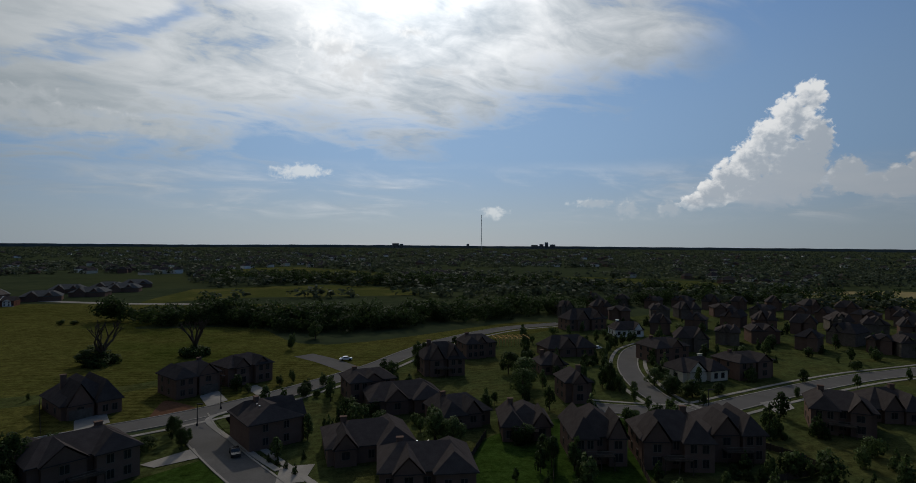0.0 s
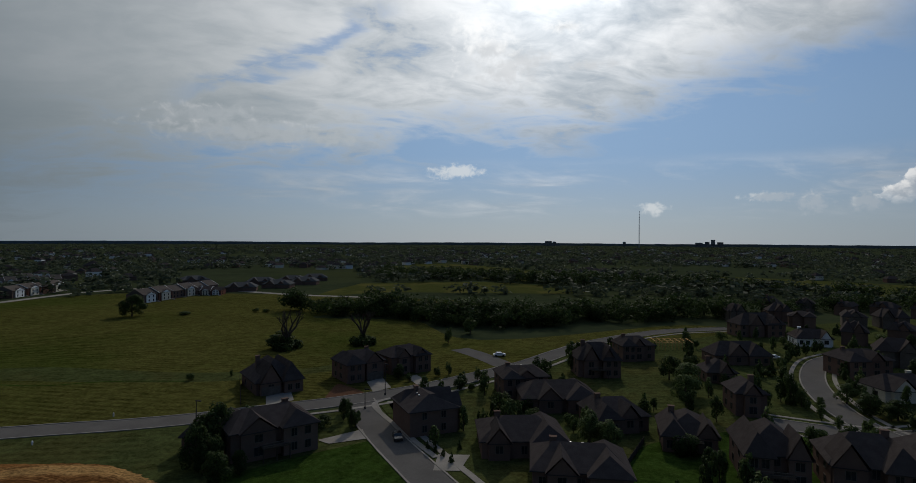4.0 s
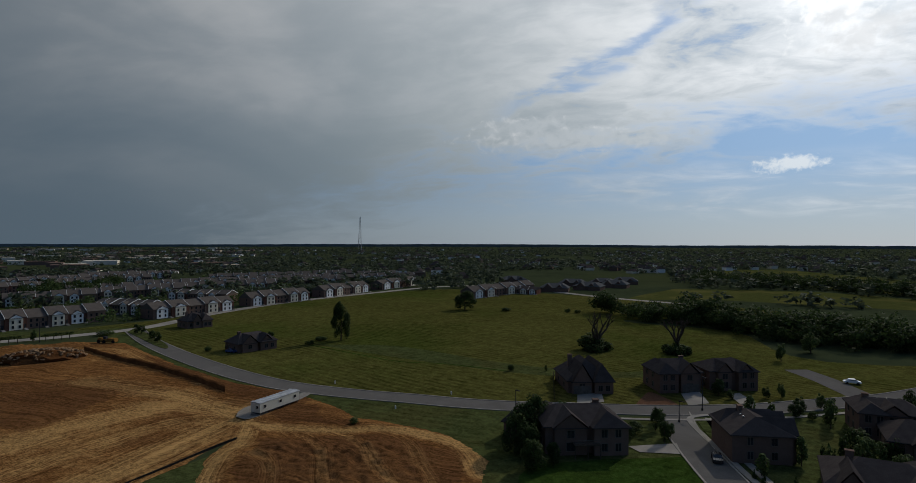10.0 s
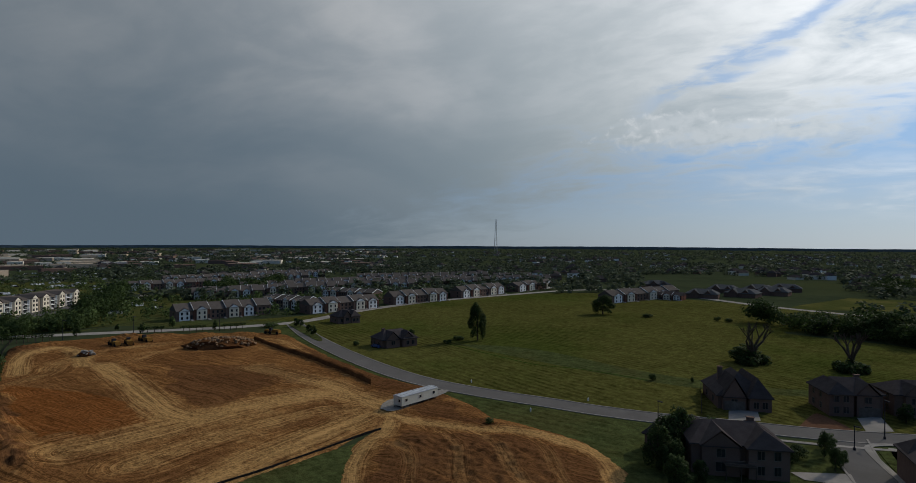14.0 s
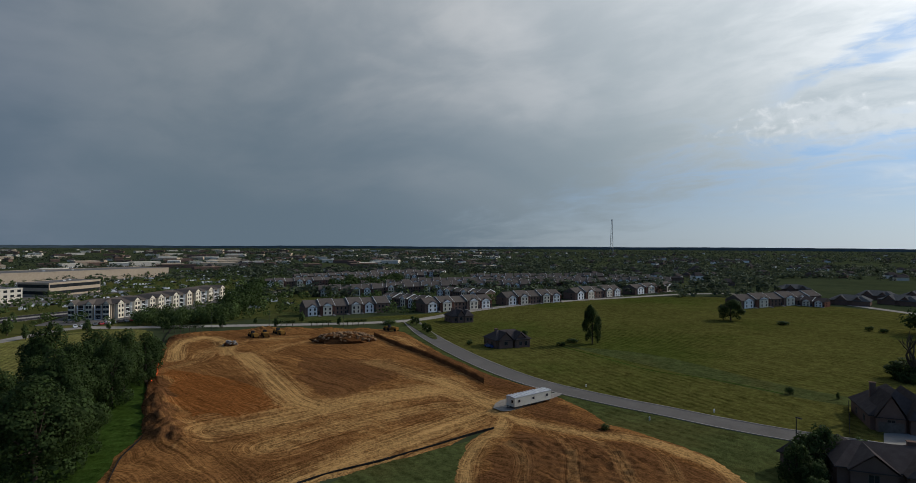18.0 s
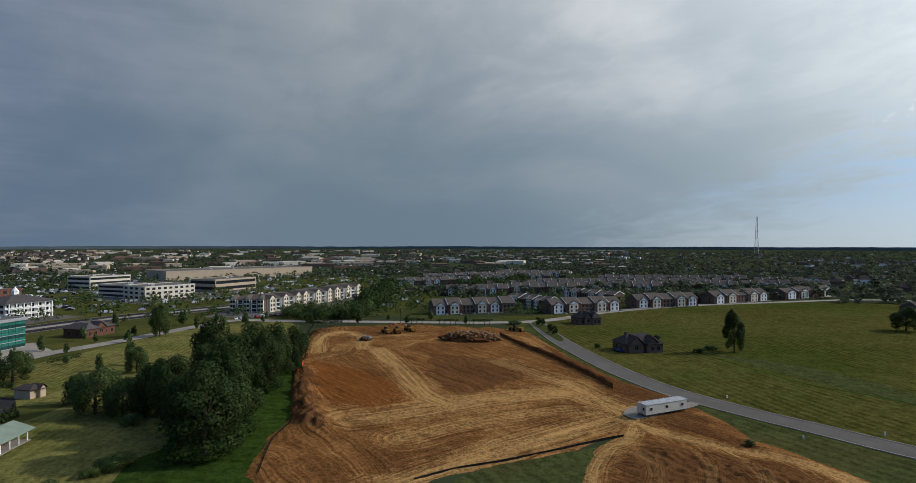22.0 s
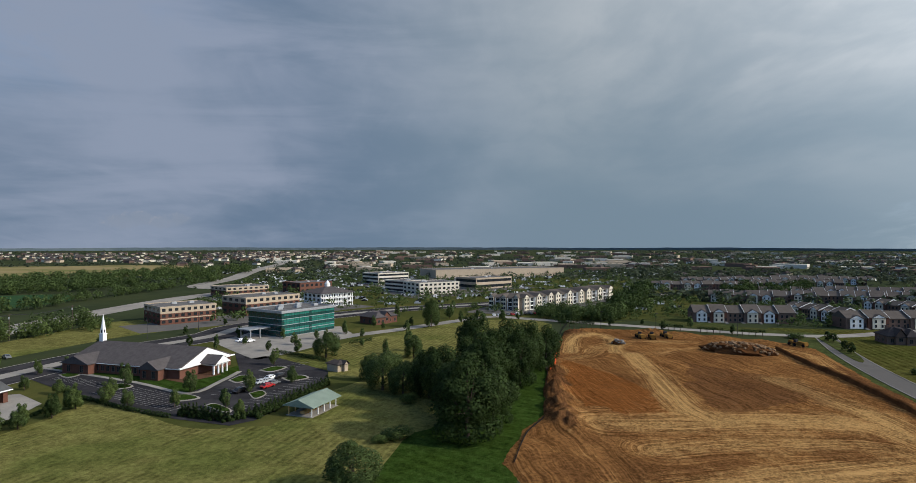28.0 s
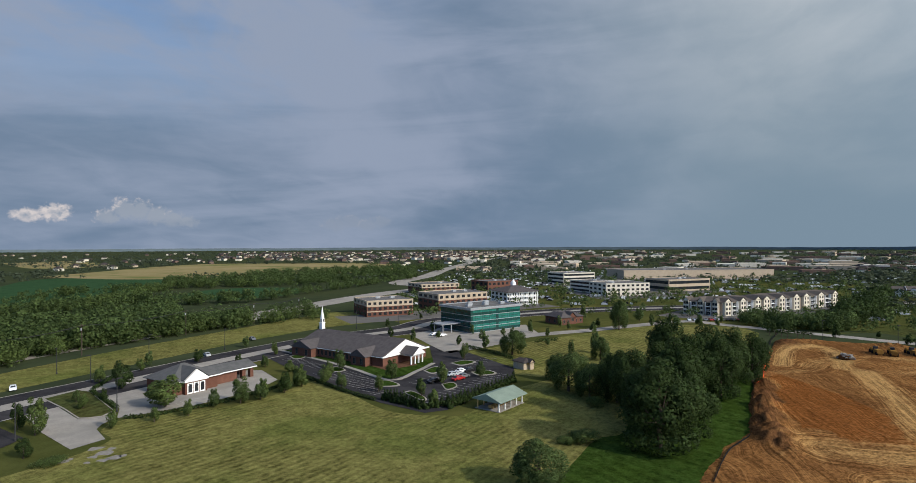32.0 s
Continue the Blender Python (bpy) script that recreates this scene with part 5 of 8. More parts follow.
# ---- terraces of town houses ----
def terrace(x, y, width, turn, top, depth=12.0, units=6, label="", roof=None):
    """Two-storey town houses: brick blocks, white gabled bays with stoops, roofs stepping up and down between white rakes."""
    top, eave = min(max(top - 2.2, 7.9), 9.0), 5.2
    depth = min(depth, 12.0)
    t = thing("terrace", x, y, turn, 0, label or "terrace of brick and white town houses with grey roofs", "town houses", "terraces of town houses")
    u = width / units
    for i in range(units):
        x0, up = -width / 2 + i * u, 0.55 * (i % 2)
        b = 0.8 if i % 2 else 0.0
        cx = x0 + u * 0.5
        part("wall", Shape().box(x0, x0 + u, -b, depth, -0.3, eave + up).mesh("wall", BRICK if i % 3 == 1 else BROWN_BRICK), t)
        part("roof", Shape().gable(x0 - 0.02, x0 + u + 0.02, -b - 0.4, depth + 0.4, eave + 0.15 + up, top + up, "x").mesh("roof", roof or ROOF_LIGHT), t)
        if up:
            ym = (depth - b) / 2
            rake = Shape()
            for xe in (x0 - 0.14, x0 + u + 0.02):
                for ya, yb in ((-b - 0.45, ym), (depth + 0.45, ym)):
                    za, zb = eave + up + 0.1, top + up
                    rake.add([(xe, ya, za - 0.35), (xe + 0.12, ya, za - 0.35), (xe + 0.12, yb, zb - 0.3), (xe, yb, zb - 0.3), (xe, ya, za + 0.1), (xe + 0.12, ya, za + 0.1), (xe + 0.12, yb, zb + 0.1), (xe, yb, zb + 0.1)], [(3, 2, 1, 0), (4, 5, 6, 7), (0, 1, 5, 4), (1, 2, 6, 5), (2, 3, 7, 6), (3, 0, 4, 7)])
            part("rake", rake.mesh("rake", WHITE), t)
        if i % 3 == 2:
            for z in (0.9, 3.2):
                for q in (-0.28, 0.0, 0.28):
                    part("window", box_mesh("window", 0.9, 0.07, 1.4, GLASS), t, pose(cx + q * u, -b, z))
        else:
            hw = u * 0.31
            bay = part("bay", Shape().box(cx - hw, cx + hw, -b - 0.5, -b, 0.2, eave + up - 0.1).mesh("bay", WHITE if i % 2 == 0 else CREAM), t)
            part("bay_roof", Shape().gable(cx - hw - 0.3, cx + hw + 0.3, -b - 0.7, depth * 0.3, eave + up, eave + up + 1.7, "y", ends=False).mesh("bay_roof", roof or ROOF_LIGHT), t)
            e, k = eave + up, -b - 0.55
            part("pediment", Shape().add([(cx - hw, k, e - 0.1), (cx + hw, k, e - 0.1), (cx, k, e + 1.5), (cx - hw, k + 0.12, e - 0.1), (cx + hw, k + 0.12, e - 0.1), (cx, k + 0.12, e + 1.5)], [(0, 1, 2), (5, 4, 3), (0, 2, 5, 3), (1, 4, 5, 2), (0, 3, 4, 1)]).mesh("pediment", WHITE), t)
            for z in (0.9, 3.2):
                for q in (-0.5, 0.5):
                    part("window", box_mesh("window", 0.95, 0.07, 1.45, GLASS), bay, pose(cx + q * hw, -b - 0.5, z))
        part("door", box_mesh("door", 0.95, 0.08, 2.1, FRAME), t, pose(cx + u * 0.42, -b, 0.7))
        st = shared(("stoop", round(u, 1)), lambda: Shape().box(-0.7, 0.7, -1.2, 0, 0, 0.7).box(-0.7, 0.7, -2.0, -1.2, 0, 0.45).box(-0.7, 0.7, -2.8, -2.0, 0, 0.22).mesh("stoop", CONCRETE))
        part("stoop", st, t, pose(cx + u * 0.42, -b, 0))
    for sx, tr in ((-width / 2, -90), (width / 2, 90)):
        for z in (0.9, 3.2):
            part("window", box_mesh("window", 0.9, 0.07, 1.4, GLASS), t, pose(sx, depth * 0.35, z, 0, 0, tr))
    return t


terrace(-337.6, 47.3, 51.5, 100.7, 12.3, 15, 6, label="brick and white terrace with stoops beside a green bank")
terrace(-337.3, 116.9, 50.4, 104.7, 10.9, 14, 5)
terrace(-297.1, 339.0, 85.7, 97.9, 13.3, 14, 6)
terrace(-383.6, 248.7, 57.7, 110.0, 13.0, 14, 5)
terrace(-409.9, 321.7, 59.3, 110.7, 10.6, 14, 4)
terrace(-359.6, 180.5, 49.6, 102.9, 12.2, 14, 5)
terrace(-367.9, 85.8, 42.2, 27.0, 10.2, 12, 6)
terrace(-406.7, 141.4, 47.5, 33.4, 10.0, 12, 6)
for a in ([(-453.0, 65.5), (-466.8, 96.9), (-470.5, 128.4), (-479.1, 168.8), (-470.0, 204.5), (-480.3, 244.6), (-478.4, 280.5)], [(-514.9, 106.9), (-524.7, 154.9), (-528.0, 204.5), (-525.4, 247.9), (-522.7, 292.9), (-496.5, 331.0), (-479.6, 366.6)], [(-590.8, 242.9), (-578.3, 294.5), (-565.7, 346.6), (-527.8, 381.1)], [(-564.1, 27.7), (-578.8, 65.8), (-604.5, 106.2), (-633.6, 152.0)], [(-646.7, 54.1), (-667.4, 103.3), (-692.1, 151.0), (-695.9, 189.8)]):
    for hx, hy in a:
        terrace(hx, hy, rng.uniform(42, 55), math.degrees(math.atan2(hy, hx)) - 90 + rng.uniform(4, 14), rng.uniform(10.2, 11.2), 13, 6)
# care home and flats at the meadow's far corner
terrace(-298.3, 352.0, 40.1, 21.9, 12.2, 14, 5, label="long two-storey brick building with grey roofs", roof=ROOF).scale = (0.9, 1, 0.66)
for hx, hy in [(-377.1, 445.6), (-287.5, 389.5), (-309.9, 447.8), (-277.9, 424.0), (-298.0, 480.3), (-274.9, 463.2), (-289.7, 510.6)]:
    house(hx, hy, 26, math.degrees(math.atan2(hy, hx)) - 90 + rng.uniform(-20, 20), 7.0, 20, BROWN_BRICK, ROOF_GREY, eave=3.2, gables=((0.3, 0.3), (0.7, 0.25)), windows=False, chimney=False, label="low brick care home wing with grey hipped roofs", group="care home")


# ---- office blocks ----
def block(x, y, width, turn, top, depth, wall, floors, bays, label, name="office_building", strip=False, band=None, side_bays=4, glass=None, cornice=None, tall=0.5, group="", top_max=30.0):
    top = min(top, top_max)
    b = thing(name, x, y, turn, 0, label, "building", group)
    w2 = width / 2
    part("wall", Shape().box(-w2, w2, 0, depth, -0.3, top).mesh("wall", wall), b)
    part("parapet", Shape().box(-w2 - 0.15, w2 + 0.15, -0.15, 0.25, top - 0.5, top + 0.4).box(-w2 - 0.15, w2 + 0.15, depth - 0.25, depth + 0.15, top - 0.5, top + 0.4).box(-w2 - 0.15, -w2 + 0.25, 0.25, depth - 0.25, top - 0.5, top + 0.4).box(w2 - 0.25, w2 + 0.15, 0.25, depth - 0.25, top - 0.5, top + 0.4).mesh("parapet", cornice or band or wall), b)
    part("roof", Shape().box(-w2 + 0.26, w2 - 0.26, 0.26, depth - 0.26, top - 0.2, top + 0.05).mesh("roof", ROOF_FLAT), b)
    fh = top / floors
    if band is TAN:
        part("upper_wall", Shape().box(-w2 - 0.03, w2 + 0.03, -0.03, depth + 0.03, top - fh, top - 0.5).mesh("upper_wall", TAN), b)
    for k in range(2):
        part("roof_unit", Shape().box(-1.3, 1.3, 0, 2.0, 0, 1.0).box(-1.0, 1.0, 0.4, 1.6, 1.0, 1.2).mesh("roof_unit", METAL), b, pose(rng.uniform(-0.6, 0.6) * w2, depth * rng.uniform(0.3, 0.6), top))
    for f in range(floors):
        z, h = f * fh + fh * 0.28, fh * tall
        if strip:
            part("window_band", Shape().box(-w2 + 0.6, w2 - 0.6, -0.05, 0, z, z + h).mesh("window_band", glass or GLASS), b)
            part("window_band", Shape().box(-w2 - 0.05, -w2, 0.6, depth - 0.6, z, z + h).mesh("window_band", glass or GLASS), b)
            part("window_band", Shape().box(w2, w2 + 0.05, 0.6, depth - 0.6, z, z + h).mesh("window_band", glass or GLASS), b)
        else:
            bw = width / bays
            for i in range(bays):
                part("window", box_mesh("window", bw * 0.55, 0.06, h, glass or GLASS), b, pose(-w2 + (i + 0.5) * bw, 0, z))
            sw = depth / side_bays
            for i in range(side_bays):
                part("window", box_mesh("window", sw * 0.55, 0.06, h, glass or GLASS), b, pose(-w2, (i + 0.5) * sw, z, 0, 0, -90))
                part("window", box_mesh("window", sw * 0.55, 0.06, h, glass or GLASS), b, pose(w2, (i + 0.5) * sw, z, 0, 0, 90))
        if band is not None and f:
            part("band", Shape().box(-w2 - 0.08, w2 + 0.08, -0.08, 0, f * fh - 0.25, f * fh + 0.25).mesh("band", band), b)
    return b


def gallery_top(g_, x, y, width, turn, top, depth):
    """Hipped roof with a cupola, and white columns before the galleries."""
    part("roof", Shape().hip(-width / 2 - 1.6, width / 2 + 1.6, -3.0, depth + 1.2, top + 0.6, top + 4.4, 0.9).mesh("roof", ROOF_TAUPE), g_)
    part("cupola", Shape().box(-1.4, 1.4, depth / 2 - 1.4, depth / 2 + 1.4, top + 3.8, top + 6.2).tube((0, depth / 2, top + 6.2), (0, depth / 2, top + 8.6), 1.9, 0.05, 8).mesh("cupola", WHITE), g_)
    for i in range(7):
        part("column", box_mesh("column", 0.5, 0.5, top + 0.5, WHITE), g_, pose(-width / 2 + 0.6 + i * (width - 1.2) / 6, -2.2, 0))
    for f in (1, 2):
        part("gallery", Shape().box(-width / 2, width / 2, -2.8, -0.1, top * f / 3 - 0.2, top * f / 3 + 0.15).box(-width / 2, width / 2, -2.8, -2.7, top * f / 3 + 0.9, top * f / 3 + 1.05).mesh("gallery", WHITE), g_)


# three-storey brick offices with pale upper floors
block(-242.0, -235.5, 28.9, 154.4, 9.2, 26, BRICK, 3, 9, "three-storey brick office with a tan top floor", band=TAN, cornice=TAN)
block(-294.2, -220.5, 38.0, 161.0, 10.4, 26, BRICK, 3, 9, "three-storey brick office with a tan top floor", band=TAN, cornice=TAN)
block(-382.0, -311.0, 36.1, 155.0, 7.9, 30, BRICK, 3, 8, "three-storey brick office with a tan top floor", band=TAN, cornice=TAN)
gallery_top(block(-340.7, -204.4, 24.2, 154.2, 8.8, 22, WHITE, 3, 6, "grey-roofed office with white columned galleries", name="gallery_building", tall=0.6), -340.7, -204.4, 24.2, 154.2, 8.8, 22)

block(-434.3, -280.5, 34.1, 160.4, 8.8, 26, BRICK, 2, 7, "brick building with white gabled portico")
# pale offices with dark window bands
block(-554.6, -262.0, 39.8, 151.6, 11.8, 30, STONE, 3, 6, "pale three-storey office with dark window bands", strip=True)
block(-471.0, -201.2, 26.0, 153.4, 9.7, 28, STONE, 3, 6, "pale three-storey office with dark window bays", strip=True)
block(-451.3, -170.1, 39.2, 141.2, 10.0, 30, STONE, 3, 9, "pale three-storey office with square dark windows")
block(-531.3, -143.6, 47.6, 149.4, 10.3, 30, TAN, 2, 8, "tan two-storey office with dark window bands", strip=True)
block(-721.4, -183.2, 188.4, 131.8, 10.6, 60, TAN, 1, 20, "long windowless tan store", name="big_store", tall=0.02)
# flats with cream gables
def flats(x, y, width, turn, top, depth, label="cream and grey three-storey flats with gables and balconies"):
    t = thing("apartment_building", x, y, turn, 0, label, "flats", "flats")
    n, eave = 5, 7.9
    u = width / n
    part("wall", Shape().box(-width / 2, width / 2, 0, depth, -0.3, eave).mesh("wall", TAN), t)
    part("roof", Shape().hip(-width / 2 - 0.6, width / 2 + 0.6, -0.6, depth + 0.6, eave + 0.2, eave + 2.6, 0.8).mesh("roof", ROOF_LIGHT), t)
    for i in range(n):
        cx = -width / 2 + (i + 0.5) * u
        if i % 2 == 0:
            bay = part("bay", Shape().box(cx - u * 0.36, cx + u * 0.36, -1.6, 0.2, -0.3, eave + 0.4).add([(cx - u * 0.36, -1.6, eave + 0.4), (cx + u * 0.36, -1.6, eave + 0.4), (cx, -1.6, eave + 2.2), (cx - u * 0.36, 0.2, eave + 0.4), (cx + u * 0.36, 0.2, eave + 0.4), (cx, 0.2, eave + 2.2)], [(0, 1, 2), (5, 4, 3), (0, 2, 5, 3), (1, 4, 5, 2)]).mesh("bay", CREAM), t)
            part("bay_roof", Shape().gable(cx - u * 0.42, cx + u * 0.42, -1.9, depth * 0.4, eave + 0.5, eave + 2.5, "y", ends=False).mesh("bay_roof", ROOF_LIGHT), t)
            for f in range(3):
                for q in (-0.18, 0.18):
                    part("window", box_mesh("window", 1.3, 0.06, 1.5, GLASS), bay, pose(cx + q * u, -1.6, 0.9 + f * 2.6))
        else:
            for f in range(3):
                part("balcony", Shape().box(cx - u * 0.4, cx + u * 0.4, -1.3, 0, f * 2.6 - 0.1, f * 2.6 + 0.12).box(cx - u * 0.4, cx + u * 0.4, -1.3, -1.22, f * 2.6 + 0.9, f * 2.6 + 1.02).box(cx - u * 0.4, cx - u * 0.37, -1.3, 0, f * 2.6, f * 2.6 + 2.7).box(cx + u * 0.37, cx + u * 0.4, -1.3, 0, f * 2.6, f * 2.6 + 2.7).mesh("balcony", WHITE), t)
                part("window", box_mesh("window", u * 0.6, 0.06, 2.0, GLASS), t, pose(cx, 0, 0.2 + f * 2.6))
    for sx, tr in ((-width / 2, -90), (width / 2, 90)):
        for f in range(3):
            for q in (0.25, 0.5, 0.75):
                part("window", box_mesh("window", 1.1, 0.06, 1.4, GLASS), t, pose(sx, depth * q, 0.9 + f * 2.6, 0, 0, tr))


flats(-355.1, -89.5, 21.0, 84.2, 11.6, 20)
flats(-370.6, -70.8, 34.5, 155.5, 11.8, 20)
flats(-404.0, -55.1, 38.1, 155.5, 10.2, 20)
flats(-443.4, -37.7, 45.6, 158.5, 8.7, 20)
# paved lots round the offices
for hx, hy, w, d, tn in [(o.location.x, o.location.y, o.children[0].dimensions.x, o.children[0].dimensions.y, math.degrees(o.matrix_world.to_euler().z)) for o in scene.objects if o.parent is None and o.name.startswith(("office_building", "apartment", "big_store", "gallery"))]:
    lot = tagged(new("car_park", Shape().box(-w / 2 - 16, w / 2 + 16, -22, d + 12, 0.02, 0.07 + 0.0004 * (hx % 40)).mesh("car_park", ASPHALT)), "grey asphalt car park round an office", "car park", kind="structure")
    lot.matrix_world = pose(hx, hy, 0, 0, 0, tn)


# ---- glass office ----
def glass_office():
    cx, cy = -215.9, -157.5          # corner of the two glazed fronts
    rx, ry = -247.6, -149.4
    turn = math.degrees(math.atan2(ry - cy, rx - cx))
    width, depth, top = math.hypot(rx - cx, ry - cy), 24.0, 12.1
    b = thing("glass_office", cx, cy, turn, 0, "four-storey office with teal curtain glazing and a pale roof edge", "building")
    part("core", Shape().box(0.3, width - 0.3, 0.3, depth - 0.3, -0.3, top - 0.6).mesh("core", FRAME), b)
    part("roof_edge", Shape().box(-0.5, width + 0.5, -0.5, 0.3, top - 1.1, top).box(-0.5, width + 0.5, depth - 0.3, depth + 0.5, top - 1.1, top).box(-0.5, 0.3, 0.3, depth - 0.3, top - 1.1, top).box(width - 0.3, width + 0.5, 0.3, depth - 0.3, top - 1.1, top).mesh("roof_edge", METAL), b)
    part("roof", Shape().box(0.3, width - 0.3, 0.3, depth - 0.3, top - 0.6, top - 0.35).mesh("roof", ROOF_FLAT), b)
    rows_, nx, ny = 8, 22, 16
    ph, pw, pd = (top - 1.4) / rows_, width / nx, depth / ny
    for r in range(rows_):
        bright = r in (1, 2, 4, 5, 7)
        for i in range(nx):
            part("pane", box_mesh("pane", pw - 0.14, 0.08, ph - 0.16, TEAL if bright and i % 11 else TEAL_DARK), b, pose((i + 0.5) * pw, 0.28, 0.25 + r * ph))
        # side front all in dark teal: its dark reflection is put into the colour
        for i in range(ny):
            part("pane", box_mesh("pane", pd - 0.14, 0.08, ph - 0.16, TEAL_DARK), b, pose(0.28, (i + 0.5) * pd, 0.25 + r * ph, 0, 0, -90))
    for r in range(0, rows_ + 1, 2):
        part("floor_band", Shape().box(0.05, width - 0.05, 0.12, 0.3, r * ph + 0.1, r * ph + 0.35).box(0.12, 0.3, 0.3, depth, r * ph + 0.1, r * ph + 0.35).mesh("floor_band", METAL), b)
    for k in range(5):
        part("roof_unit", Shape().box(-1.4, 1.4, 0, 2.2, 0, 1.0).box(-1.0, 1.0, 0.4, 1.8, 1.0, 1.2).mesh("roof_unit", METAL), b, pose(6 + k * width / 6, 8 + (k % 2) * 6, top - 0.35))
    cn = part("canopy", Shape().box(-12, -0.5, 7, 15, 4.2, 4.6).mesh("canopy", METAL), b)
    for q in ((-11, 7.6), (-11, 14.4), (-6, 7.6), (-6, 14.4)):
        part("column", box_mesh("column", 0.4, 0.4, 4.2, METAL), cn, pose(q[0], q[1], 0))


glass_office()


# ---- church ----
def church():
    ax, ay = -138.6, -138.6       # near corner below the white gable
    bx, by = -137.2, -183.5       # far end of the long wall
    gx, gy = -162.0, -139.6       # other end of the gable wall
    turn = math.degrees(math.atan2(ay - by, ax - bx))
    length, depth = math.hypot(ax - bx, ay - by), math.hypot(gx - ax, gy - ay)
    eave, top = 3.4, 8.3
    c = thing("church", (ax + bx) / 2, (ay + by) / 2, turn, 0, "long brick church with a grey shingle roof and white gable", "church")
    h = length / 2
    part("wall", Shape().box(-h, h, 0, depth, -0.3, eave).mesh("wall", BRICK), c)
    part("roof", Shape().gable(-h - 0.8, h + 0.3, -0.9, depth + 0.9, eave + 0.2, top, "x").mesh("roof", ROOF_TAUPE), c)
    tri = [(h + 0.02, 0, eave), (h + 0.02, depth, eave), (h + 0.02, depth / 2, top - 0.25), (h + 0.34, 0, eave), (h + 0.34, depth, eave), (h + 0.34, depth / 2, top - 0.25)]
    part("eaves", Shape().box(-h - 0.8, h + 0.3, -1.0, -0.88, eave - 0.1, eave + 0.12).mesh("eaves", WHITE), c)
    part("gable_wall", Shape().add(tri, [(2, 1, 0), (3, 4, 5), (0, 3, 5, 2), (1, 2, 5, 4), (0, 1, 4, 3)]).mesh("gable_wall", WHITE), c, label="white gable wall")
    slope = math.atan2(top - eave, depth / 2 + 0.9)
    part("bargeboard", Shape().box(h + 0.3, h + 1.0, -1.0, depth + 1.0, eave - 0.1, eave + 0.3).mesh("bargeboard", WHITE), c)
    po = part("porch", Shape().box(h + 0.4, h + 6, depth * 0.36, depth * 0.64, 3.0, 3.5).mesh("porch", WHITE), c)
    part("porch_roof", Shape().gable(h + 0.3, h + 6.6, depth * 0.34, depth * 0.66, 3.6, 6.0, "x").mesh("porch_roof", ROOF_TAUPE), po)
    part("porch_gable", Shape().add([(h + 6.62, depth * 0.35, 3.5), (h + 6.62, depth * 0.65, 3.5), (h + 6.62, depth * 0.5, 5.9), (h + 6.7, depth * 0.35, 3.5), (h + 6.7, depth * 0.65, 3.5), (h + 6.7, depth * 0.5, 5.9)], [(2, 1, 0), (3, 4, 5), (0, 3, 5, 2), (1, 2, 5, 4), (0, 1, 4, 3)]).mesh("porch_gable", WHITE), po)
    for q in (0.37, 0.46, 0.54, 0.63):
        part("column", box_mesh("column", 0.45, 0.45, 3.0, WHITE), po, pose(h + 5.6, depth * q, 0))
    for gx_, gw in ((-h * 0.72, 11.0), (h * 0.62, 7.0)):
        part("wing", Shape().box(gx_ - gw / 2, gx_ + gw / 2, -3.4, 0.2, -0.3, eave).mesh("wing", BRICK), c)
        part("wing_roof", Shape().gable(gx_ - gw / 2 - 0.5, gx_ + gw / 2 + 0.5, -4.0, depth * 0.22, eave + 0.15, eave + 2.6, "y").mesh("wing_roof", ROOF_TAUPE), c)
        for q in (-0.25, 0.25):
            window(c, gx_ + q * gw, -3.4, 0.8, 1.2, 2.0)
    for i in range(12):
        wx = -h * 0.68 + i * h * 0.1
        window(c, wx, 0, 1.0, 1.1, 1.6)
    s = part("steeple", Shape().box(-1.2, 1.2, -1.2, 1.2, 0, 3.4).box(-1.4, 1.4, -1.4, 1.4, 3.4, 3.7).box(-0.9, 0.9, -0.9, 0.9, 3.7, 5.6).tube((0, 0, 5.6), (0, 0, 11.2), 1.15, 0.04, 8).mesh("steeple", WHITE), c, pose(-h + 0.6, depth / 2, top - 1.0) @ Matrix.Diagonal((0.66, 0.66, 0.92, 1)), "white steeple with a tapered spire")
    for a in (0, 90, 180, 270):
        part("louvre", box_mesh("louvre", 0.8, 0.05, 1.2, FRAME), s, pose(0.9 * math.sin(radians(a)), -0.9 * math.cos(radians(a)), 4.0, 0, 0, a))


church()


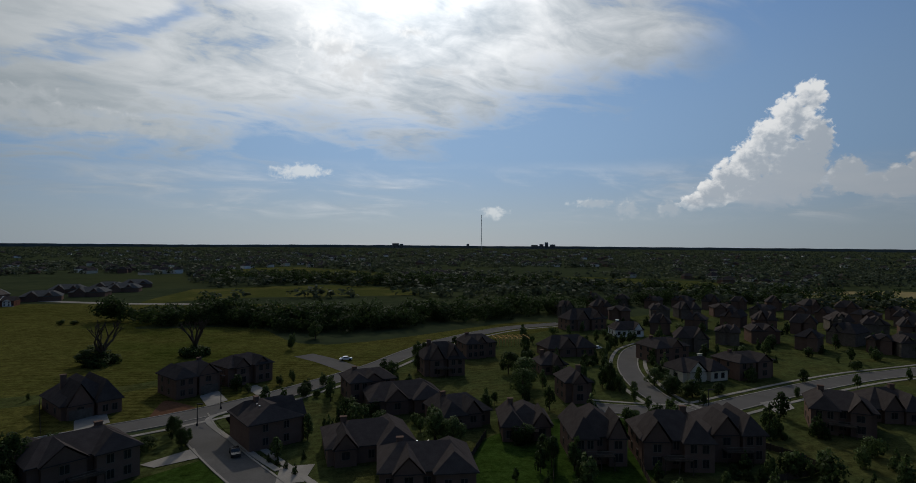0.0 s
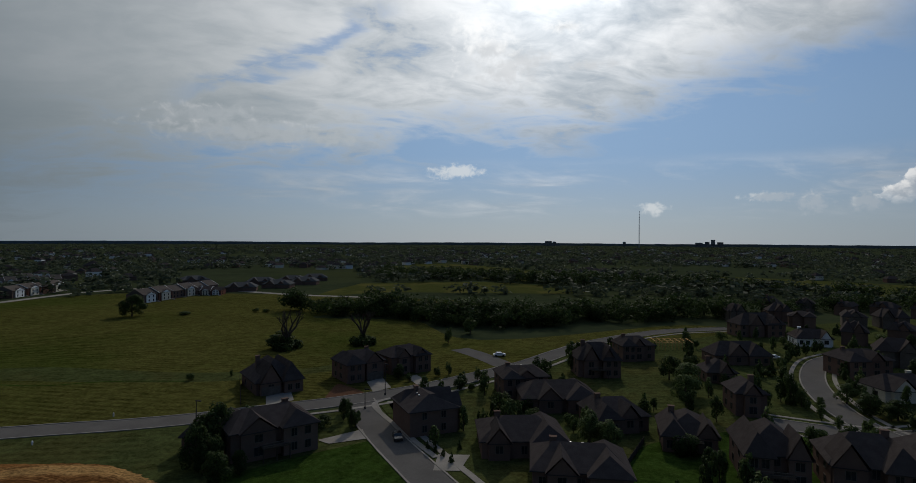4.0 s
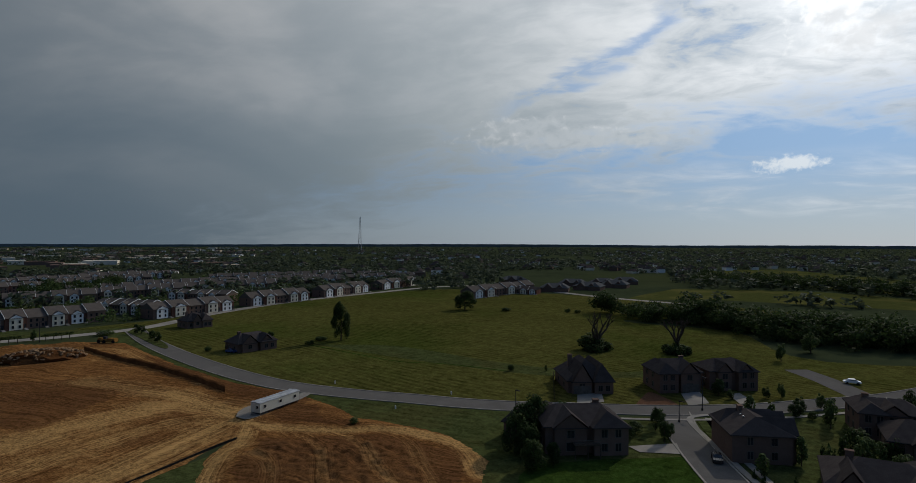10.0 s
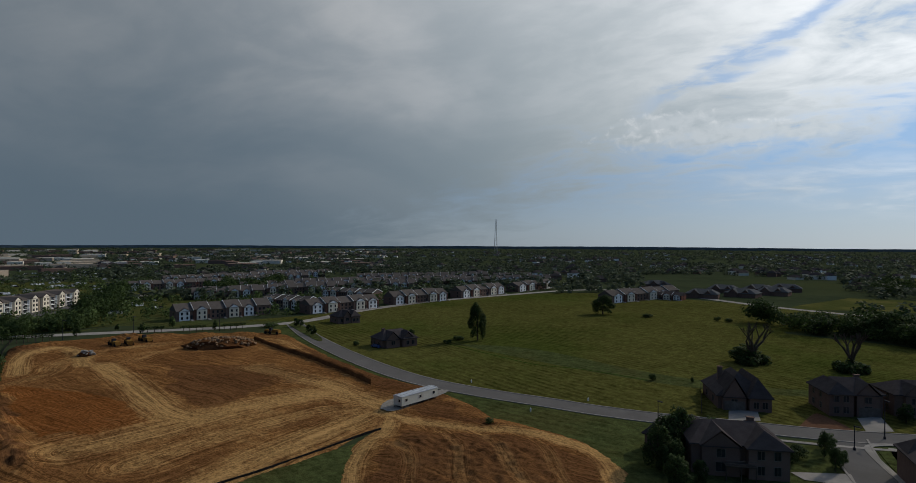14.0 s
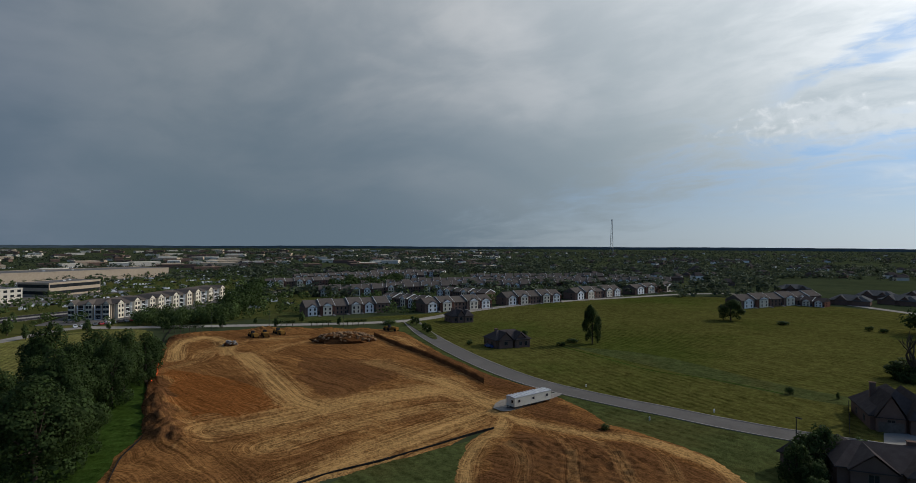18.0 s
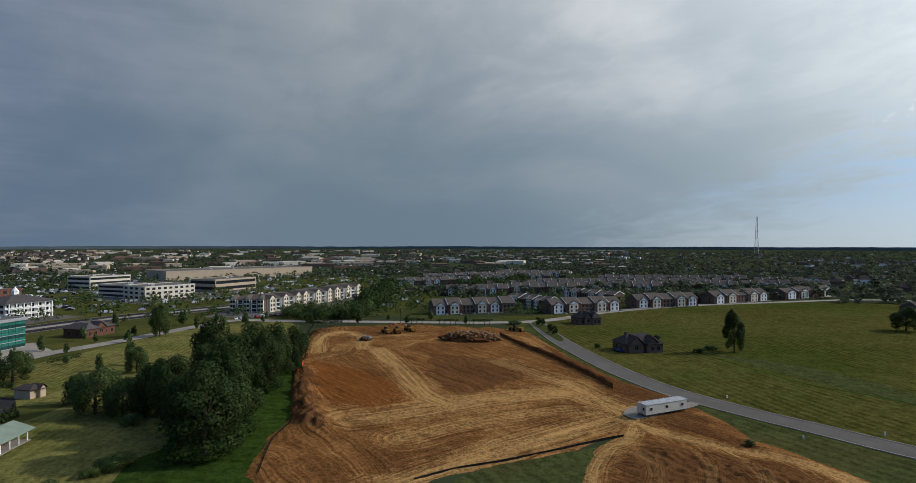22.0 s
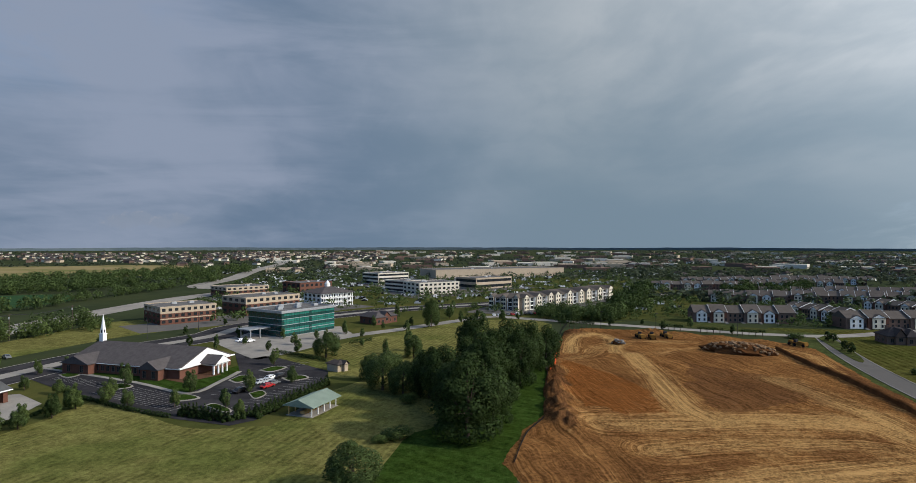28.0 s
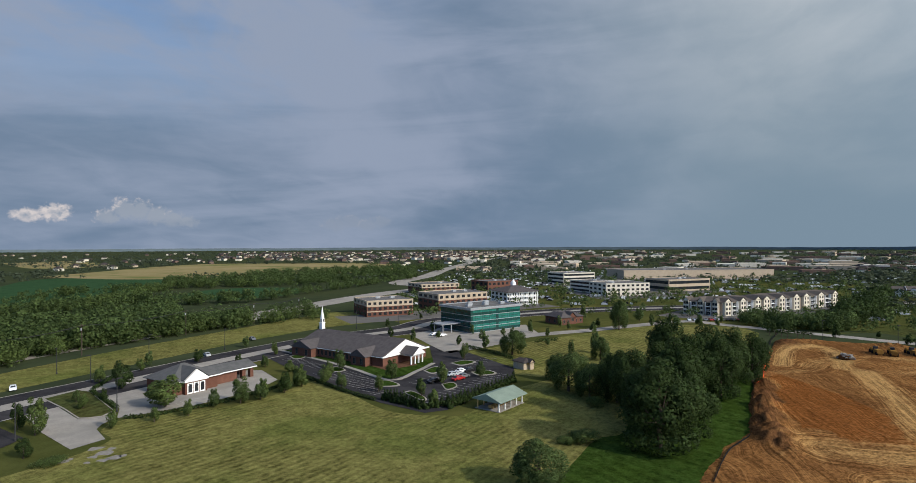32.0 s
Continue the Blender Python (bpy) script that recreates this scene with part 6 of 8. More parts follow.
# ---- brick bank with a white pediment ----
def bank():
    lx, ly = -79.0, -158.6
    rx, ry = -86.4, -159.1
    turn = math.degrees(math.atan2(ry - ly, rx - lx))
    w = math.hypot(rx - lx, ry - ly)
    b = thing("bank_building", lx, ly, turn, 0, "small brick bank with a white pediment and grey roof", "building")
    part("wall", Shape().box(-2.6, w + 4, 0, 13, -0.3, 3.8).mesh("wall", BRICK), b)
    part("roof", Shape().hip(-3.4, w + 4.8, -0.8, 13.8, 4.0, 7.6).mesh("roof", ROOF_GREY), b)
    part("wing", Shape().box(w + 4, w + 12, 2, 9, -0.3, 3.5).mesh("wing", BRICK), b)
    part("wing_roof", Shape().gable(w - 3, w + 18.5, 1, 10, 3.7, 5.4, "x").mesh("wing_roof", ROOF_GREY), b)
    part("eaves", Shape().box(-3.45, w + 4.85, -0.9, -0.78, 3.6, 3.92).box(w + 4.9, w + 18.5, 0.86, 0.98, 3.3, 3.6).mesh("eaves", WHITE), b)
    part("canopy_beam", Shape().box(w + 12, w + 18, 1.6, 9.4, 3.4, 3.9).mesh("canopy_beam", WHITE), b)
    for q in (w + 14.5, w + 17.4):
        part("pier", Shape().box(q - 0.6, q + 0.6, 2, 3.2, -0.1, 3.4).box(q - 0.6, q + 0.6, 7.8, 9, -0.1, 3.4).mesh("pier", BRICK), b)
    part("portico", Shape().box(0.4, w - 0.4, -1.6, 0, -0.1, 3.9).mesh("portico", BRICK), b)
    part("pediment", Shape().gable(0.1, w - 0.1, -2.0, 6, 4.1, 6.9, "y", 0.5).mesh("pediment", WHITE), b, label="white pediment")
    part("pediment_roof", Shape().gable(-0.2, w + 0.2, -1.9, 6.2, 4.25, 7.25, "y", ends=False).mesh("pediment_roof", ROOF_GREY), b)
    for q in (0.25, 0.5, 0.75):
        part("window_surround", Shape().box(w * q - 0.85, w * q + 0.85, -1.65, -1.6, 0.2, 3.2).mesh("window_surround", WHITE), b)
        part("arched_window", Shape().box(w * q - 0.55, w * q + 0.55, -1.72, -1.65, 0.6, 2.6).box(w * q - 0.38, w * q + 0.38, -1.72, -1.65, 2.6, 3.0).mesh("arched_window", GLASS), b)


bank()


# ---- pavilion ----
def pavilion():
    a, d = (-121.8, -85.9), (-118.8, -77.9)
    e = (-132.2, -77.6)
    turn = math.degrees(math.atan2(e[1] - d[1], e[0] - d[0]))
    w, dp = math.hypot(e[0] - d[0], e[1] - d[1]) * 0.8, 7.0
    p = thing("pavilion", d[0], d[1], turn, 0.0, "open picnic pavilion with a pale green metal roof", "pavilion")
    part("slab", Shape().box(-0.5, w + 0.5, -0.3, dp + 0.3, -0.1, 0.16).mesh("slab", CONCRETE), p)
    part("roof", Shape().gable(-0.9, w + 0.9, -1.0, dp + 1.0, 2.6, 4.2, "x", 0.15).mesh("roof", GREEN_METAL), p)
    for i in range(15):
        part("seam", Shape().add([(0, -1.02, 2.62), (0.06, -1.02, 2.62), (0.06, dp / 2, 4.26), (0, dp / 2, 4.26), (0, -1.02, 2.5), (0.06, -1.02, 2.5)], [(0, 1, 2, 3), (4, 5, 1, 0)]).mesh("seam", GREEN_METAL), p, pose(-0.8 + i * (w + 1.6) / 14, 0, 0.02))
    for i in range(5):
        for yy in (0.3, dp - 0.1):
            part("post", box_mesh("post", 0.25, 0.25, 2.6, WOOD if yy > 1 else WHITE), p, pose(i * w / 4, yy, 0.1))
    for i in range(4):
        part("picnic_bench", Shape().box(-0.9, 0.9, -0.4, 0.4, 0.7, 0.78).box(-0.9, 0.9, -0.9, -0.6, 0.4, 0.46).box(-0.9, 0.9, 0.6, 0.9, 0.4, 0.46).box(-0.7, -0.6, -0.8, 0.8, 0, 0.7).box(0.6, 0.7, -0.8, 0.8, 0, 0.7).mesh("picnic_bench", WOOD), p, pose(2 + i * (w - 4) / 3, dp / 2, 0.16))


pavilion()
# small brown-roofed branch with a drive-through
house(-274.4, -134.4, 17.8, 156.0, 5.8, 14, BRICK, ROOF_TAUPE, eave=3.6, gables=((0.5, 0.3),), chimney=False, label="small brick branch office with a brown hipped roof", group="commercial buildings")
house(-165.7, -97.1, 5.9, 163.8, 1.9, 6, TAN, ROOF, eave=2.4, gables=((0.7, 0.4),), chimney=False, windows=False, low=3.6, label="small tan garden shed with a brown roof", group="sheds")


# ---- site trailer ----
def trailer():
    a, b = (-129.7, 59.6), (-134.1, 72.2)
    turn = math.degrees(math.atan2(b[1] - a[1], b[0] - a[0]))
    w = math.hypot(b[0] - a[0], b[1] - a[1])
    t = thing("site_trailer", a[0], a[1], turn, 0.42, "long cream site-office trailer with a pale roof", "trailer")
    part("body", Shape().box(0, w, 0, 3.0, 0.6, 2.9).mesh("body", CREAM_WALL), t)
    part("roof", Shape().gable(-0.1, w + 0.1, -0.1, 3.1, 2.98, 3.16, "x", 0.1).mesh("roof", TRAILER_ROOF), t)
    part("skirt", Shape().box(0.1, w - 0.1, 0.05, 2.95, 0.4, 0.6).mesh("skirt", FRAME), t)
    for q in (0.12, 0.5, 0.88):
        window(t, w * q, 0, 1.55, 0.8, 0.7, 0, STONE)
    window(t, 0, 0.8, 1.55, 0.7, 0.7, -90, STONE)
    for k in range(12):
        part("roof_seam", box_mesh("roof_seam", 0.06, 3.0, 0.05, TRAILER_ROOF), t, pose(0.5 + k * (w - 1) / 11, 3.0, 3.12))
    part("tow_bar", Shape().tube((-1.3, 1.5, 0.5), (0, 0.6, 0.5), 0.06, 0.06, 5).tube((-1.3, 1.5, 0.5), (0, 2.4, 0.5), 0.06, 0.06, 5).mesh("tow_bar", FRAME), t)
    part("door", box_mesh("door", 0.9, 0.05, 2.0, STONE), t, pose(0, 2.0, 0.9, 0, 0, -90))
    for q in (w * 0.5, w * 0.57):
        part("wheel", Shape().tube((q, 0.1, 0.4), (q, 0.45, 0.4), 0.4, 0.4, 12).tube((q, 2.55, 0.4), (q, 2.9, 0.4), 0.4, 0.4, 12).mesh("wheel", RUBBER), t)
    for q in (0.4, w * 0.25, w * 0.75, w - 0.4):
        part("jack", box_mesh("jack", 0.3, 0.3, 0.6, ROCK), t, pose(q, 0.5, 0))


CREAM_WALL = material("cream_metal", (0.46, 0.44, 0.36), (0.54, 0.52, 0.43), 0.5, 0.6)
TRAILER_ROOF = material("coated_roof", (0.30, 0.31, 0.32), (0.44, 0.45, 0.46), 0.8, 0.6)
trailer()

# ---- trees near and far ----
# lone trees of the meadow
tree(*(-249.1, 246.2, 12.5, 16.0), "full", "fine", LEAF_DARK, label="lone dark round tree in the mown meadow")
tree(*(-207.9, 131.4, 17.5, 9.5), "full", "fine", LEAF_DARK, label="tall ragged ivy-clad tree in the meadow")
for r in ((-212.8, 124.7, 2.7, 5.4), (-207.8, 116.5, 2.4, 3.8), (-227.4, 259.9, 2.5, 7.1), (-120.7, 140.4, 3.2, 2.3), (-112.5, 148.3, 2.5, 1.1), (-232.1, 111.8, 4.5, 3.5), (-197.5, 281.2, 3.5, 3.5), (-191.7, 283.1, 3.1, 4.2)):
    tree(*r, "shrub", "mid", LEAF_DARK, "shrub", "dark round shrub in the meadow")
for r in ((-110.2, 73.0, 2.0, 2.4), (-221.6, 81.6, 2.8, 3.1), (-219.1, 88.7, 4.5, 4.0), (-290.0, 61.6, 3.5, 7.6)):
    tree(*r, "shrub", "mid", LEAF, "shrub", "green shrub beside the road")
# dying trees: bare forked limbs over an ivy skirt
def snag(x, y, h, w, lean):
    r = random.Random(int(abs(x) * 10))
    ob = thing("dead_tree", x, y, r.random() * 360, 0, "dying tree with bare forked limbs above a leafy skirt", "tree")
    s = Shape().tube((0, 0, 0), (0.3, 0, h * 0.34), 0.6, 0.45)

    def limb(p, d, length, rad, level):
        """A crooked limb that forks into thinner ones."""
        d = d.normalized()
        for k in range(2):
            q = p + d * length * 0.5
            s.tube(p, q, rad, rad * 0.8, 5)
            p, rad = q, rad * 0.8
            d = (d + Vector((r.uniform(-0.25, 0.25), r.uniform(-0.25, 0.25), r.uniform(-0.05, 0.25)))).normalized()
        if level:
            for k in range(3 if level > 1 else 4):
                limb(p, d + Vector((r.uniform(-0.75, 0.75), r.uniform(-0.75, 0.75), r.uniform(-0.1, 0.5))), length * r.uniform(0.5, 0.75), rad * 0.7, level - 1)

    for k in range(5):
        a = k * math.tau / 5 + r.uniform(-0.4, 0.4)
        limb(Vector((0.3, 0, h * (0.24 + 0.02 * k))), Vector((math.cos(a) * 0.62, math.sin(a) * 0.62, 1.0)), h * 0.36, 0.55, 2)
    part("trunk", s.mesh("trunk", BARK), ob)
    rr = np.random.default_rng(int(abs(y)))
    bl = [(math.cos(a) * w * 0.32, math.sin(a) * w * 0.32, 1.3, w * 0.15) for a in rr.random(11) * math.tau] + [(0, 0, 1.8, w * 0.2), (0.2, 0.3, 3.8, w * 0.1)]
    v, f = leaf_cloud(rr, bl, 1800, 0.8)
    v[:, 2] = np.maximum(v[:, 2], 0)
    part("crown", quick_mesh("crown", v, f, LEAF_DARK), ob)


snag(*(-119.4, 190.5, 15.0, 13.0), 0)
snag(*(-96.5, 207.8, 14.0, 12.0), 0)

# grove by the earthworks
for r in ((-117.9, -38.0, 18.2, 16.0), (-136.0, -50.1, 16.4, 12.0), (-144.5, -41.7, 18.6, 12.4), (-176.3, -53.8, 20.5, 13.3), (-175.7, -43.0, 18.6, 13.0), (-181.8, -37.6, 17.5, 11.4), (-190.5, -33.4, 15.2, 9.9), (-145.1, -57.8, 14.5, 9.7), (-160.3, -42.7, 17.9, 12.8), (-165.9, -37.0, 17.4, 10.5), (-127.9, -44.2, 15.3, 11.2), (-128.7, -35.0, 13.7, 10.3), (-148.5, -47.9, 16.9, 11.3)):
    tree(r[0], r[1], r[2], r[3] * 1.3, "full", "fine", rng.choice((LEAF_DARK, LEAF_DARK, LEAF_DARK)), label="tall broadleaf tree in a dense grove", group="grove")
for r in ((-86.3, -48.3, 8.6, 9.5), (-147.8, -73.3, 12.0, 11.2), (-145.0, -65.6, 10.0, 8.2), (-158.2, -82.3, 8.2, 7.3), (-194.3, -83.7, 9.1, 6.5), (-183.8, -114.6, 10.0, 10.0), (-153.1, -63.7, 11.1, 8.6), (-268.8, -106.0, 15.5, 8.4)):
    tree(r[0], r[1], r[2], r[3] * 1.3, "full", "fine", LEAF, label="leafy broadleaf tree on the mown grass")
for r in ((-111.6, -51.6, 3.8, 6.3), (-108.4, -54.5, 2.5, 3.7), (-138.0, -60.8, 3.9, 4.7), (-39.0, -128.3, 1.8, 5.6)):
    tree(*r, "shrub", "near", LEAF_BRIGHT, "shrub", "bright green spreading shrub")

# young trees of the church and bank car parks
for r in ((-129.1, -187.1, 4.1, 3.0), (-136.7, -183.0, 3.9, 4.7), (-114.4, -171.2, 3.4, 3.0), (-114.4, -157.5, 3.3, 3.3), (-105.6, -139.3, 3.6, 3.9), (-112.0, -137.1, 4.3, 4.7), (-89.7, -136.4, 4.1, 4.0), (-99.6, -138.7, 3.4, 3.4), (-126.8, -147.3, 5.5, 4.2), (-110.7, -127.7, 3.9, 3.6), (-118.8, -142.7, 3.9, 2.9), (-127.8, -123.9, 5.0, 4.3), (-114.6, -116.3, 3.9, 3.0), (-112.7, -94.3, 3.7, 3.1), (-133.2, -108.2, 5.0, 4.0), (-147.0, -103.5, 4.1, 3.2), (-166.4, -124.3, 4.7, 3.7), (-118.0, -103.0, 4.2, 3.3)):
    tree(r[0], r[1], r[2] * 1.3, r[3] * 1.4, "young", "near", rng.choice((LEAF, LEAF_BRIGHT)), label="young rounded tree on a car park island", group="car park trees")
for r in ((-42.8, -151.0, 6.5, 4.7), (-41.7, -159.0, 4.7, 3.2), (-36.7, -136.3, 3.2, 3.2), (-55.0, -142.7, 3.5, 2.7), (-70.9, -150.4, 6.4, 9.5), (-63.2, -139.6, 2.8, 2.5), (-70.4, -137.6, 3.2, 2.6), (-78.2, -139.7, 3.8, 3.0), (-84.5, -137.6, 5.4, 5.3), (-91.5, -137.9, 4.2, 3.2), (-98.1, -137.3, 4.7, 3.7), (-105.6, -140.7, 4.9, 4.2), (-72.1, -179.8, 6.3, 6.2), (-58.1, -172.9, 2.8, 2.2), (-57.1, -165.3, 3.0, 2.7), (-85.9, -199.8, 3.3, 3.1), (-71.1, -193.0, 4.1, 3.6), (-105.0, -197.8, 3.8, 3.8)):
    tree(r[0], r[1], r[2] * 1.3, r[3] * 1.4, "young", "near", rng.choice((LEAF, LEAF_BRIGHT, LEAF_DARK)), label="young street tree beside the car park", group="car park trees")
for r in ((-214.0, -155.6, 5.2, 3.7), (-207.4, -129.3, 6.9, 3.4), (-237.7, -138.0, 6.1, 3.9), (-198.1, -97.1, 5.6, 4.1), (-209.9, -113.6, 3.4, 3.4), (-206.6, -91.0, 9.3, 5.6), (-294.5, -137.0, 8.3, 5.3), (-301.9, -77.1, 6.4, 5.8), (-259.4, -133.7, 6.0, 4.2), (-304.2, -108.6, 8.3, 7.3), (-181.9, -163.5, 6.5, 3.3), (-196.4, -161.4, 3.7, 3.4)):
    tree(*r, "young", "mid", LEAF, label="young tree beside the office car park", group="car park trees")
# young trees lining the drives and the highway
for line, d, gap in ((DRIVE[:60], 6.5, 16), (DRIVE[:60], -6.5, 19), (HIGHWAY[6:50], -16, 22), (HIGHWAY[14:60], 15, 34)):
    side = offset(line, d)
    acc = 0.0
    for (x0, y0), (x1, y1) in zip(side[:-1], side[1:]):
        acc += math.hypot(x1 - x0, y1 - y0)
        if acc > gap and math.hypot(x0, y0) > 150:
            acc = rng.uniform(-5, 5)
            h = rng.uniform(3.2, 6.0)
            tree(x0, y0, h, h * rng.uniform(0.75, 0.95), "young", "mid", rng.choice((LEAF, LEAF_DARK)), label="young street tree beside the road", group="street trees")
# clipped evergreens in rows
for a, b, n in (((-109.7, -109.1), (-109.4, -95.7), 12), ((-109.7, -94.8), (-119.9, -89.6), 8), ((-114.1, -90.3), (-147.3, -91.4), 20)):
    for i in range(n):
        q = i / (n - 1)
        tree(a[0] + (b[0] - a[0]) * q, a[1] + (b[1] - a[1]) * q, rng.uniform(3.0, 4.0), 2.6, "cone", "mid", LEAF_DARK, "arborvitae", "dark clipped evergreen in a screen row", "evergreen screen")
# garden trees among the houses
for r in ((-122.7, 190.8, 6.9, 11.8), (-62.1, 124.4, 3.6, 3.9), (-55.8, 116.6, 3.6, 3.4), (-49.3, 168.9, 4.0, 2.4), (-38.9, 164.4, 4.1, 2.7), (-52.0, 165.4, 3.1, 2.7), (-41.9, 157.9, 3.9, 3.3), (-41.5, 153.1, 4.0, 3.8), (-62.3, 159.9, 4.6, 4.3), (-58.1, 157.5, 2.8, 2.3), (-82.2, 115.1, 3.0, 3.3), (-13.9, 163.0, 4.2, 3.0), (-12.9, 184.6, 6.9, 3.1), (-61.6, 245.6, 8.1, 7.6), (-64.6, 221.2, 6.4, 4.1), (173.5, 213.3, 7.0, 8.8)):
    tree(r[0], r[1], r[2], r[3] * 1.3, "young", "near", rng.choice((LEAF, LEAF_DARK)), label="garden tree between the houses", group="garden trees")
for r in ((-4.5, 118.2, 7.3, 8.6), (-0.8, 114.9, 6.5, 7.1), (-23.3, 131.2, 4.7, 5.4), (-17.3, 127.2, 4.6, 5.3), (18.0, 154.6, 8.0, 8.0), (20.3, 167.3, 8.6, 10.4), (16.5, 182.1, 7.5, 7.5), (19.3, 126.0, 2.6, 3.9), (14.5, 118.6, 4.3, 4.9), (44.6, 164.6, 7.6, 4.4), (46.3, 161.4, 5.0, 4.0), (50.1, 160.2, 3.6, 3.0), (36.5, 155.0, 5.6, 3.8), (60.2, 158.6, 5.7, 8.2), (64.8, 155.7, 4.8, 8.1), (73.5, 158.9, 3.3, 4.9), (58.7, 168.3, 5.2, 7.0), (52.3, 139.6, 3.2, 2.3), (105.9, 173.1, 4.1, 4.3), (94.1, 156.4, 3.2, 2.3)):
    tree(*r, "broad", "near", rng.choice((LEAF, LEAF_DARK, LEAF)), label="leafy garden tree between the houses", group="garden trees")
for r in ((-76.9, 97.9, 7.7, 4.6), (-79.5, 106.7, 2.7, 3.3), (-62.6, 114.4, 2.6, 4.7), (-60.2, 119.5, 5.0, 3.4), (-55.3, 113.6, 4.7, 3.2), (-61.7, 110.1, 3.2, 3.8), (-65.4, 82.4, 6.0, 6.5), (-70.6, 85.3, 5.1, 4.6), (-64.3, 87.3, 4.2, 4.4)):
    tree(*r, "broad", "near", LEAF_DARK, label="dark bushy tree beside a brick house", group="garden trees")
for r in ((-35.7, 107.6, 1.9, 1.3), (-33.7, 106.5, 2.0, 1.3), (-31.6, 104.9, 1.9, 1.3), (-29.2, 102.3, 2.3, 1.5), (-29.6, 109.5, 2.0, 1.4), (-30.2, 129.0, 2.4, 1.9), (-26.9, 123.2, 3.8, 2.3), (-22.7, 114.5, 3.5, 2.6), (50.3, 102.8, 2.1, 4.3), (52.3, 101.6, 2.1, 3.2)):
    tree(*r, "cone", "mid", LEAF_DARK, "garden_conifer", "small dark conifer in a garden", "garden conifers")

# woods: belts and far cover
R = np.random.default_rng(5)


def belt(name, line, depth, n, hmin, hmax, leaf, label, quads=230, size=0.88):
    p = np.array(smooth(line, 6))
    k = R.random(n) * (len(p) - 1.001)
    i = k.astype(int)
    q = p[i] + (p[i + 1] - p[i]) * (k - i)[:, None]
    away = q / np.linalg.norm(q, axis=1)[:, None]
    d = R.random(n) * depth
    return woods(name, q + away * d[:, None], hmin + (hmax - hmin) * R.random(n), leaf, label, quads, size)


belt("wood_belt", [(-147.1, 274.6), (-116.2, 276.0), (-76.0, 274.4), (-53.9, 275.6), (-23.5, 278.8)], 36, 120, 7, 14, LEAF_DARK, "dense dark wood along the creek")
belt("wood_belt", [(-160.6, 281.1), (-109.8, 277.6), (-70.0, 257.9), (-39.8, 269.5), (-13.0, 292.1), (24.6, 309.4), (60.5, 331.3), (105.6, 369.4), (173.1, 402.1), (218.2, 386.3)], 34, 280, 5, 12, LEAF_DARK, "dense dark wood along the creek")
belt("wood_belt", [(-142.9, 292.3), (-112.9, 285.4), (-72.8, 268.1), (-41.5, 280.7), (-13.3, 298.5), (25.0, 314.2), (61.5, 336.8)], 26, 46, 11, 17, LEAF_DARK, "taller crowns in the wood along the creek")
belt("wood_belt", [(-181.6, 290.5), (-166.4, 291.2)], 14, 9, 11, 15, LEAF_DARK, "clump of tall trees at the end of the wood")
belt("hedgerow", [(-233.5, 542.1), (-151.0, 573.2), (-74.4, 537.7), (-18.2, 507.4)], 60, 120, 9, 15, LEAF_DARK, "dark hedgerow between fields", 130, 1.15)
belt("hedgerow", [(-254.5, 610.2), (-154.4, 567.2), (-59.9, 559.9), (9.1, 536.3)], 60, 120, 9, 15, LEAF_DARK, "dark hedgerow between fields", 130, 1.15)
belt("hedgerow", [(9.4, 550.9), (89.9, 522.6), (178.1, 470.3), (237.8, 406.1), (290.1, 357.8)], 40, 140, 8, 14, LEAF_DARK, "dark hedgerow behind the estate", 130, 1.15)
belt("tree_belt", [(-39.7, -235.1), (-72.5, -255.9), (-102.8, -260.9), (-129.0, -264.1)], 85, 380, 8, 14, LEAF, "thick tree belt between highway and freeway")
belt("tree_belt", [(-124.1, -265.0), (-138.3, -266.0), (-169.7, -266.3)], 24, 70, 7, 12, LEAF, "thick tree belt between highway and freeway")
belt("tree_belt", [(-47.2, -231.3), (-71.0, -250.6), (-101.6, -257.8), (-136.5, -262.5), (-171.5, -263.8), (-210.2, -254.4)], 16, 90, 5, 9, LEAF_BRIGHT, "lighter young trees along the belt")
belt("tree_belt", [(-76.5, -362.1), (-124.8, -403.3), (-158.6, -414.2), (-189.0, -403.6), (-231.8, -370.3), (-319.9, -398.4), (-448.3, -441.5), (-529.3, -471.2)], 22, 190, 6, 12, LEAF, "green hedge of trees beyond the freeway", 130, 1.15)
belt("tree_belt", [(-257.8, -545.0), (-300.2, -527.7), (-361.2, -485.7), (-421.4, -485.8), (-554.2, -503.6)], 120, 260, 8, 13, LEAF, "broad green wood between crop fields", 130, 1.15)
belt("tree_belt", [(-120.9, -492.1), (-175.1, -541.4), (-214.0, -547.4), (-241.4, -536.1)], 14, 46, 6, 11, LEAF, "thin row of trees between crop fields", 130, 1.15)
belt("tree_belt", [(-192.8, -282.5), (-218.0, -276.7)], 10, 12, 7, 11, LEAF, "few trees beside the freeway")
belt("tree_belt", [(-344.2, -546.9), (-440.0, -563.8), (-570.6, -578.2), (-688.3, -555.4)], 160, 240, 9, 14, LEAF, "green wood beyond the freeway", 130, 1.15)
belt("copse", [(-315.7, -57.4), (-312.1, -44.9), (-316.7, -31.2), (-322.2, -20.5), (-339.7, -15.8)], 26, 95, 5, 10, LEAF, "green copse beside the flats", 260, 0.9)
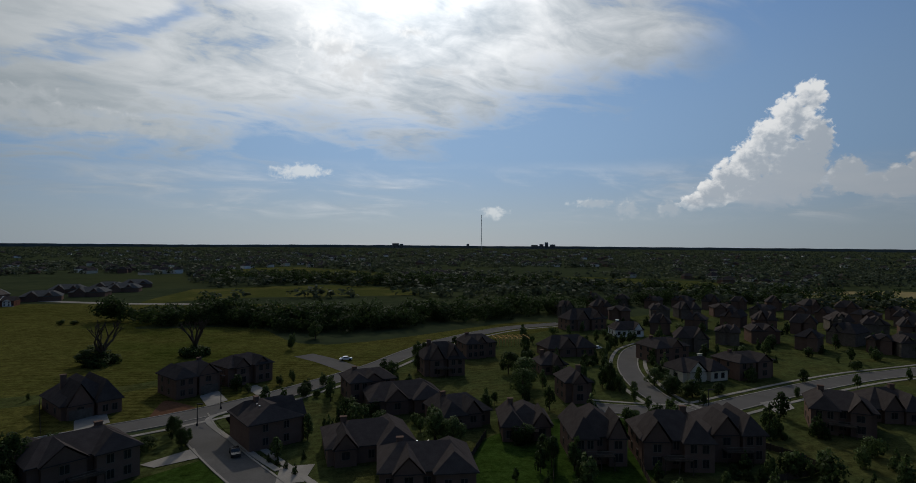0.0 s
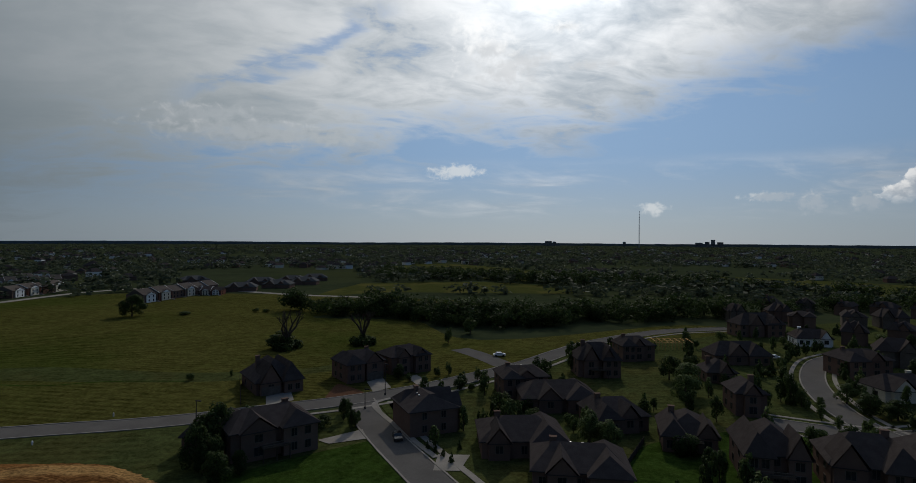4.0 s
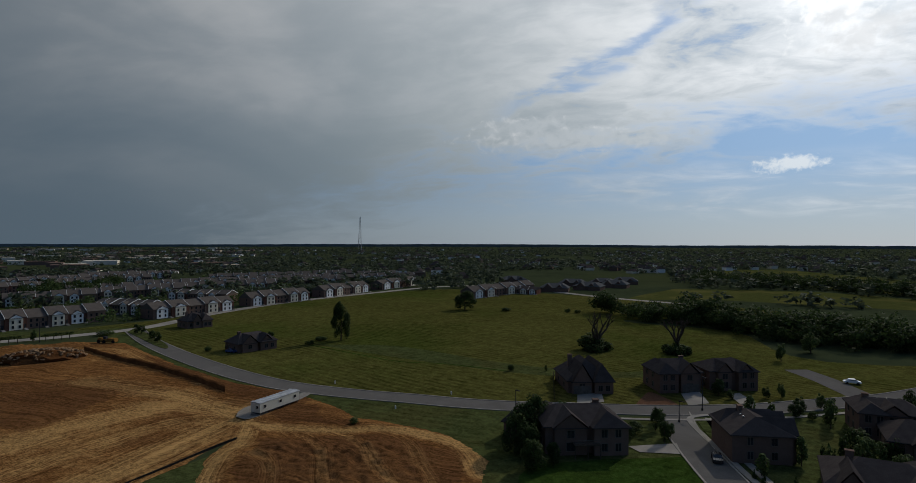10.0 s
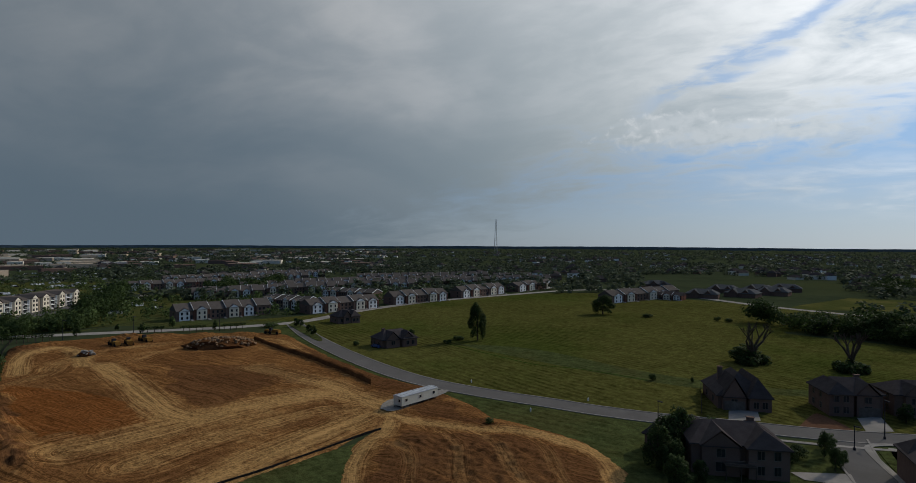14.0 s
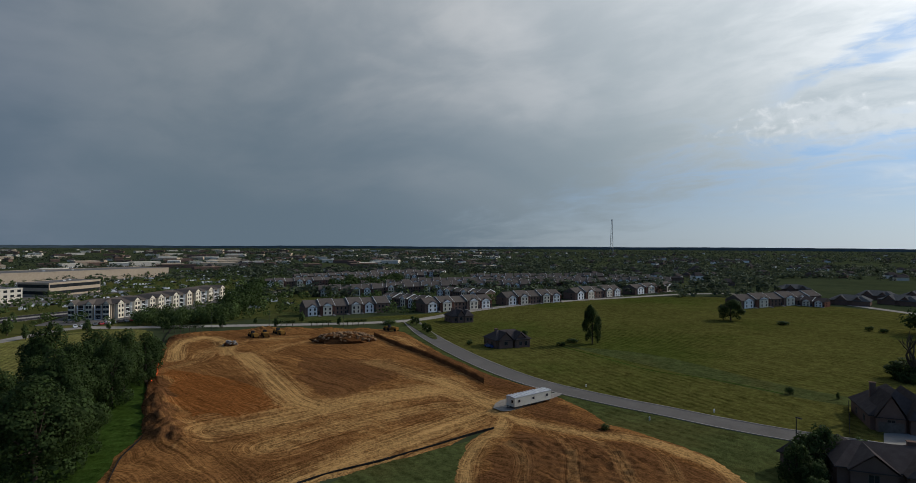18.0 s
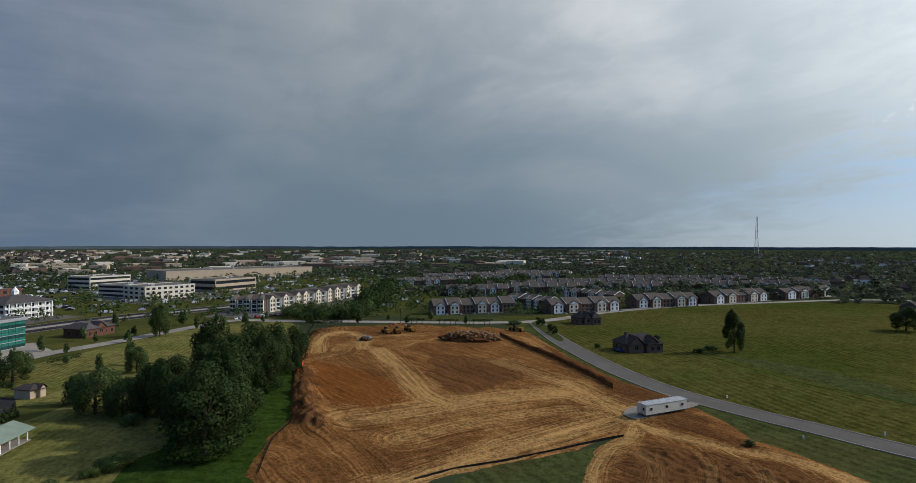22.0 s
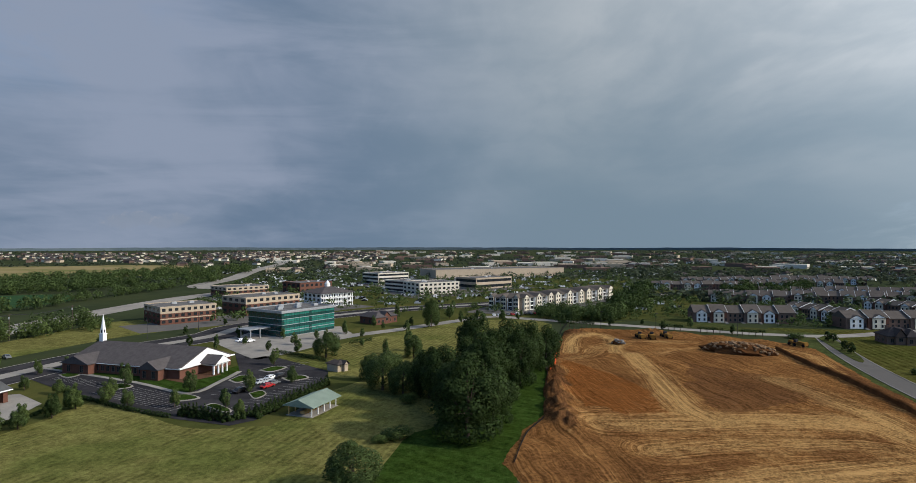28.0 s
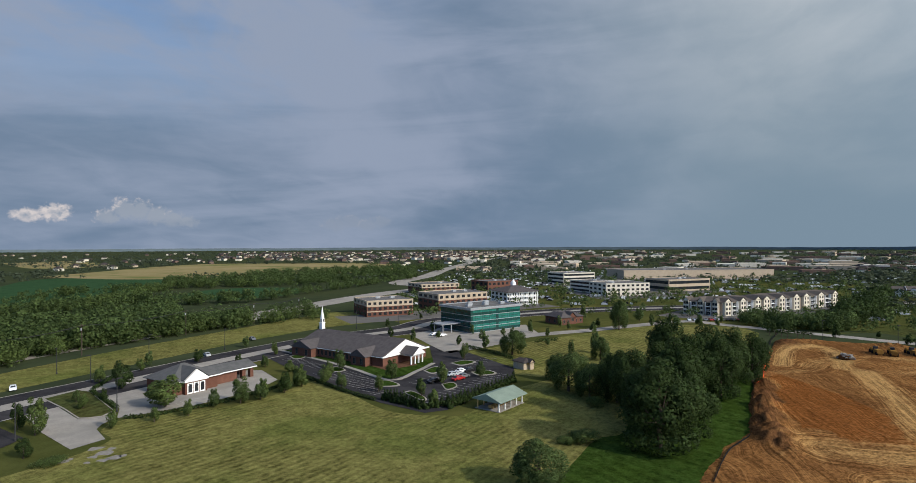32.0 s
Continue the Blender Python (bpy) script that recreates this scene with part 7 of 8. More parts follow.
belt("copse", [(-348.7, -19.2), (-369.2, -13.5), (-413.1, -7.3), (-470.8, -2.5)], 70, 90, 9, 14, LEAF_DARK, "dark copse behind the flats", 260, 0.9)
belt("tree_belt", [(-79.1, -374.3), (-127.9, -413.3), (-163.0, -425.5), (-258.8, -531.2), (-356.2, -479.0)], 40, 110, 7, 11, LEAF_BRIGHT, "lighter trees in the wood beyond the freeway")
belt("copse", [(-461.2, 50.4), (-489.1, 94.0), (-520.6, 121.6)], 90, 70, 9, 14, LEAF_DARK, "dark copse behind the terraces")

FIELDS = [[(-342.1, 794.1), (-290.9, 919.6), (-81.0, 725.3), (-70.7, 586.6), (-170.5, 622.6)], [(-348.8, 836.1), (-278.4, 949.5), (-72.1, 745.4), (-80.2, 627.9), (-206.1, 703.2)], [(-232.4, 496.1), (-127.9, 553.8), (-22.5, 500.6), (-39.2, 454.4), (-166.9, 421.4), (-212.2, 378.0)], [(27.4, 730.3), (161.0, 720.0), (277.2, 644.1), (309.2, 547.6), (215.7, 501.2), (129.1, 577.0)], [(-81.5, -496.6), (-231.3, -836.5), (-318.7, -798.6), (-341.8, -715.5), (-284.6, -595.7), (-170.2, -483.0)], [(-214.1, -461.5), (-292.4, -514.0), (-343.6, -471.0), (-305.5, -410.8), (-244.1, -405.1)], [(-535.8, 600.4), (-500.2, 669.0), (-439.2, 728.2), (-312.6, 666.9), (-227.5, 496.5), (-174.8, 373.2), (-279.5, 313.5)], [(-260.6, -920.6), (-665.0, -1227.2), (-859.4, -922.0), (-702.1, -640.2), (-497.5, -678.5), (-324.1, -737.8)], [(-546.7, -868.8), (-831.3, -1065.5), (-899.3, -866.7), (-710.2, -719.7), (-522.1, -720.2)]]


def scatter(n, near, far, az0, az1, power=1.0, clump=0.004, gap=0.0):
    """Points spread over a sector, clumped by noise, clear of fields and roads."""
    az = np.radians(az0 + (az1 - az0) * R.random(n))
    d = near * (far / near) ** (R.random(n) ** power)
    x, y = -np.sin(az) * d, np.cos(az) * d
    ok = np.ones(n, bool)
    for p in FIELDS + [MEADOW]:
        ok &= ~inside(x, y, p)
    for line, w in ((FREEWAY, 26), (HIGHWAY, 22), (DRIVE, 14)):
        for q in line:
            ok &= (x - q[0]) ** 2 + (y - q[1]) ** 2 > w * w
    if clump:
        m = np.array([noise.noise((a * clump, b * clump, 3.1)) for a, b in zip(x, y)])
        ok &= m > gap
    return np.stack([x, y], 1)[ok]


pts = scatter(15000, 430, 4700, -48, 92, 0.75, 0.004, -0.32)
woods("far_woods", pts, 6 + 6 * R.random(len(pts)), LEAF_HAZED, "far dark tree cover of the suburbs", 22, 2.7, 1.5)
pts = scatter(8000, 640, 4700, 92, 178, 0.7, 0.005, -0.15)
woods("far_woods", pts, 5 + 5 * R.random(len(pts)), LEAF_HAZED, "far tree cover between stores and houses", 22, 2.6, 1.4)

# street and car park trees round the offices and terraces
HOMES = np.array([(o.location.x, o.location.y) for o in scene.objects if o.parent is None and o.name.startswith(("terrace", "office", "apartment", "gallery", "glass", "big_store"))])
for az0, az1, n, lo, hi in ((88, 134, 1500, 330, 900), (58, 92, 600, 330, 660)):
    pts = scatter(n, lo, hi, az0, az1, 0.9, 0.0)
    ok = [min((HOMES[:, 0] - a * (1 - 9 / math.hypot(a, b))) ** 2 + (HOMES[:, 1] - b * (1 - 9 / math.hypot(a, b))) ** 2) > 330 for a, b in pts]
    pts = pts[np.array(ok)]
    woods("street_trees", pts, 3.0 + 5.0 * R.random(len(pts)), LEAF, "small street trees round offices and terraces", 55, 1.7)

# far roofs of the suburbs
def suburb(name, pts, mats, label, size=(11, 15), h=(3.2, 5.8)):
    groups = {m.name: (m, Shape(), Shape()) for m in mats}
    keys = list(groups)
    for x, y in pts:
        m, a, b = groups[rng.choice(keys)]
        t = rng.random() * math.pi
        w, d, e = rng.uniform(*size), rng.uniform(9, 12), rng.uniform(*h)
        s1, s2 = Shape().box(-w / 2, w / 2, -d / 2, d / 2, 0, e), Shape().hip(-w / 2 - 0.4, w / 2 + 0.4, -d / 2 - 0.4, d / 2 + 0.4, e, e + rng.uniform(2.6, 4.0), 0.7)
        c, s = math.cos(t), math.sin(t)
        for src, dst in ((s1, a), (s2, b)):
            dst.add([(x + c * p[0] - s * p[1], y + s * p[0] + c * p[1], p[2]) for p in src.v], src.f)
    for m, a, b in groups.values():
        tagged(new(name + "_walls", a.mesh(name + "_walls", m)), label, "houses", kind="stuff")
        tagged(new(name + "_roofs", b.mesh(name + "_roofs", ROOF)), "dark shingle roofs of the " + label, "roofs", kind="stuff")


suburb("far_suburb", scatter(1300, 650, 2900, -45, 92, 0.8, 0.004, -0.05), (BROWN_BRICK, CREAM, WHITE), "far suburban brick houses among trees")
FAR_ESTATE = [(-836.2, -1469.8), (-1415.4, -2487.9), (-2203.4, -2539.4), (-2882.1, -1465.7), (-1319.2, -671.0), (-1024.8, -1009.1)]
pts = scatter(6000, 1100, 4600, 112, 158, 0.55, 0.0)
pts = pts[inside(pts[:, 0], pts[:, 1], FAR_ESTATE)][:420]
suburb("far_estate", pts, (CREAM, BROWN_BRICK, TAN), "far estate of pale new houses", (12, 17), (5.0, 6.4))
suburb("far_suburb", scatter(420, 900, 3800, 92, 175, 0.8, 0.004, 0.0), (BROWN_BRICK, CREAM, TAN), "far pale houses beyond the freeway")


def stores():
    """Flat-roofed stores and their bright roofs far beyond the offices."""
    a, b, c = Shape(), Shape(), Shape()
    for x, y in scatter(300, 900, 3600, 66, 130, 0.8, 0.0):
        w, d, h, t = rng.uniform(16, 60), rng.uniform(15, 35), rng.uniform(5, 8), math.atan2(y, x) - math.pi / 2 + rng.uniform(-0.3, 0.3)
        s = Shape().box(-w / 2, w / 2, 0, d, 0, h)
        cs, sn = math.cos(t), math.sin(t)
        dst = rng.choice((a, b, c))
        dst.add([(x + cs * p[0] - sn * p[1], y + sn * p[0] + cs * p[1], p[2]) for p in s.v], s.f)
    for s, m, l in ((a, STONE, "pale"), (b, TAN, "tan"), (c, BROWN_BRICK, "brick")):
        tagged(new("far_stores", s.mesh("far_stores", m)), "far flat-roofed " + l + " stores and car lots", "stores", kind="stuff")


stores()

# mast, water tower and the city's blocks on the horizon
def mast(x, y, h, w, label):
    t = thing("radio_mast", x, y, 0, 0, label, "mast")
    for k in range(3):
        a = k * math.tau / 3
        part("leg", Shape().tube((w * math.cos(a), w * math.sin(a), 0), (w * 0.25 * math.cos(a), w * 0.25 * math.sin(a), h), 0.9, 0.6, 5).mesh("leg", METAL), t)
    for i in range(14):
        z, q = h * i / 14, w * (1 - 0.75 * i / 14)
        part("brace", Shape().tube((q, 0, z), (-q * 0.4, q * 0.7, z + h / 14), 0.45, 0.45, 4).tube((-q * 0.5, -q * 0.8, z), (q * 0.9, 0, z + h / 14), 0.45, 0.45, 4).mesh("brace", METAL), t)


def far_at(az, d):
    return -math.sin(radians(az)) * d, math.cos(radians(az)) * d


# stone of the skyline blocks, with distance haze painted in as blue-grey
HAZE = material("hazy_stone", (0.16, 0.18, 0.20), (0.22, 0.24, 0.26), 0.02, 1.0)
mast(*far_at(55.86, 2400), 42 + 2400 * math.tan(radians(2.5)), 9, "tall steel lattice radio mast on the horizon")
mast(*far_at(-2.37, 3500), 42 + 3500 * math.tan(radians(2.9)), 3.5, "slender guyed radio mast on the horizon")
for az, w, top in ((-8.9, 26, 22), (-9.5, 40, 6), (-8.4, 30, 8), (6.3, 50, 8), (5.7, 26, 4), (-1.0, 20, 6), (-7.7, 50, 2)):
    x, y = far_at(az, 4300)
    block(x, y, w, az, 30 + top, 30, HAZE, 6, 5, "hazy tower block on the far skyline", name="tower_block", strip=True, group="skyline", top_max=80)

# ---- small things ----
def segment_things(line, gap):
    """Places every gap metres along a line: x, y, turn."""
    out, carry = [], 0.0
    for (x0, y0), (x1, y1) in zip(line[:-1], line[1:]):
        d = math.hypot(x1 - x0, y1 - y0)
        while carry < d:
            q = carry / d
            out.append((x0 + (x1 - x0) * q, y0 + (y1 - y0) * q, math.degrees(math.atan2(y1 - y0, x1 - x0))))
            carry += gap
        carry -= d
    return out


def silt_fence(line, label, mat=FABRIC, h=0.55):
    line = smooth(line, 5)
    x0, y0 = line[0]
    f = thing("silt_fence" if mat is FABRIC else "barrier_fence", x0, y0, 0, 0, label, "fence")
    pts = [(q[0] - x0, q[1] - y0) for q in line]
    ribbon("fabric", pts, 0.1, h, mat, h + 0.05, parent=f)
    for px_, py_, t in segment_things(pts, 3.0):
        part("stake", box_mesh("stake", 0.07, 0.07, h + 0.2, BARK if mat is FABRIC else FRAME), f, pose(px_, py_, 0, 0, 0, t))


silt_fence([(-191.7, -33.1), (-162.7, -28.5), (-140.4, -24.6), (-129.9, -25.4), (-122.2, -26.1), (-106.0, -24.8)], "black silt fence along the edge of the clay site")
silt_fence([(-100.5, 3.2), (-104.5, 11.0), (-107.3, 20.3), (-112.4, 33.6), (-116.9, 44.1), (-118.6, 49.4)], "black silt fence between grass and clay")
silt_fence([(-311.9, -42.2), (-277.8, -41.2), (-240.7, -37.3)], "black silt fence at the corner of the site")
silt_fence([(-187.6, -31.6), (-197.0, -31.6), (-211.0, -33.4), (-226.0, -35.0)], "bright orange plastic barrier fence", ORANGE, 1.1)


def rock_pile(x, y, w, d, h, n, label, mat):
    p = thing("rock_pile", x, y, math.degrees(math.atan2(y, x)) - 90, 0.3, label, "rubble heap")
    r = random.Random(3)
    forms = []
    for k in range(5):
        bm = bmesh.new()
        bmesh.ops.create_icosphere(bm, subdivisions=1, radius=1.0)
        for v in bm.verts:
            v.co *= r.uniform(0.65, 1.1)
            v.co.z *= 0.6
        me = bpy.data.meshes.new("rock")
        bm.to_mesh(me)
        bm.free()
        me.materials.append(mat)
        forms.append(me)
    core = bmesh.new()
    bmesh.ops.create_icosphere(core, subdivisions=3, radius=1.0)
    for v in core.verts:
        k = 1 + 0.3 * noise.noise(v.co * 3)
        v.co = Vector((v.co.x * w / 2 * k, v.co.y * d / 2 * k, max(v.co.z, -0.1) * h * 0.8 * k))
    me = bpy.data.meshes.new("heap")
    core.to_mesh(me)
    core.free()
    me.materials.append(DIRT_DARK)
    part("heap", me, p)
    for i in range(n):
        a, q = r.random() * math.tau, math.sqrt(r.random())
        k = r.uniform(0.35, 1.1)
        m_ = pose(math.cos(a) * q * w / 2, math.sin(a) * q * d / 2, h * 0.8 * math.sqrt(max(0, 1 - q * q)) + 0.1, r.uniform(-40, 40), r.uniform(-40, 40), r.random() * 360)
        part("rock", r.choice(forms), p, m_ @ Matrix.Diagonal((k, k, k, 1)))


rock_pile(-243.0, 32.5, 26, 12, 4.6, 230, "long heap of broken limestone and clay", ROCK)
rock_pile(-248.0, -13.0, 5, 4, 2.0, 24, "small pale gravel heap on the site", GRAVEL)


def excavator(x, y, turn, label):
    e = thing("scraper", x, y, turn, 0.35, label, "earthmover", "earthmovers")
    e.scale = (0.8, 0.8, 0.75)
    b = part("body", Shape().box(-2.6, 2.2, -1.2, 1.2, 0.9, 2.0).box(-2.4, -0.6, -1.0, 1.0, 2.0, 2.6).mesh("body", YELLOW), e)
    part("cab", Shape().box(0.3, 1.8, -0.8, 0.8, 2.0, 3.4).box(0.2, 1.9, -0.9, 0.9, 3.4, 3.55).mesh("cab", FRAME), e)
    part("bowl", Shape().box(2.6, 7.0, -1.4, 1.4, 0.6, 2.2).box(2.8, 6.8, -1.2, 1.2, 2.2, 2.6).mesh("bowl", YELLOW), e)
    part("hitch", Shape().box(2.0, 2.8, -0.3, 0.3, 1.0, 1.6).mesh("hitch", FRAME), e)
    for wx in (-1.7, 1.2, 6.2):
        for wy in (-1.5, 1.1):
            part("wheel", shared("big_wheel", lambda: Shape().tube((0, 0, 0), (0, 0.5, 0), 0.85, 0.85, 14).mesh("wheel", RUBBER)), e, pose(wx, wy, 0.85))
    part("exhaust", Shape().tube((-1.2, 0.5, 2.6), (-1.2, 0.5, 3.5), 0.08, 0.08, 6).mesh("exhaust", FRAME), e)


YELLOW = material("machine_yellow", (0.17, 0.09, 0.025), (0.24, 0.13, 0.035), 1.0, 0.6)
excavator(-267.7, -5.0, 20, "dusty yellow scraper parked on the clay")
excavator(-268.5, 0.3, 8, "dusty yellow scraper parked on the clay")
excavator(-272.8, 5.8, 25, "dusty yellow scraper parked on the clay")
excavator(-267.5, 56.3, 40, "dusty yellow dozer at the edge of the site")
patch("gravel_pad", [(-132.6, 55.0), (-136.9, 57.7), (-139.7, 62.6), (-141.2, 76.2), (-138.0, 77.0), (-129.3, 58.3)], 0.47, GRAVEL, "pale gravel pad under the site trailer", category="gravel")


# trellised small trees in rows by the collector road
def trellis_row(x, y, turn, n=4):
    t = thing("hedge_row", x, y, turn, 0, "short row of clipped small trees beside the road", "trees", "clipped tree rows")
    r = np.random.default_rng(int(abs(x * 7)))
    for i in range(n):
        part("trunk", shared("sap", lambda: Shape().tube((0, 0, 0), (0, 0, 1.9), 0.16, 0.12, 6).mesh("trunk", BARK)), t, pose(i * 2.8, 0, 0))
        v, f = leaf_cloud(r, [(0, 0, 2.4, 0.75), (0.9, 0, 2.45, 0.7), (-0.9, 0, 2.4, 0.7)], 120, 0.5)
        part("crown", quick_mesh("crown", v, f, LEAF_DARK), t, pose(i * 2.8, 0, 0))


for a, b in (((-301.5, -46.2), (-303.1, -43.7)), ((-295.5, -35.9), (-292.1, -27.6)), ((-298.6, 5.4), (-297.0, 14.7)), ((-293.4, 22.6), (-291.7, 32.4)), ((-290.3, 40.1), (-290.4, 51.8)), ((-293.9, -44.2), (-292.3, -41.0))):
    trellis_row(*a, math.degrees(math.atan2(b[1] - a[1], b[0] - a[0])))
# planted island at the estate entrance
for x, y in [(-285.8, 73.0), (-283.1, 74.5), (-261.3, 72.8), (-255.6, 73.2)]:
    tree(x, y, 4.4, 4.2, "broad", "mid", LEAF_DARK, label="small dark tree on the entrance island", group="entrance trees")
patch("island", [(-293.2, 71.1), (-298.6, 76.9), (-248.2, 74.2), (-241.1, 70.2)], 0.2, LAWN, "grassy island in the entrance road", thick=0.15)


# ---- cars ----
def car_model(mat):
    s = Shape()
    prof = [(-2.2, 0.35), (-2.25, 0.75), (-1.6, 0.92), (-0.9, 1.42), (0.7, 1.45), (1.35, 0.98), (2.15, 0.82), (2.2, 0.35)]
    n = len(prof)
    v = [(x, -0.85 if z < 1.2 else -0.68, z) for x, z in prof] + [(x, 0.85 if z < 1.2 else 0.68, z) for x, z in prof]
    f = [tuple(range(n)), tuple(range(2 * n - 1, n - 1, -1))] + [(i, i + n, (i + 1) % n + n, (i + 1) % n) for i in range(n)]
    return s.add(v, f).mesh("body", mat)


CAR_PAINT = {k: material("car_" + k, c, tuple(q * 1.1 for q in c), 1.0, 0.25, spec=0.6) for k, c in (("white", (0.70, 0.70, 0.70)), ("black", (0.012, 0.012, 0.014)), ("silver", (0.36, 0.37, 0.38)), ("red", (0.32, 0.02, 0.02)), ("blue", (0.03, 0.06, 0.16)), ("grey", (0.12, 0.125, 0.13)))}


def car(x, y, turn, colour, label="", z=0.1):
    c = thing("car", x, y, turn, z, label or colour + " car parked on the asphalt", "car", "parked cars")
    part("body", shared("car" + colour, lambda: car_model(CAR_PAINT[colour])), c)
    part("windscreen", shared("wind", lambda: Shape().add([(1.30, -0.6, 1.02), (1.30, 0.6, 1.02), (0.74, 0.55, 1.42), (0.74, -0.55, 1.42)], [(0, 1, 2, 3)]).mesh("windscreen", GLASS)), c, pose(0.03, 0, 0.01))
    part("side_window", shared("sidew", lambda: Shape().box(-1.0, 0.8, -0.80, 0.80, 1.0, 1.3).mesh("side_window", GLASS)), c)
    part("rear_window", shared("rearw", lambda: Shape().add([(-1.58, -0.6, 0.98), (-0.95, -0.55, 1.40), (-0.95, 0.55, 1.40), (-1.58, 0.6, 0.98)], [(0, 1, 2, 3)]).mesh("rear_window", GLASS)), c, pose(-0.03, 0, 0.01))
    for wx in (-1.35, 1.35):
        for wy in (-0.9, 0.7):
            part("wheel", shared("wheel", lambda: Shape().tube((0, 0, 0), (0, 0.2, 0), 0.33, 0.33, 12).mesh("wheel", RUBBER)), c, pose(wx, wy, 0.33))


lot_turn = 79.9
for q, c in (((-148.0, -112.1), "white"), ((-150.8, -110.9), "black"), ((-144.5, -110.7), "silver"), ((-142.7, -107.1), "grey"), ((-139.3, -106.5), "red"), ((-132.4, -110.5), "black"), ((-142.7, -111.5), "silver")):
    car(*q, lot_turn + 90, c)
for q, c in (((-201.7, -168.2), "white"), ((-201.8, -163.4), "white"), ((-201.2, -165.3), "silver")):
    car(*q, lot_turn + 90, c)
car(-52.2, -203.1, lot_turn - 4, "white", "white saloon driving on the dark highway", 0.12)
car(-112.5, -205.6, lot_turn - 4, "silver", "silver car on the highway", 0.12)
car(-143.9, -224.9, lot_turn - 4, "grey", "grey car on the highway", 0.12)
car(-43.6, 111.3, -62, "black", "black car parked at the kerb of the side street", 0.1)
car(-39.6, 201.1, 20, "white", "white car parked on the stub road")
car(55.7, 225.5, 10, "white", "white car parked beside a new house", 0.05)
car(-212.9, 86.5, 20, "blue", "blue car parked beside a brick house", 0.05)
for q, c in ((((-421.1, 254.3)), "white"), (((-424.6, 264.9)), "silver"), (((-411.1, 223.0)), "black"), (((-437.9, 320.1)), "white"), (((-440.3, 341.9)), "white"), (((-439.0, 349.6)), "silver"), (((-442.7, 364.4)), "white"), (((-430.9, 292.8)), "grey"), (((-434.4, 306.3)), "black"), (((-397.2, 194.0)), "silver"), (((-445.2, 387.4)), "white"), (((-385.1, 163.1)), "white")):
    car(*q, 90 + math.degrees(math.atan2(q[1], q[0])), c, c + " car parked in front of the terraces", 0.12)
for k in range(14):
    q = ((-322.8, -87.5), (-347.8, -57.3))
    u_ = k / 13
    car(q[0][0] + (q[1][0] - q[0][0]) * u_, q[0][1] + (q[1][1] - q[0][1]) * u_, 20 + 8 * (k % 3), ("white", "silver", "black", "grey", "red")[k % 5], z=0.12)


# ---- poles and lamps ----
def lamp_pole(x, y, h=8.0, turn=0.0, label="dark street lamp on a slim pole"):
    p = thing("street_lamp", x, y, turn, 0, label, "street lamp", "street lamps")
    part("pole", shared(("pole", h), lambda: Shape().tube((0, 0, 0), (0, 0, h), 0.12, 0.08, 7).tube((0, 0, 0), (0, 0, 0.6), 0.25, 0.25, 8).mesh("pole", FRAME)), p)
    part("head", shared("lamphead", lambda: Shape().box(-0.1, 1.3, -0.18, 0.18, -0.12, 0.08).mesh("head", FRAME)), p, pose(0, 0, h))


for q in ((-69.5, -195.1), (-98.2, -221.1), (-67.5, -217.4), (-61.3, -155.5), (-124.3, -213.7), (-222.6, -210.8), (-194.5, -212.9), (-293.4, -23.8), (-292.8, 2.4), (-288.6, 37.8), (-38.9, -149.9), (-59.2, 141.9)):
    lamp_pole(*q, 8.5, rng.random() * 360)
for q in ((-59.1, 128.8), (64.3, 144.7), (-91.7, 108.6)):
    lamp_pole(*q, 5.0, 0)


def utility_pole(x, y, h, turn):
    p = thing("utility_pole", x, y, turn, 0, "weathered wooden utility pole with a crossarm", "utility pole", "utility poles")
    part("pole", Shape().tube((0, 0, 0), (0, 0, h), 0.2, 0.14, 8).mesh("pole", BARK), p)
    part("crossarm", Shape().box(-1.3, 1.3, -0.08, 0.08, h - 0.7, h - 0.5).mesh("crossarm", BARK), p)
    part("transformer", Shape().tube((0.35, 0, h - 2.4), (0.35, 0, h - 1.4), 0.28, 0.28, 9).mesh("transformer", METAL), p)


UP = [(-84.8, -246.7), (-132.8, -261.8), (-170.6, -265.1), (-205.6, -273.8), (-47.2, -231.3)]
UP.sort(key=lambda q: q[0])
for q in UP:
    utility_pole(*q, 12.0, 30)
for k in range(len(UP) - 1):
    (x0, y0), (x1, y1) = UP[k], UP[k + 1]
    w = thing("power_line", x0, y0, 0, 0, "thin dark power lines between the poles", "cable")
    for dx_ in (-1.1, 0.0, 1.1):
        s = Shape()
        n = 8
        for i in range(n):
            a, b = i / n, (i + 1) / n
            s.tube(((x1 - x0) * a + dx_, (y1 - y0) * a, 11.5 - 5 * a * (1 - a)), ((x1 - x0) * b + dx_, (y1 - y0) * b, 11.5 - 5 * b * (1 - b)), 0.035, 0.035, 4)
        part("wire", s.mesh("wire", FRAME), w)


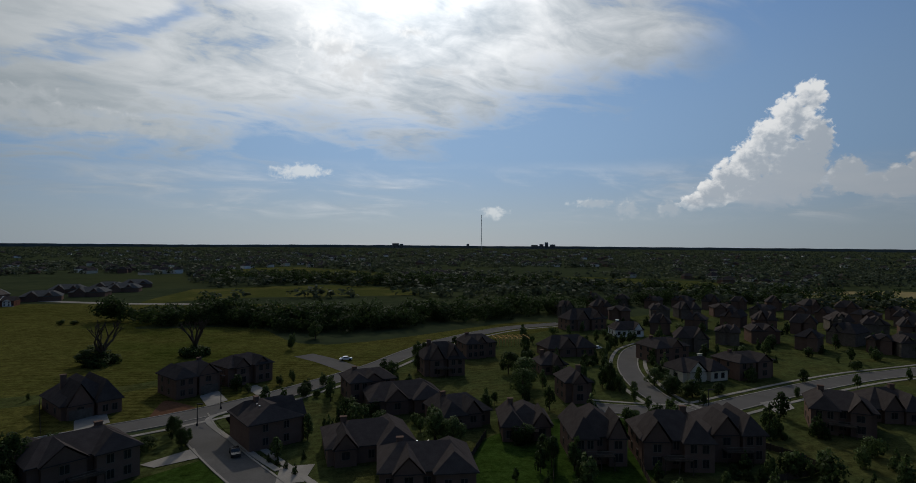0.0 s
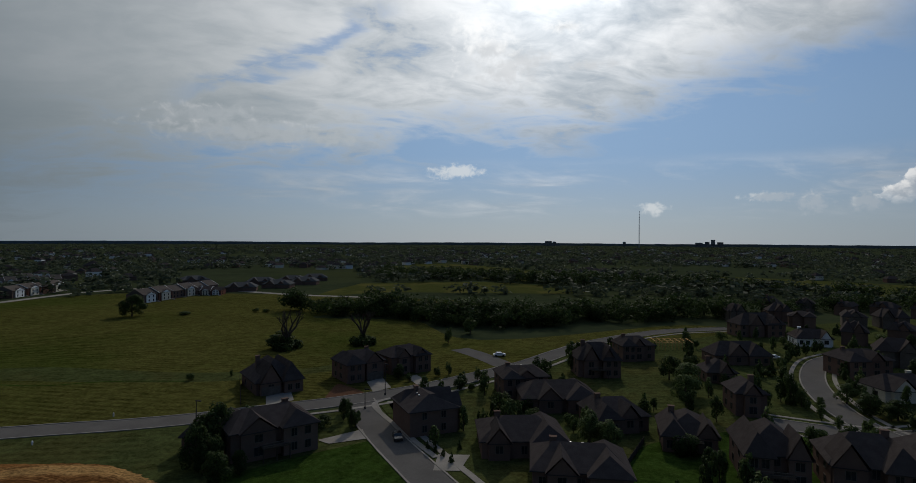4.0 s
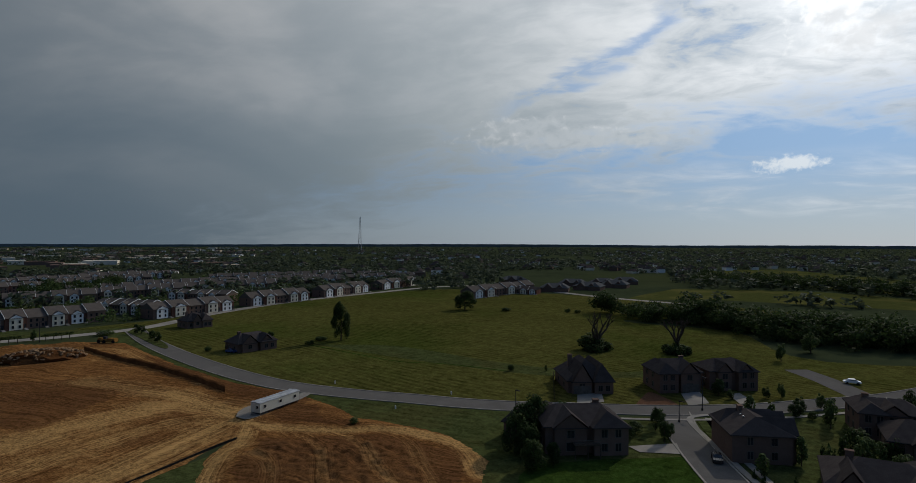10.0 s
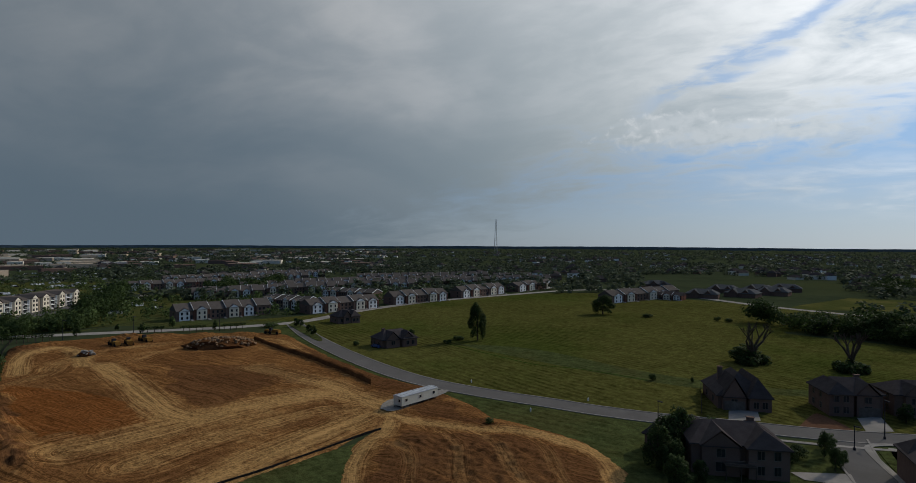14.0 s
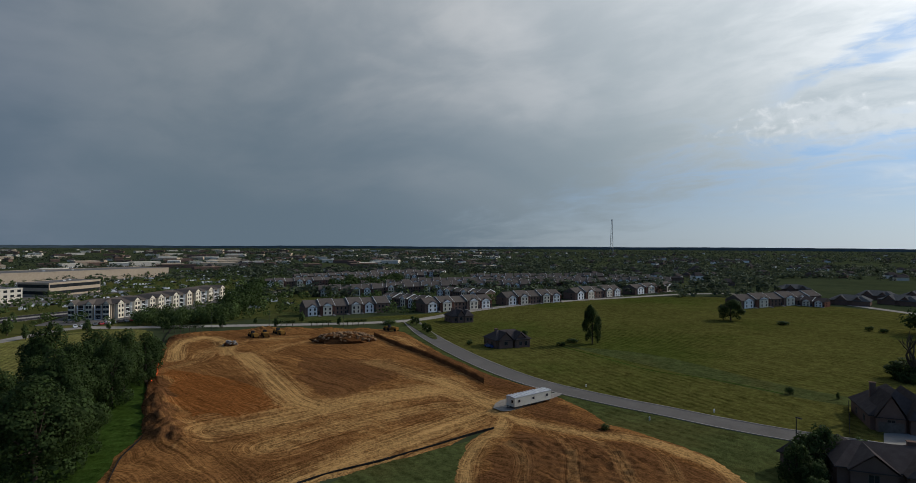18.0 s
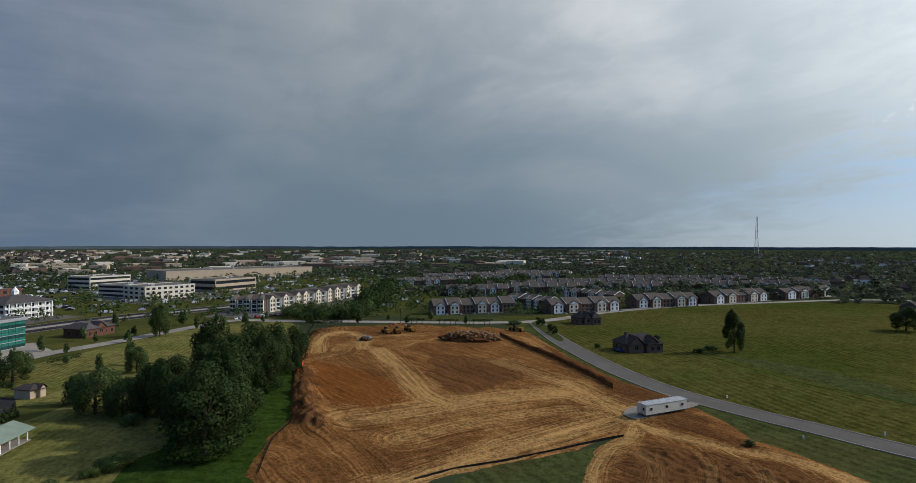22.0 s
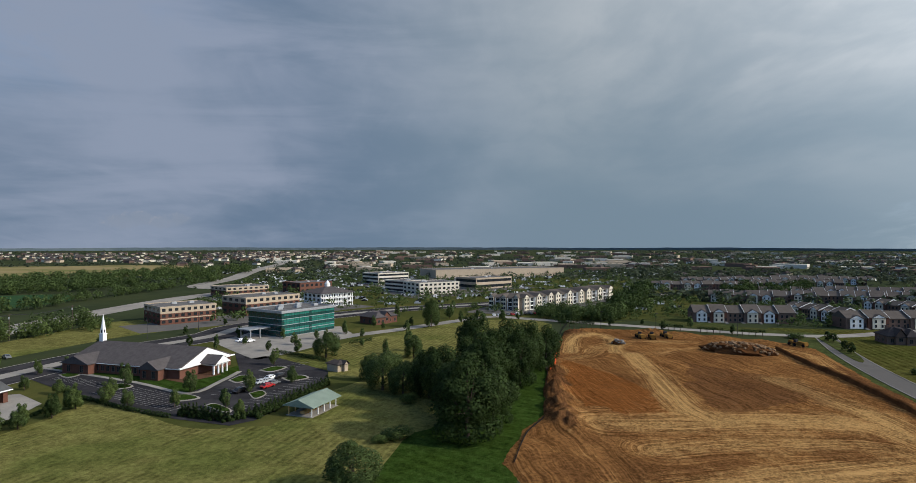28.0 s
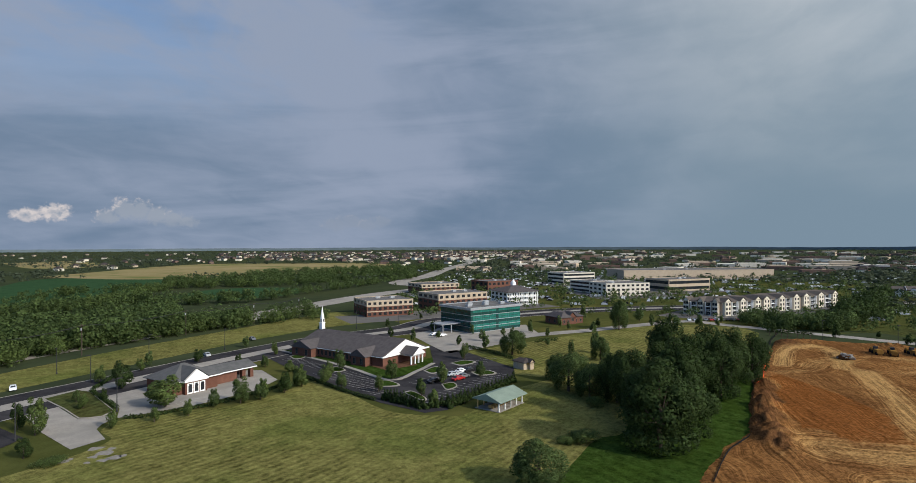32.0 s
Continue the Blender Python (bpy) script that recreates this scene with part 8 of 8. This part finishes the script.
# ---- hedges, islands and lines of the car parks ----
def hedge(line, w, h, label, leaf=None):
    line = smooth(line, 4)
    x0, y0 = line[0]
    t = thing("hedge", x0, y0, 0, 0, label, "hedge", "hedges")
    r = np.random.default_rng(int(abs(x0 * 3)))
    bl = [(q[0] - x0 + r.normal() * 0.15, q[1] - y0 + r.normal() * 0.15, h * 0.5, (w + h) * 0.3) for q in [(a, b) for a, b, _ in segment_things(line, w * 0.6)]]
    v, f = leaf_cloud(r, bl, 34 * len(bl), 0.45)
    v[:, 2] = np.maximum(v[:, 2], 0)
    part("foliage", quick_mesh("foliage", v, f, leaf or LEAF_DARK), t)
    s = Shape()
    for b in bl[::2]:
        s.tube((b[0], b[1], 0), (b[0], b[1], h * 0.7), 0.05, 0.03, 4)
    part("stems", s.mesh("stems", BARK), t)


hedge([(-113.3, -147.7), (-108.9, -125.0), (-107.7, -110.4)], 1.2, 1.0, "low clipped hedge along the church car park")
hedge([(-66.8, -144.1), (-74.1, -142.6), (-81.5, -141.6), (-101.4, -144.0), (-105.3, -147.1)], 1.2, 0.9, "low clipped hedge along the bank car park")
hedge([(-60.1, -147.5), (-63.7, -145.0), (-66.8, -144.1)], 1.2, 0.9, "low clipped hedge along the bank car park")
hedge([(-65.0, -181.7), (-63.3, -166.0), (-62.4, -158.3)], 1.4, 1.0, "clipped hedge beside the bank drive")
hedge([(-66.3, -184.2), (-73.6, -193.3), (-77.1, -197.8)], 1.4, 1.0, "clipped hedge beside the bank drive")
hedge([(-117.5, -161.9), (-115.0, -150.8)], 1.4, 1.0, "low clipped hedge between the car parks")
hedge([(-185.7, -137.2), (-182.0, -123.3), (-176.9, -109.6)], 1.4, 1.2, "clipped hedge behind the church car park")
hedge([(-213.2, -121.0), (-218.7, -118.3), (-224.4, -115.6)], 1.6, 1.4, "clipped hedge before the glass office")


def island(pts, label, mat=None, trees=()):
    """Kerbed planting island on a car park."""
    patch("island", pts, 0.22, CONCRETE, label, thick=0.2, category="kerb")
    c = np.mean(np.array(pts), axis=0)
    patch("planting", [tuple(c + (np.array(q) - c) * 0.82) for q in pts], 0.26, mat or DEEP, "grass of the island", thick=0.03)


island([(-125.2, -151.5), (-129.4, -152.0), (-127.8, -145.1), (-124.0, -145.7)], "kerbed island of the church car park")
island([(-123.1, -126.9), (-125.8, -123.3), (-123.7, -116.4), (-119.0, -120.3)], "kerbed island of the church car park")
island([(-118.3, -110.2), (-120.8, -109.1), (-117.6, -100.9), (-115.1, -100.4)], "kerbed island of the church car park")
island([(-150.5, -110.1), (-156.1, -106.9), (-153.6, -101.8), (-148.2, -104.9)], "kerbed island of the church car park")
island([(-132.1, -107.5), (-135.9, -106.0), (-132.8, -101.9), (-127.8, -101.9)], "kerbed island of the church car park")
island([(-157.3, -124.0), (-164.4, -122.9), (-164.5, -117.7), (-156.7, -118.4)], "kerbed island of the church car park")
island([(-142.6, -123.6), (-149.8, -124.5), (-149.3, -119.0), (-141.1, -118.5)], "kerbed island of the church car park")
island([(-131.0, -180.6), (-137.2, -179.9), (-133.2, -173.9), (-129.0, -174.2)], "kerbed island of the church car park")
# lawn and walk before the church
patch("church_lawn", [(-137.7, -195.6), (-139.9, -176.3), (-141.2, -157.8), (-137.0, -135.6), (-161.6, -135.7), (-153.9, -128.7), (-139.9, -124.3), (-127.1, -124.1), (-131.5, -149.1)], 0.16, DEEP, "green lawn in front of the church", curved=False)
ribbon("path", smooth([(-136.5, -195.0), (-131.5, -149.1), (-126.5, -123.5), (-140.6, -124.9), (-153.9, -128.7)], 4), 1.6, 0.24, CONCRETE, 0.1, label="pale concrete walk along the church car park", category="path")
patch("mulch_bed", [(-137.7, -145.5), (-135.7, -134.4), (-148.3, -131.2), (-156.4, -142.7), (-143.7, -142.3)], 0.19, MULCH, "brown mulch bed beside the church", curved=False)


def stalls(a, b, n, length, side, label):
    """Painted stall lines between two points."""
    (x0, y0), (x1, y1) = a, b
    t = math.atan2(y1 - y0, x1 - x0)
    lot = thing("stall_lines", x0, y0, math.degrees(t), 0.112, label, "road marking", kind="structure")
    d = math.hypot(x1 - x0, y1 - y0)
    for i in range(n + 1):
        part("line", box_mesh("line", 0.12, length, 0.01, PAINT), lot, pose(i * d / n, 0 if side < 0 else length, 0))


stalls((-117.8, -149.9), (-111.6, -115.1), 18, 5.2, 1, "faded white stall lines by the hedge")
stalls((-131.0, -176.9), (-127.5, -145.4), 16, 5.2, -1, "faded white stall lines before the church")
stalls((-127.5, -142.5), (-124.2, -124.2), 9, 5.2, -1, "faded white stall lines before the church")
stalls((-114.6, -97.3), (-154.4, -97.9), 16, 5.2, 1, "faded white stall lines by the evergreen screen")
stalls((-127.9, -116.7), (-173.2, -120.0), 14, 5.2, -1, "faded white stall lines in the side car park")
stalls((-70.5, -147.4), (-84.0, -145.9), 9, 5.0, 1, "white stall lines of the bank car park")

# drives and walks of the nearer houses
for pts in ([(-89.0, 131.5), (-85.6, 138.1), (-80.0, 130.5), (-83.8, 123.8)], [(-69.8, 153.3), (-67.3, 159.3), (-60.5, 149.4), (-63.4, 143.5)], [(-60.7, 162.2), (-58.8, 165.8), (-52.5, 158.6), (-54.9, 154.8)], [(-59.3, 105.9), (-53.2, 114.7), (-49.7, 109.7), (-56.0, 104.6)], [(-32.8, 105.4), (-26.7, 106.9), (-26.7, 98.9), (-31.4, 97.8)], [(80.4, 150.4), (90.2, 155.2), (86.7, 145.3), (79.8, 141.1)], [(11.5, 143.5), (17.6, 144.7), (17.5, 137.9), (12.4, 136.4)]):
    patch("driveway", pts, 0.13, CONCRETE, "pale concrete driveway of a house", curved=False, category="driveway")
ribbon("pavement", [q for q in MAIN[84:]], 1.3, 0.16, CONCRETE, 0.1, -7.6, label="pale concrete pavement along the estate road", category="pavement")
patch("lawn", [(-56.3, 132.1), (-55.1, 135.7), (-49.7, 139.1), (-47.5, 131.9), (-46.3, 127.7), (-46.1, 120.5), (-50.3, 124.1)], 0.15, LAWN, "small mown corner lawn", thick=0.1)
ribbon("path", smooth([(-50.0, 144.1), (-53.3, 142.5), (-55.7, 140.4), (-58.4, 135.6), (-57.6, 131.2), (-50.1, 122.3), (-44.5, 116.7), (-38.8, 110.1), (-32.7, 103.8)], 4), 1.3, 0.17, CONCRETE, 0.1, label="pale curved path round the corner lawn", category="path")
patch("bare_plot", [(-72.8, 132.9), (-76.7, 146.7), (-74.9, 148.4), (-64.6, 140.8)], 0.06, MULCH, "bare brown plot beside a house")


# garden trees between the houses, clear of roads and walls
OPEN_PLOT = [(-19.0, 178.0), (1.6, 222.1), (26.3, 228.6), (13.5, 148.7), (-3.5, 153.9)]


def gardens():
    homes = [(o.location.x, o.location.y) for o in scene.objects if o.name.startswith("house")]
    lines = [q for l in (MAIN, SIDE, BEND, CROSS) for q in l]
    n = 0
    while n < 190:
        az, d = radians(rng.uniform(-40, 22)), 95 * (330 / 95) ** (rng.random() ** 0.8)
        x, y = -math.sin(az) * d, math.cos(az) * d
        if not inside(np.array([x]), np.array([y]), ESTATE)[0] or any(inside(np.array([x]), np.array([y]), p)[0] for p in (MEADOW, OPEN_PLOT)):
            continue
        f = (x / d, y / d)
        if any((x - hx - 6 * f[0]) ** 2 + (y - hy - 6 * f[1]) ** 2 < 92 for hx, hy in homes) or any((x - q[0]) ** 2 + (y - q[1]) ** 2 < 49 for q in lines):
            continue
        n += 1
        h = rng.uniform(2.4, 6.5)
        tree(x, y, h, h * rng.uniform(0.6, 0.9), rng.choice(("young", "broad", "cone", "shrub")), "mid", rng.choice((LEAF, LEAF_DARK)), "garden_tree", "small green garden tree between brick houses", "garden trees")


gardens()
# young trees along both sides of the bending street
for d in (8.2, -8.0):
    for x, y, t in segment_things([tuple(q) for q in offset(BEND, d)], 7.5):
        h = rng.uniform(3.6, 5.6)
        tree(x, y, h, h * rng.uniform(0.6, 0.8), "young", "mid", rng.choice((LEAF, LEAF_DARK)), label="young street tree beside the bending street", group="street trees")


def garden_fence(line):
    pts = smooth(line, 2)
    x0, y0 = pts[0]
    f = thing("garden_fence", x0, y0, 0, 0, "dark wooden fence round a back garden", "fence", "garden fences")
    for x, y, t in segment_things(pts, 2.4):
        part("post", box_mesh("post", 0.12, 0.12, 1.5, FRAME), f, pose(x - x0, y - y0, 0, 0, 0, t))
        part("panel", box_mesh("panel", 2.3, 0.05, 1.25, BARK), f, pose(x - x0 + 1.2 * math.cos(radians(t)), y - y0 + 1.2 * math.sin(radians(t)), 0.08, 0, 0, t))


garden_fence([(20.0, 115.3), (17.1, 99.5)])
garden_fence([(35.7, 114.0), (33.7, 98.8)])
garden_fence([(63.0, 117.8), (68.6, 105.8), (56.7, 100.2)])
garden_fence([(1.6, 105.2), (6.0, 122.5)])
garden_fence([(-106.8, 144.8), (-90.7, 123.3)])

# bare stony ground beside the entrance drive
for (sx, sy), sr in zip([(-47.6, -130.8), (-47.9, -126.6), (-47.8, -122.5), (-45.8, -122.6), (-49.2, -122.2), (-45.4, -126.2), (-40.9, -128.2), (-42.2, -128.5), (-49.5, -128.3), (-43.5, -123.7)], (1.6, 2.0, 1.4, 1.3, 0.9, 1.1, 1.2, 0.8, 1.0, 0.7)):
    patch("bare_patch", [(sx + sr * rng.uniform(0.5, 1.1) * math.cos(k * 0.7), sy + sr * rng.uniform(0.5, 1.1) * math.sin(k * 0.7)) for k in range(9)], 0.05, GRAVEL, "bare stony patch in the grass")

# ditch with rank weeds through the meadow, and white markers by the road
ribbon("ditch", smooth([(-207.1, 116.0), (-175.4, 119.7), (-156.7, 122.8), (-144.5, 131.0), (-134.6, 135.1), (-121.5, 138.8)]), 0.9, 0.06, DEEP, label="narrow weedy ditch through the meadow", category="ditch")


def hydrant(x, y, label):
    h = thing("marker_post", x, y, 0, 0, label, "post", "roadside markers")
    part("post", shared("marker", lambda: Shape().tube((0, 0, 0), (0, 0, 0.75), 0.16, 0.16, 8).tube((0, 0, 0.75), (0, 0, 0.95), 0.17, 0.05, 8).mesh("post", WHITE)), h)
    part("collar", shared("collar", lambda: Shape().box(-0.26, 0.26, -0.08, 0.08, 0.45, 0.6).mesh("collar", METAL)), h)


for q in [(-145.5, 89.9), (-113.2, 87.4), (-113.3, 106.8)]:
    hydrant(*q, "small white roadside marker in the grass")

# dark trees crowding beside the large brick house
for (x, y), h in zip([(-73.0, 86.4), (-74.3, 90.8), (-74.9, 94.4), (-75.4, 97.7), (-70.1, 87.3)], (8.5, 9.5, 10.5, 8.0, 6.5)):
    tree(x, y, h, h * 0.8, "full", "near", LEAF_DARK, label="dense dark tree crowding a brick house", group="garden trees")


def far_cars():
    """Parked cars in the far lots, too small to tell apart."""
    low = [Shape(), Shape(), Shape()]
    for x, y in scatter(800, 380, 1200, 88, 132, 0.9, 0.0):
        if min((HOMES[:, 0] - x) ** 2 + (HOMES[:, 1] - y) ** 2) < 700:
            continue
        t = rng.choice((0.35, 1.92)) + rng.uniform(-0.05, 0.05)
        c, q = math.cos(t), math.sin(t)
        for k in range(rng.randrange(2, 6)):
            src = Shape().box(-2.2, 2.2, -0.9 + k * 2.8, 0.9 + k * 2.8, 0.1, 0.85).box(-1.3, 1.0, -0.75 + k * 2.8, 0.75 + k * 2.8, 0.85, 1.45)
            rng.choice(low).add([(x + c * p[0] - q * p[1], y + q * p[0] + c * p[1], p[2]) for p in src.v], src.f)
    for sh, m in zip(low, ("white", "silver", "black")):
        tagged(new("far_cars", sh.mesh("far_cars", CAR_PAINT[m])), m + " cars parked in the far lots", "cars", kind="stuff")


far_cars()
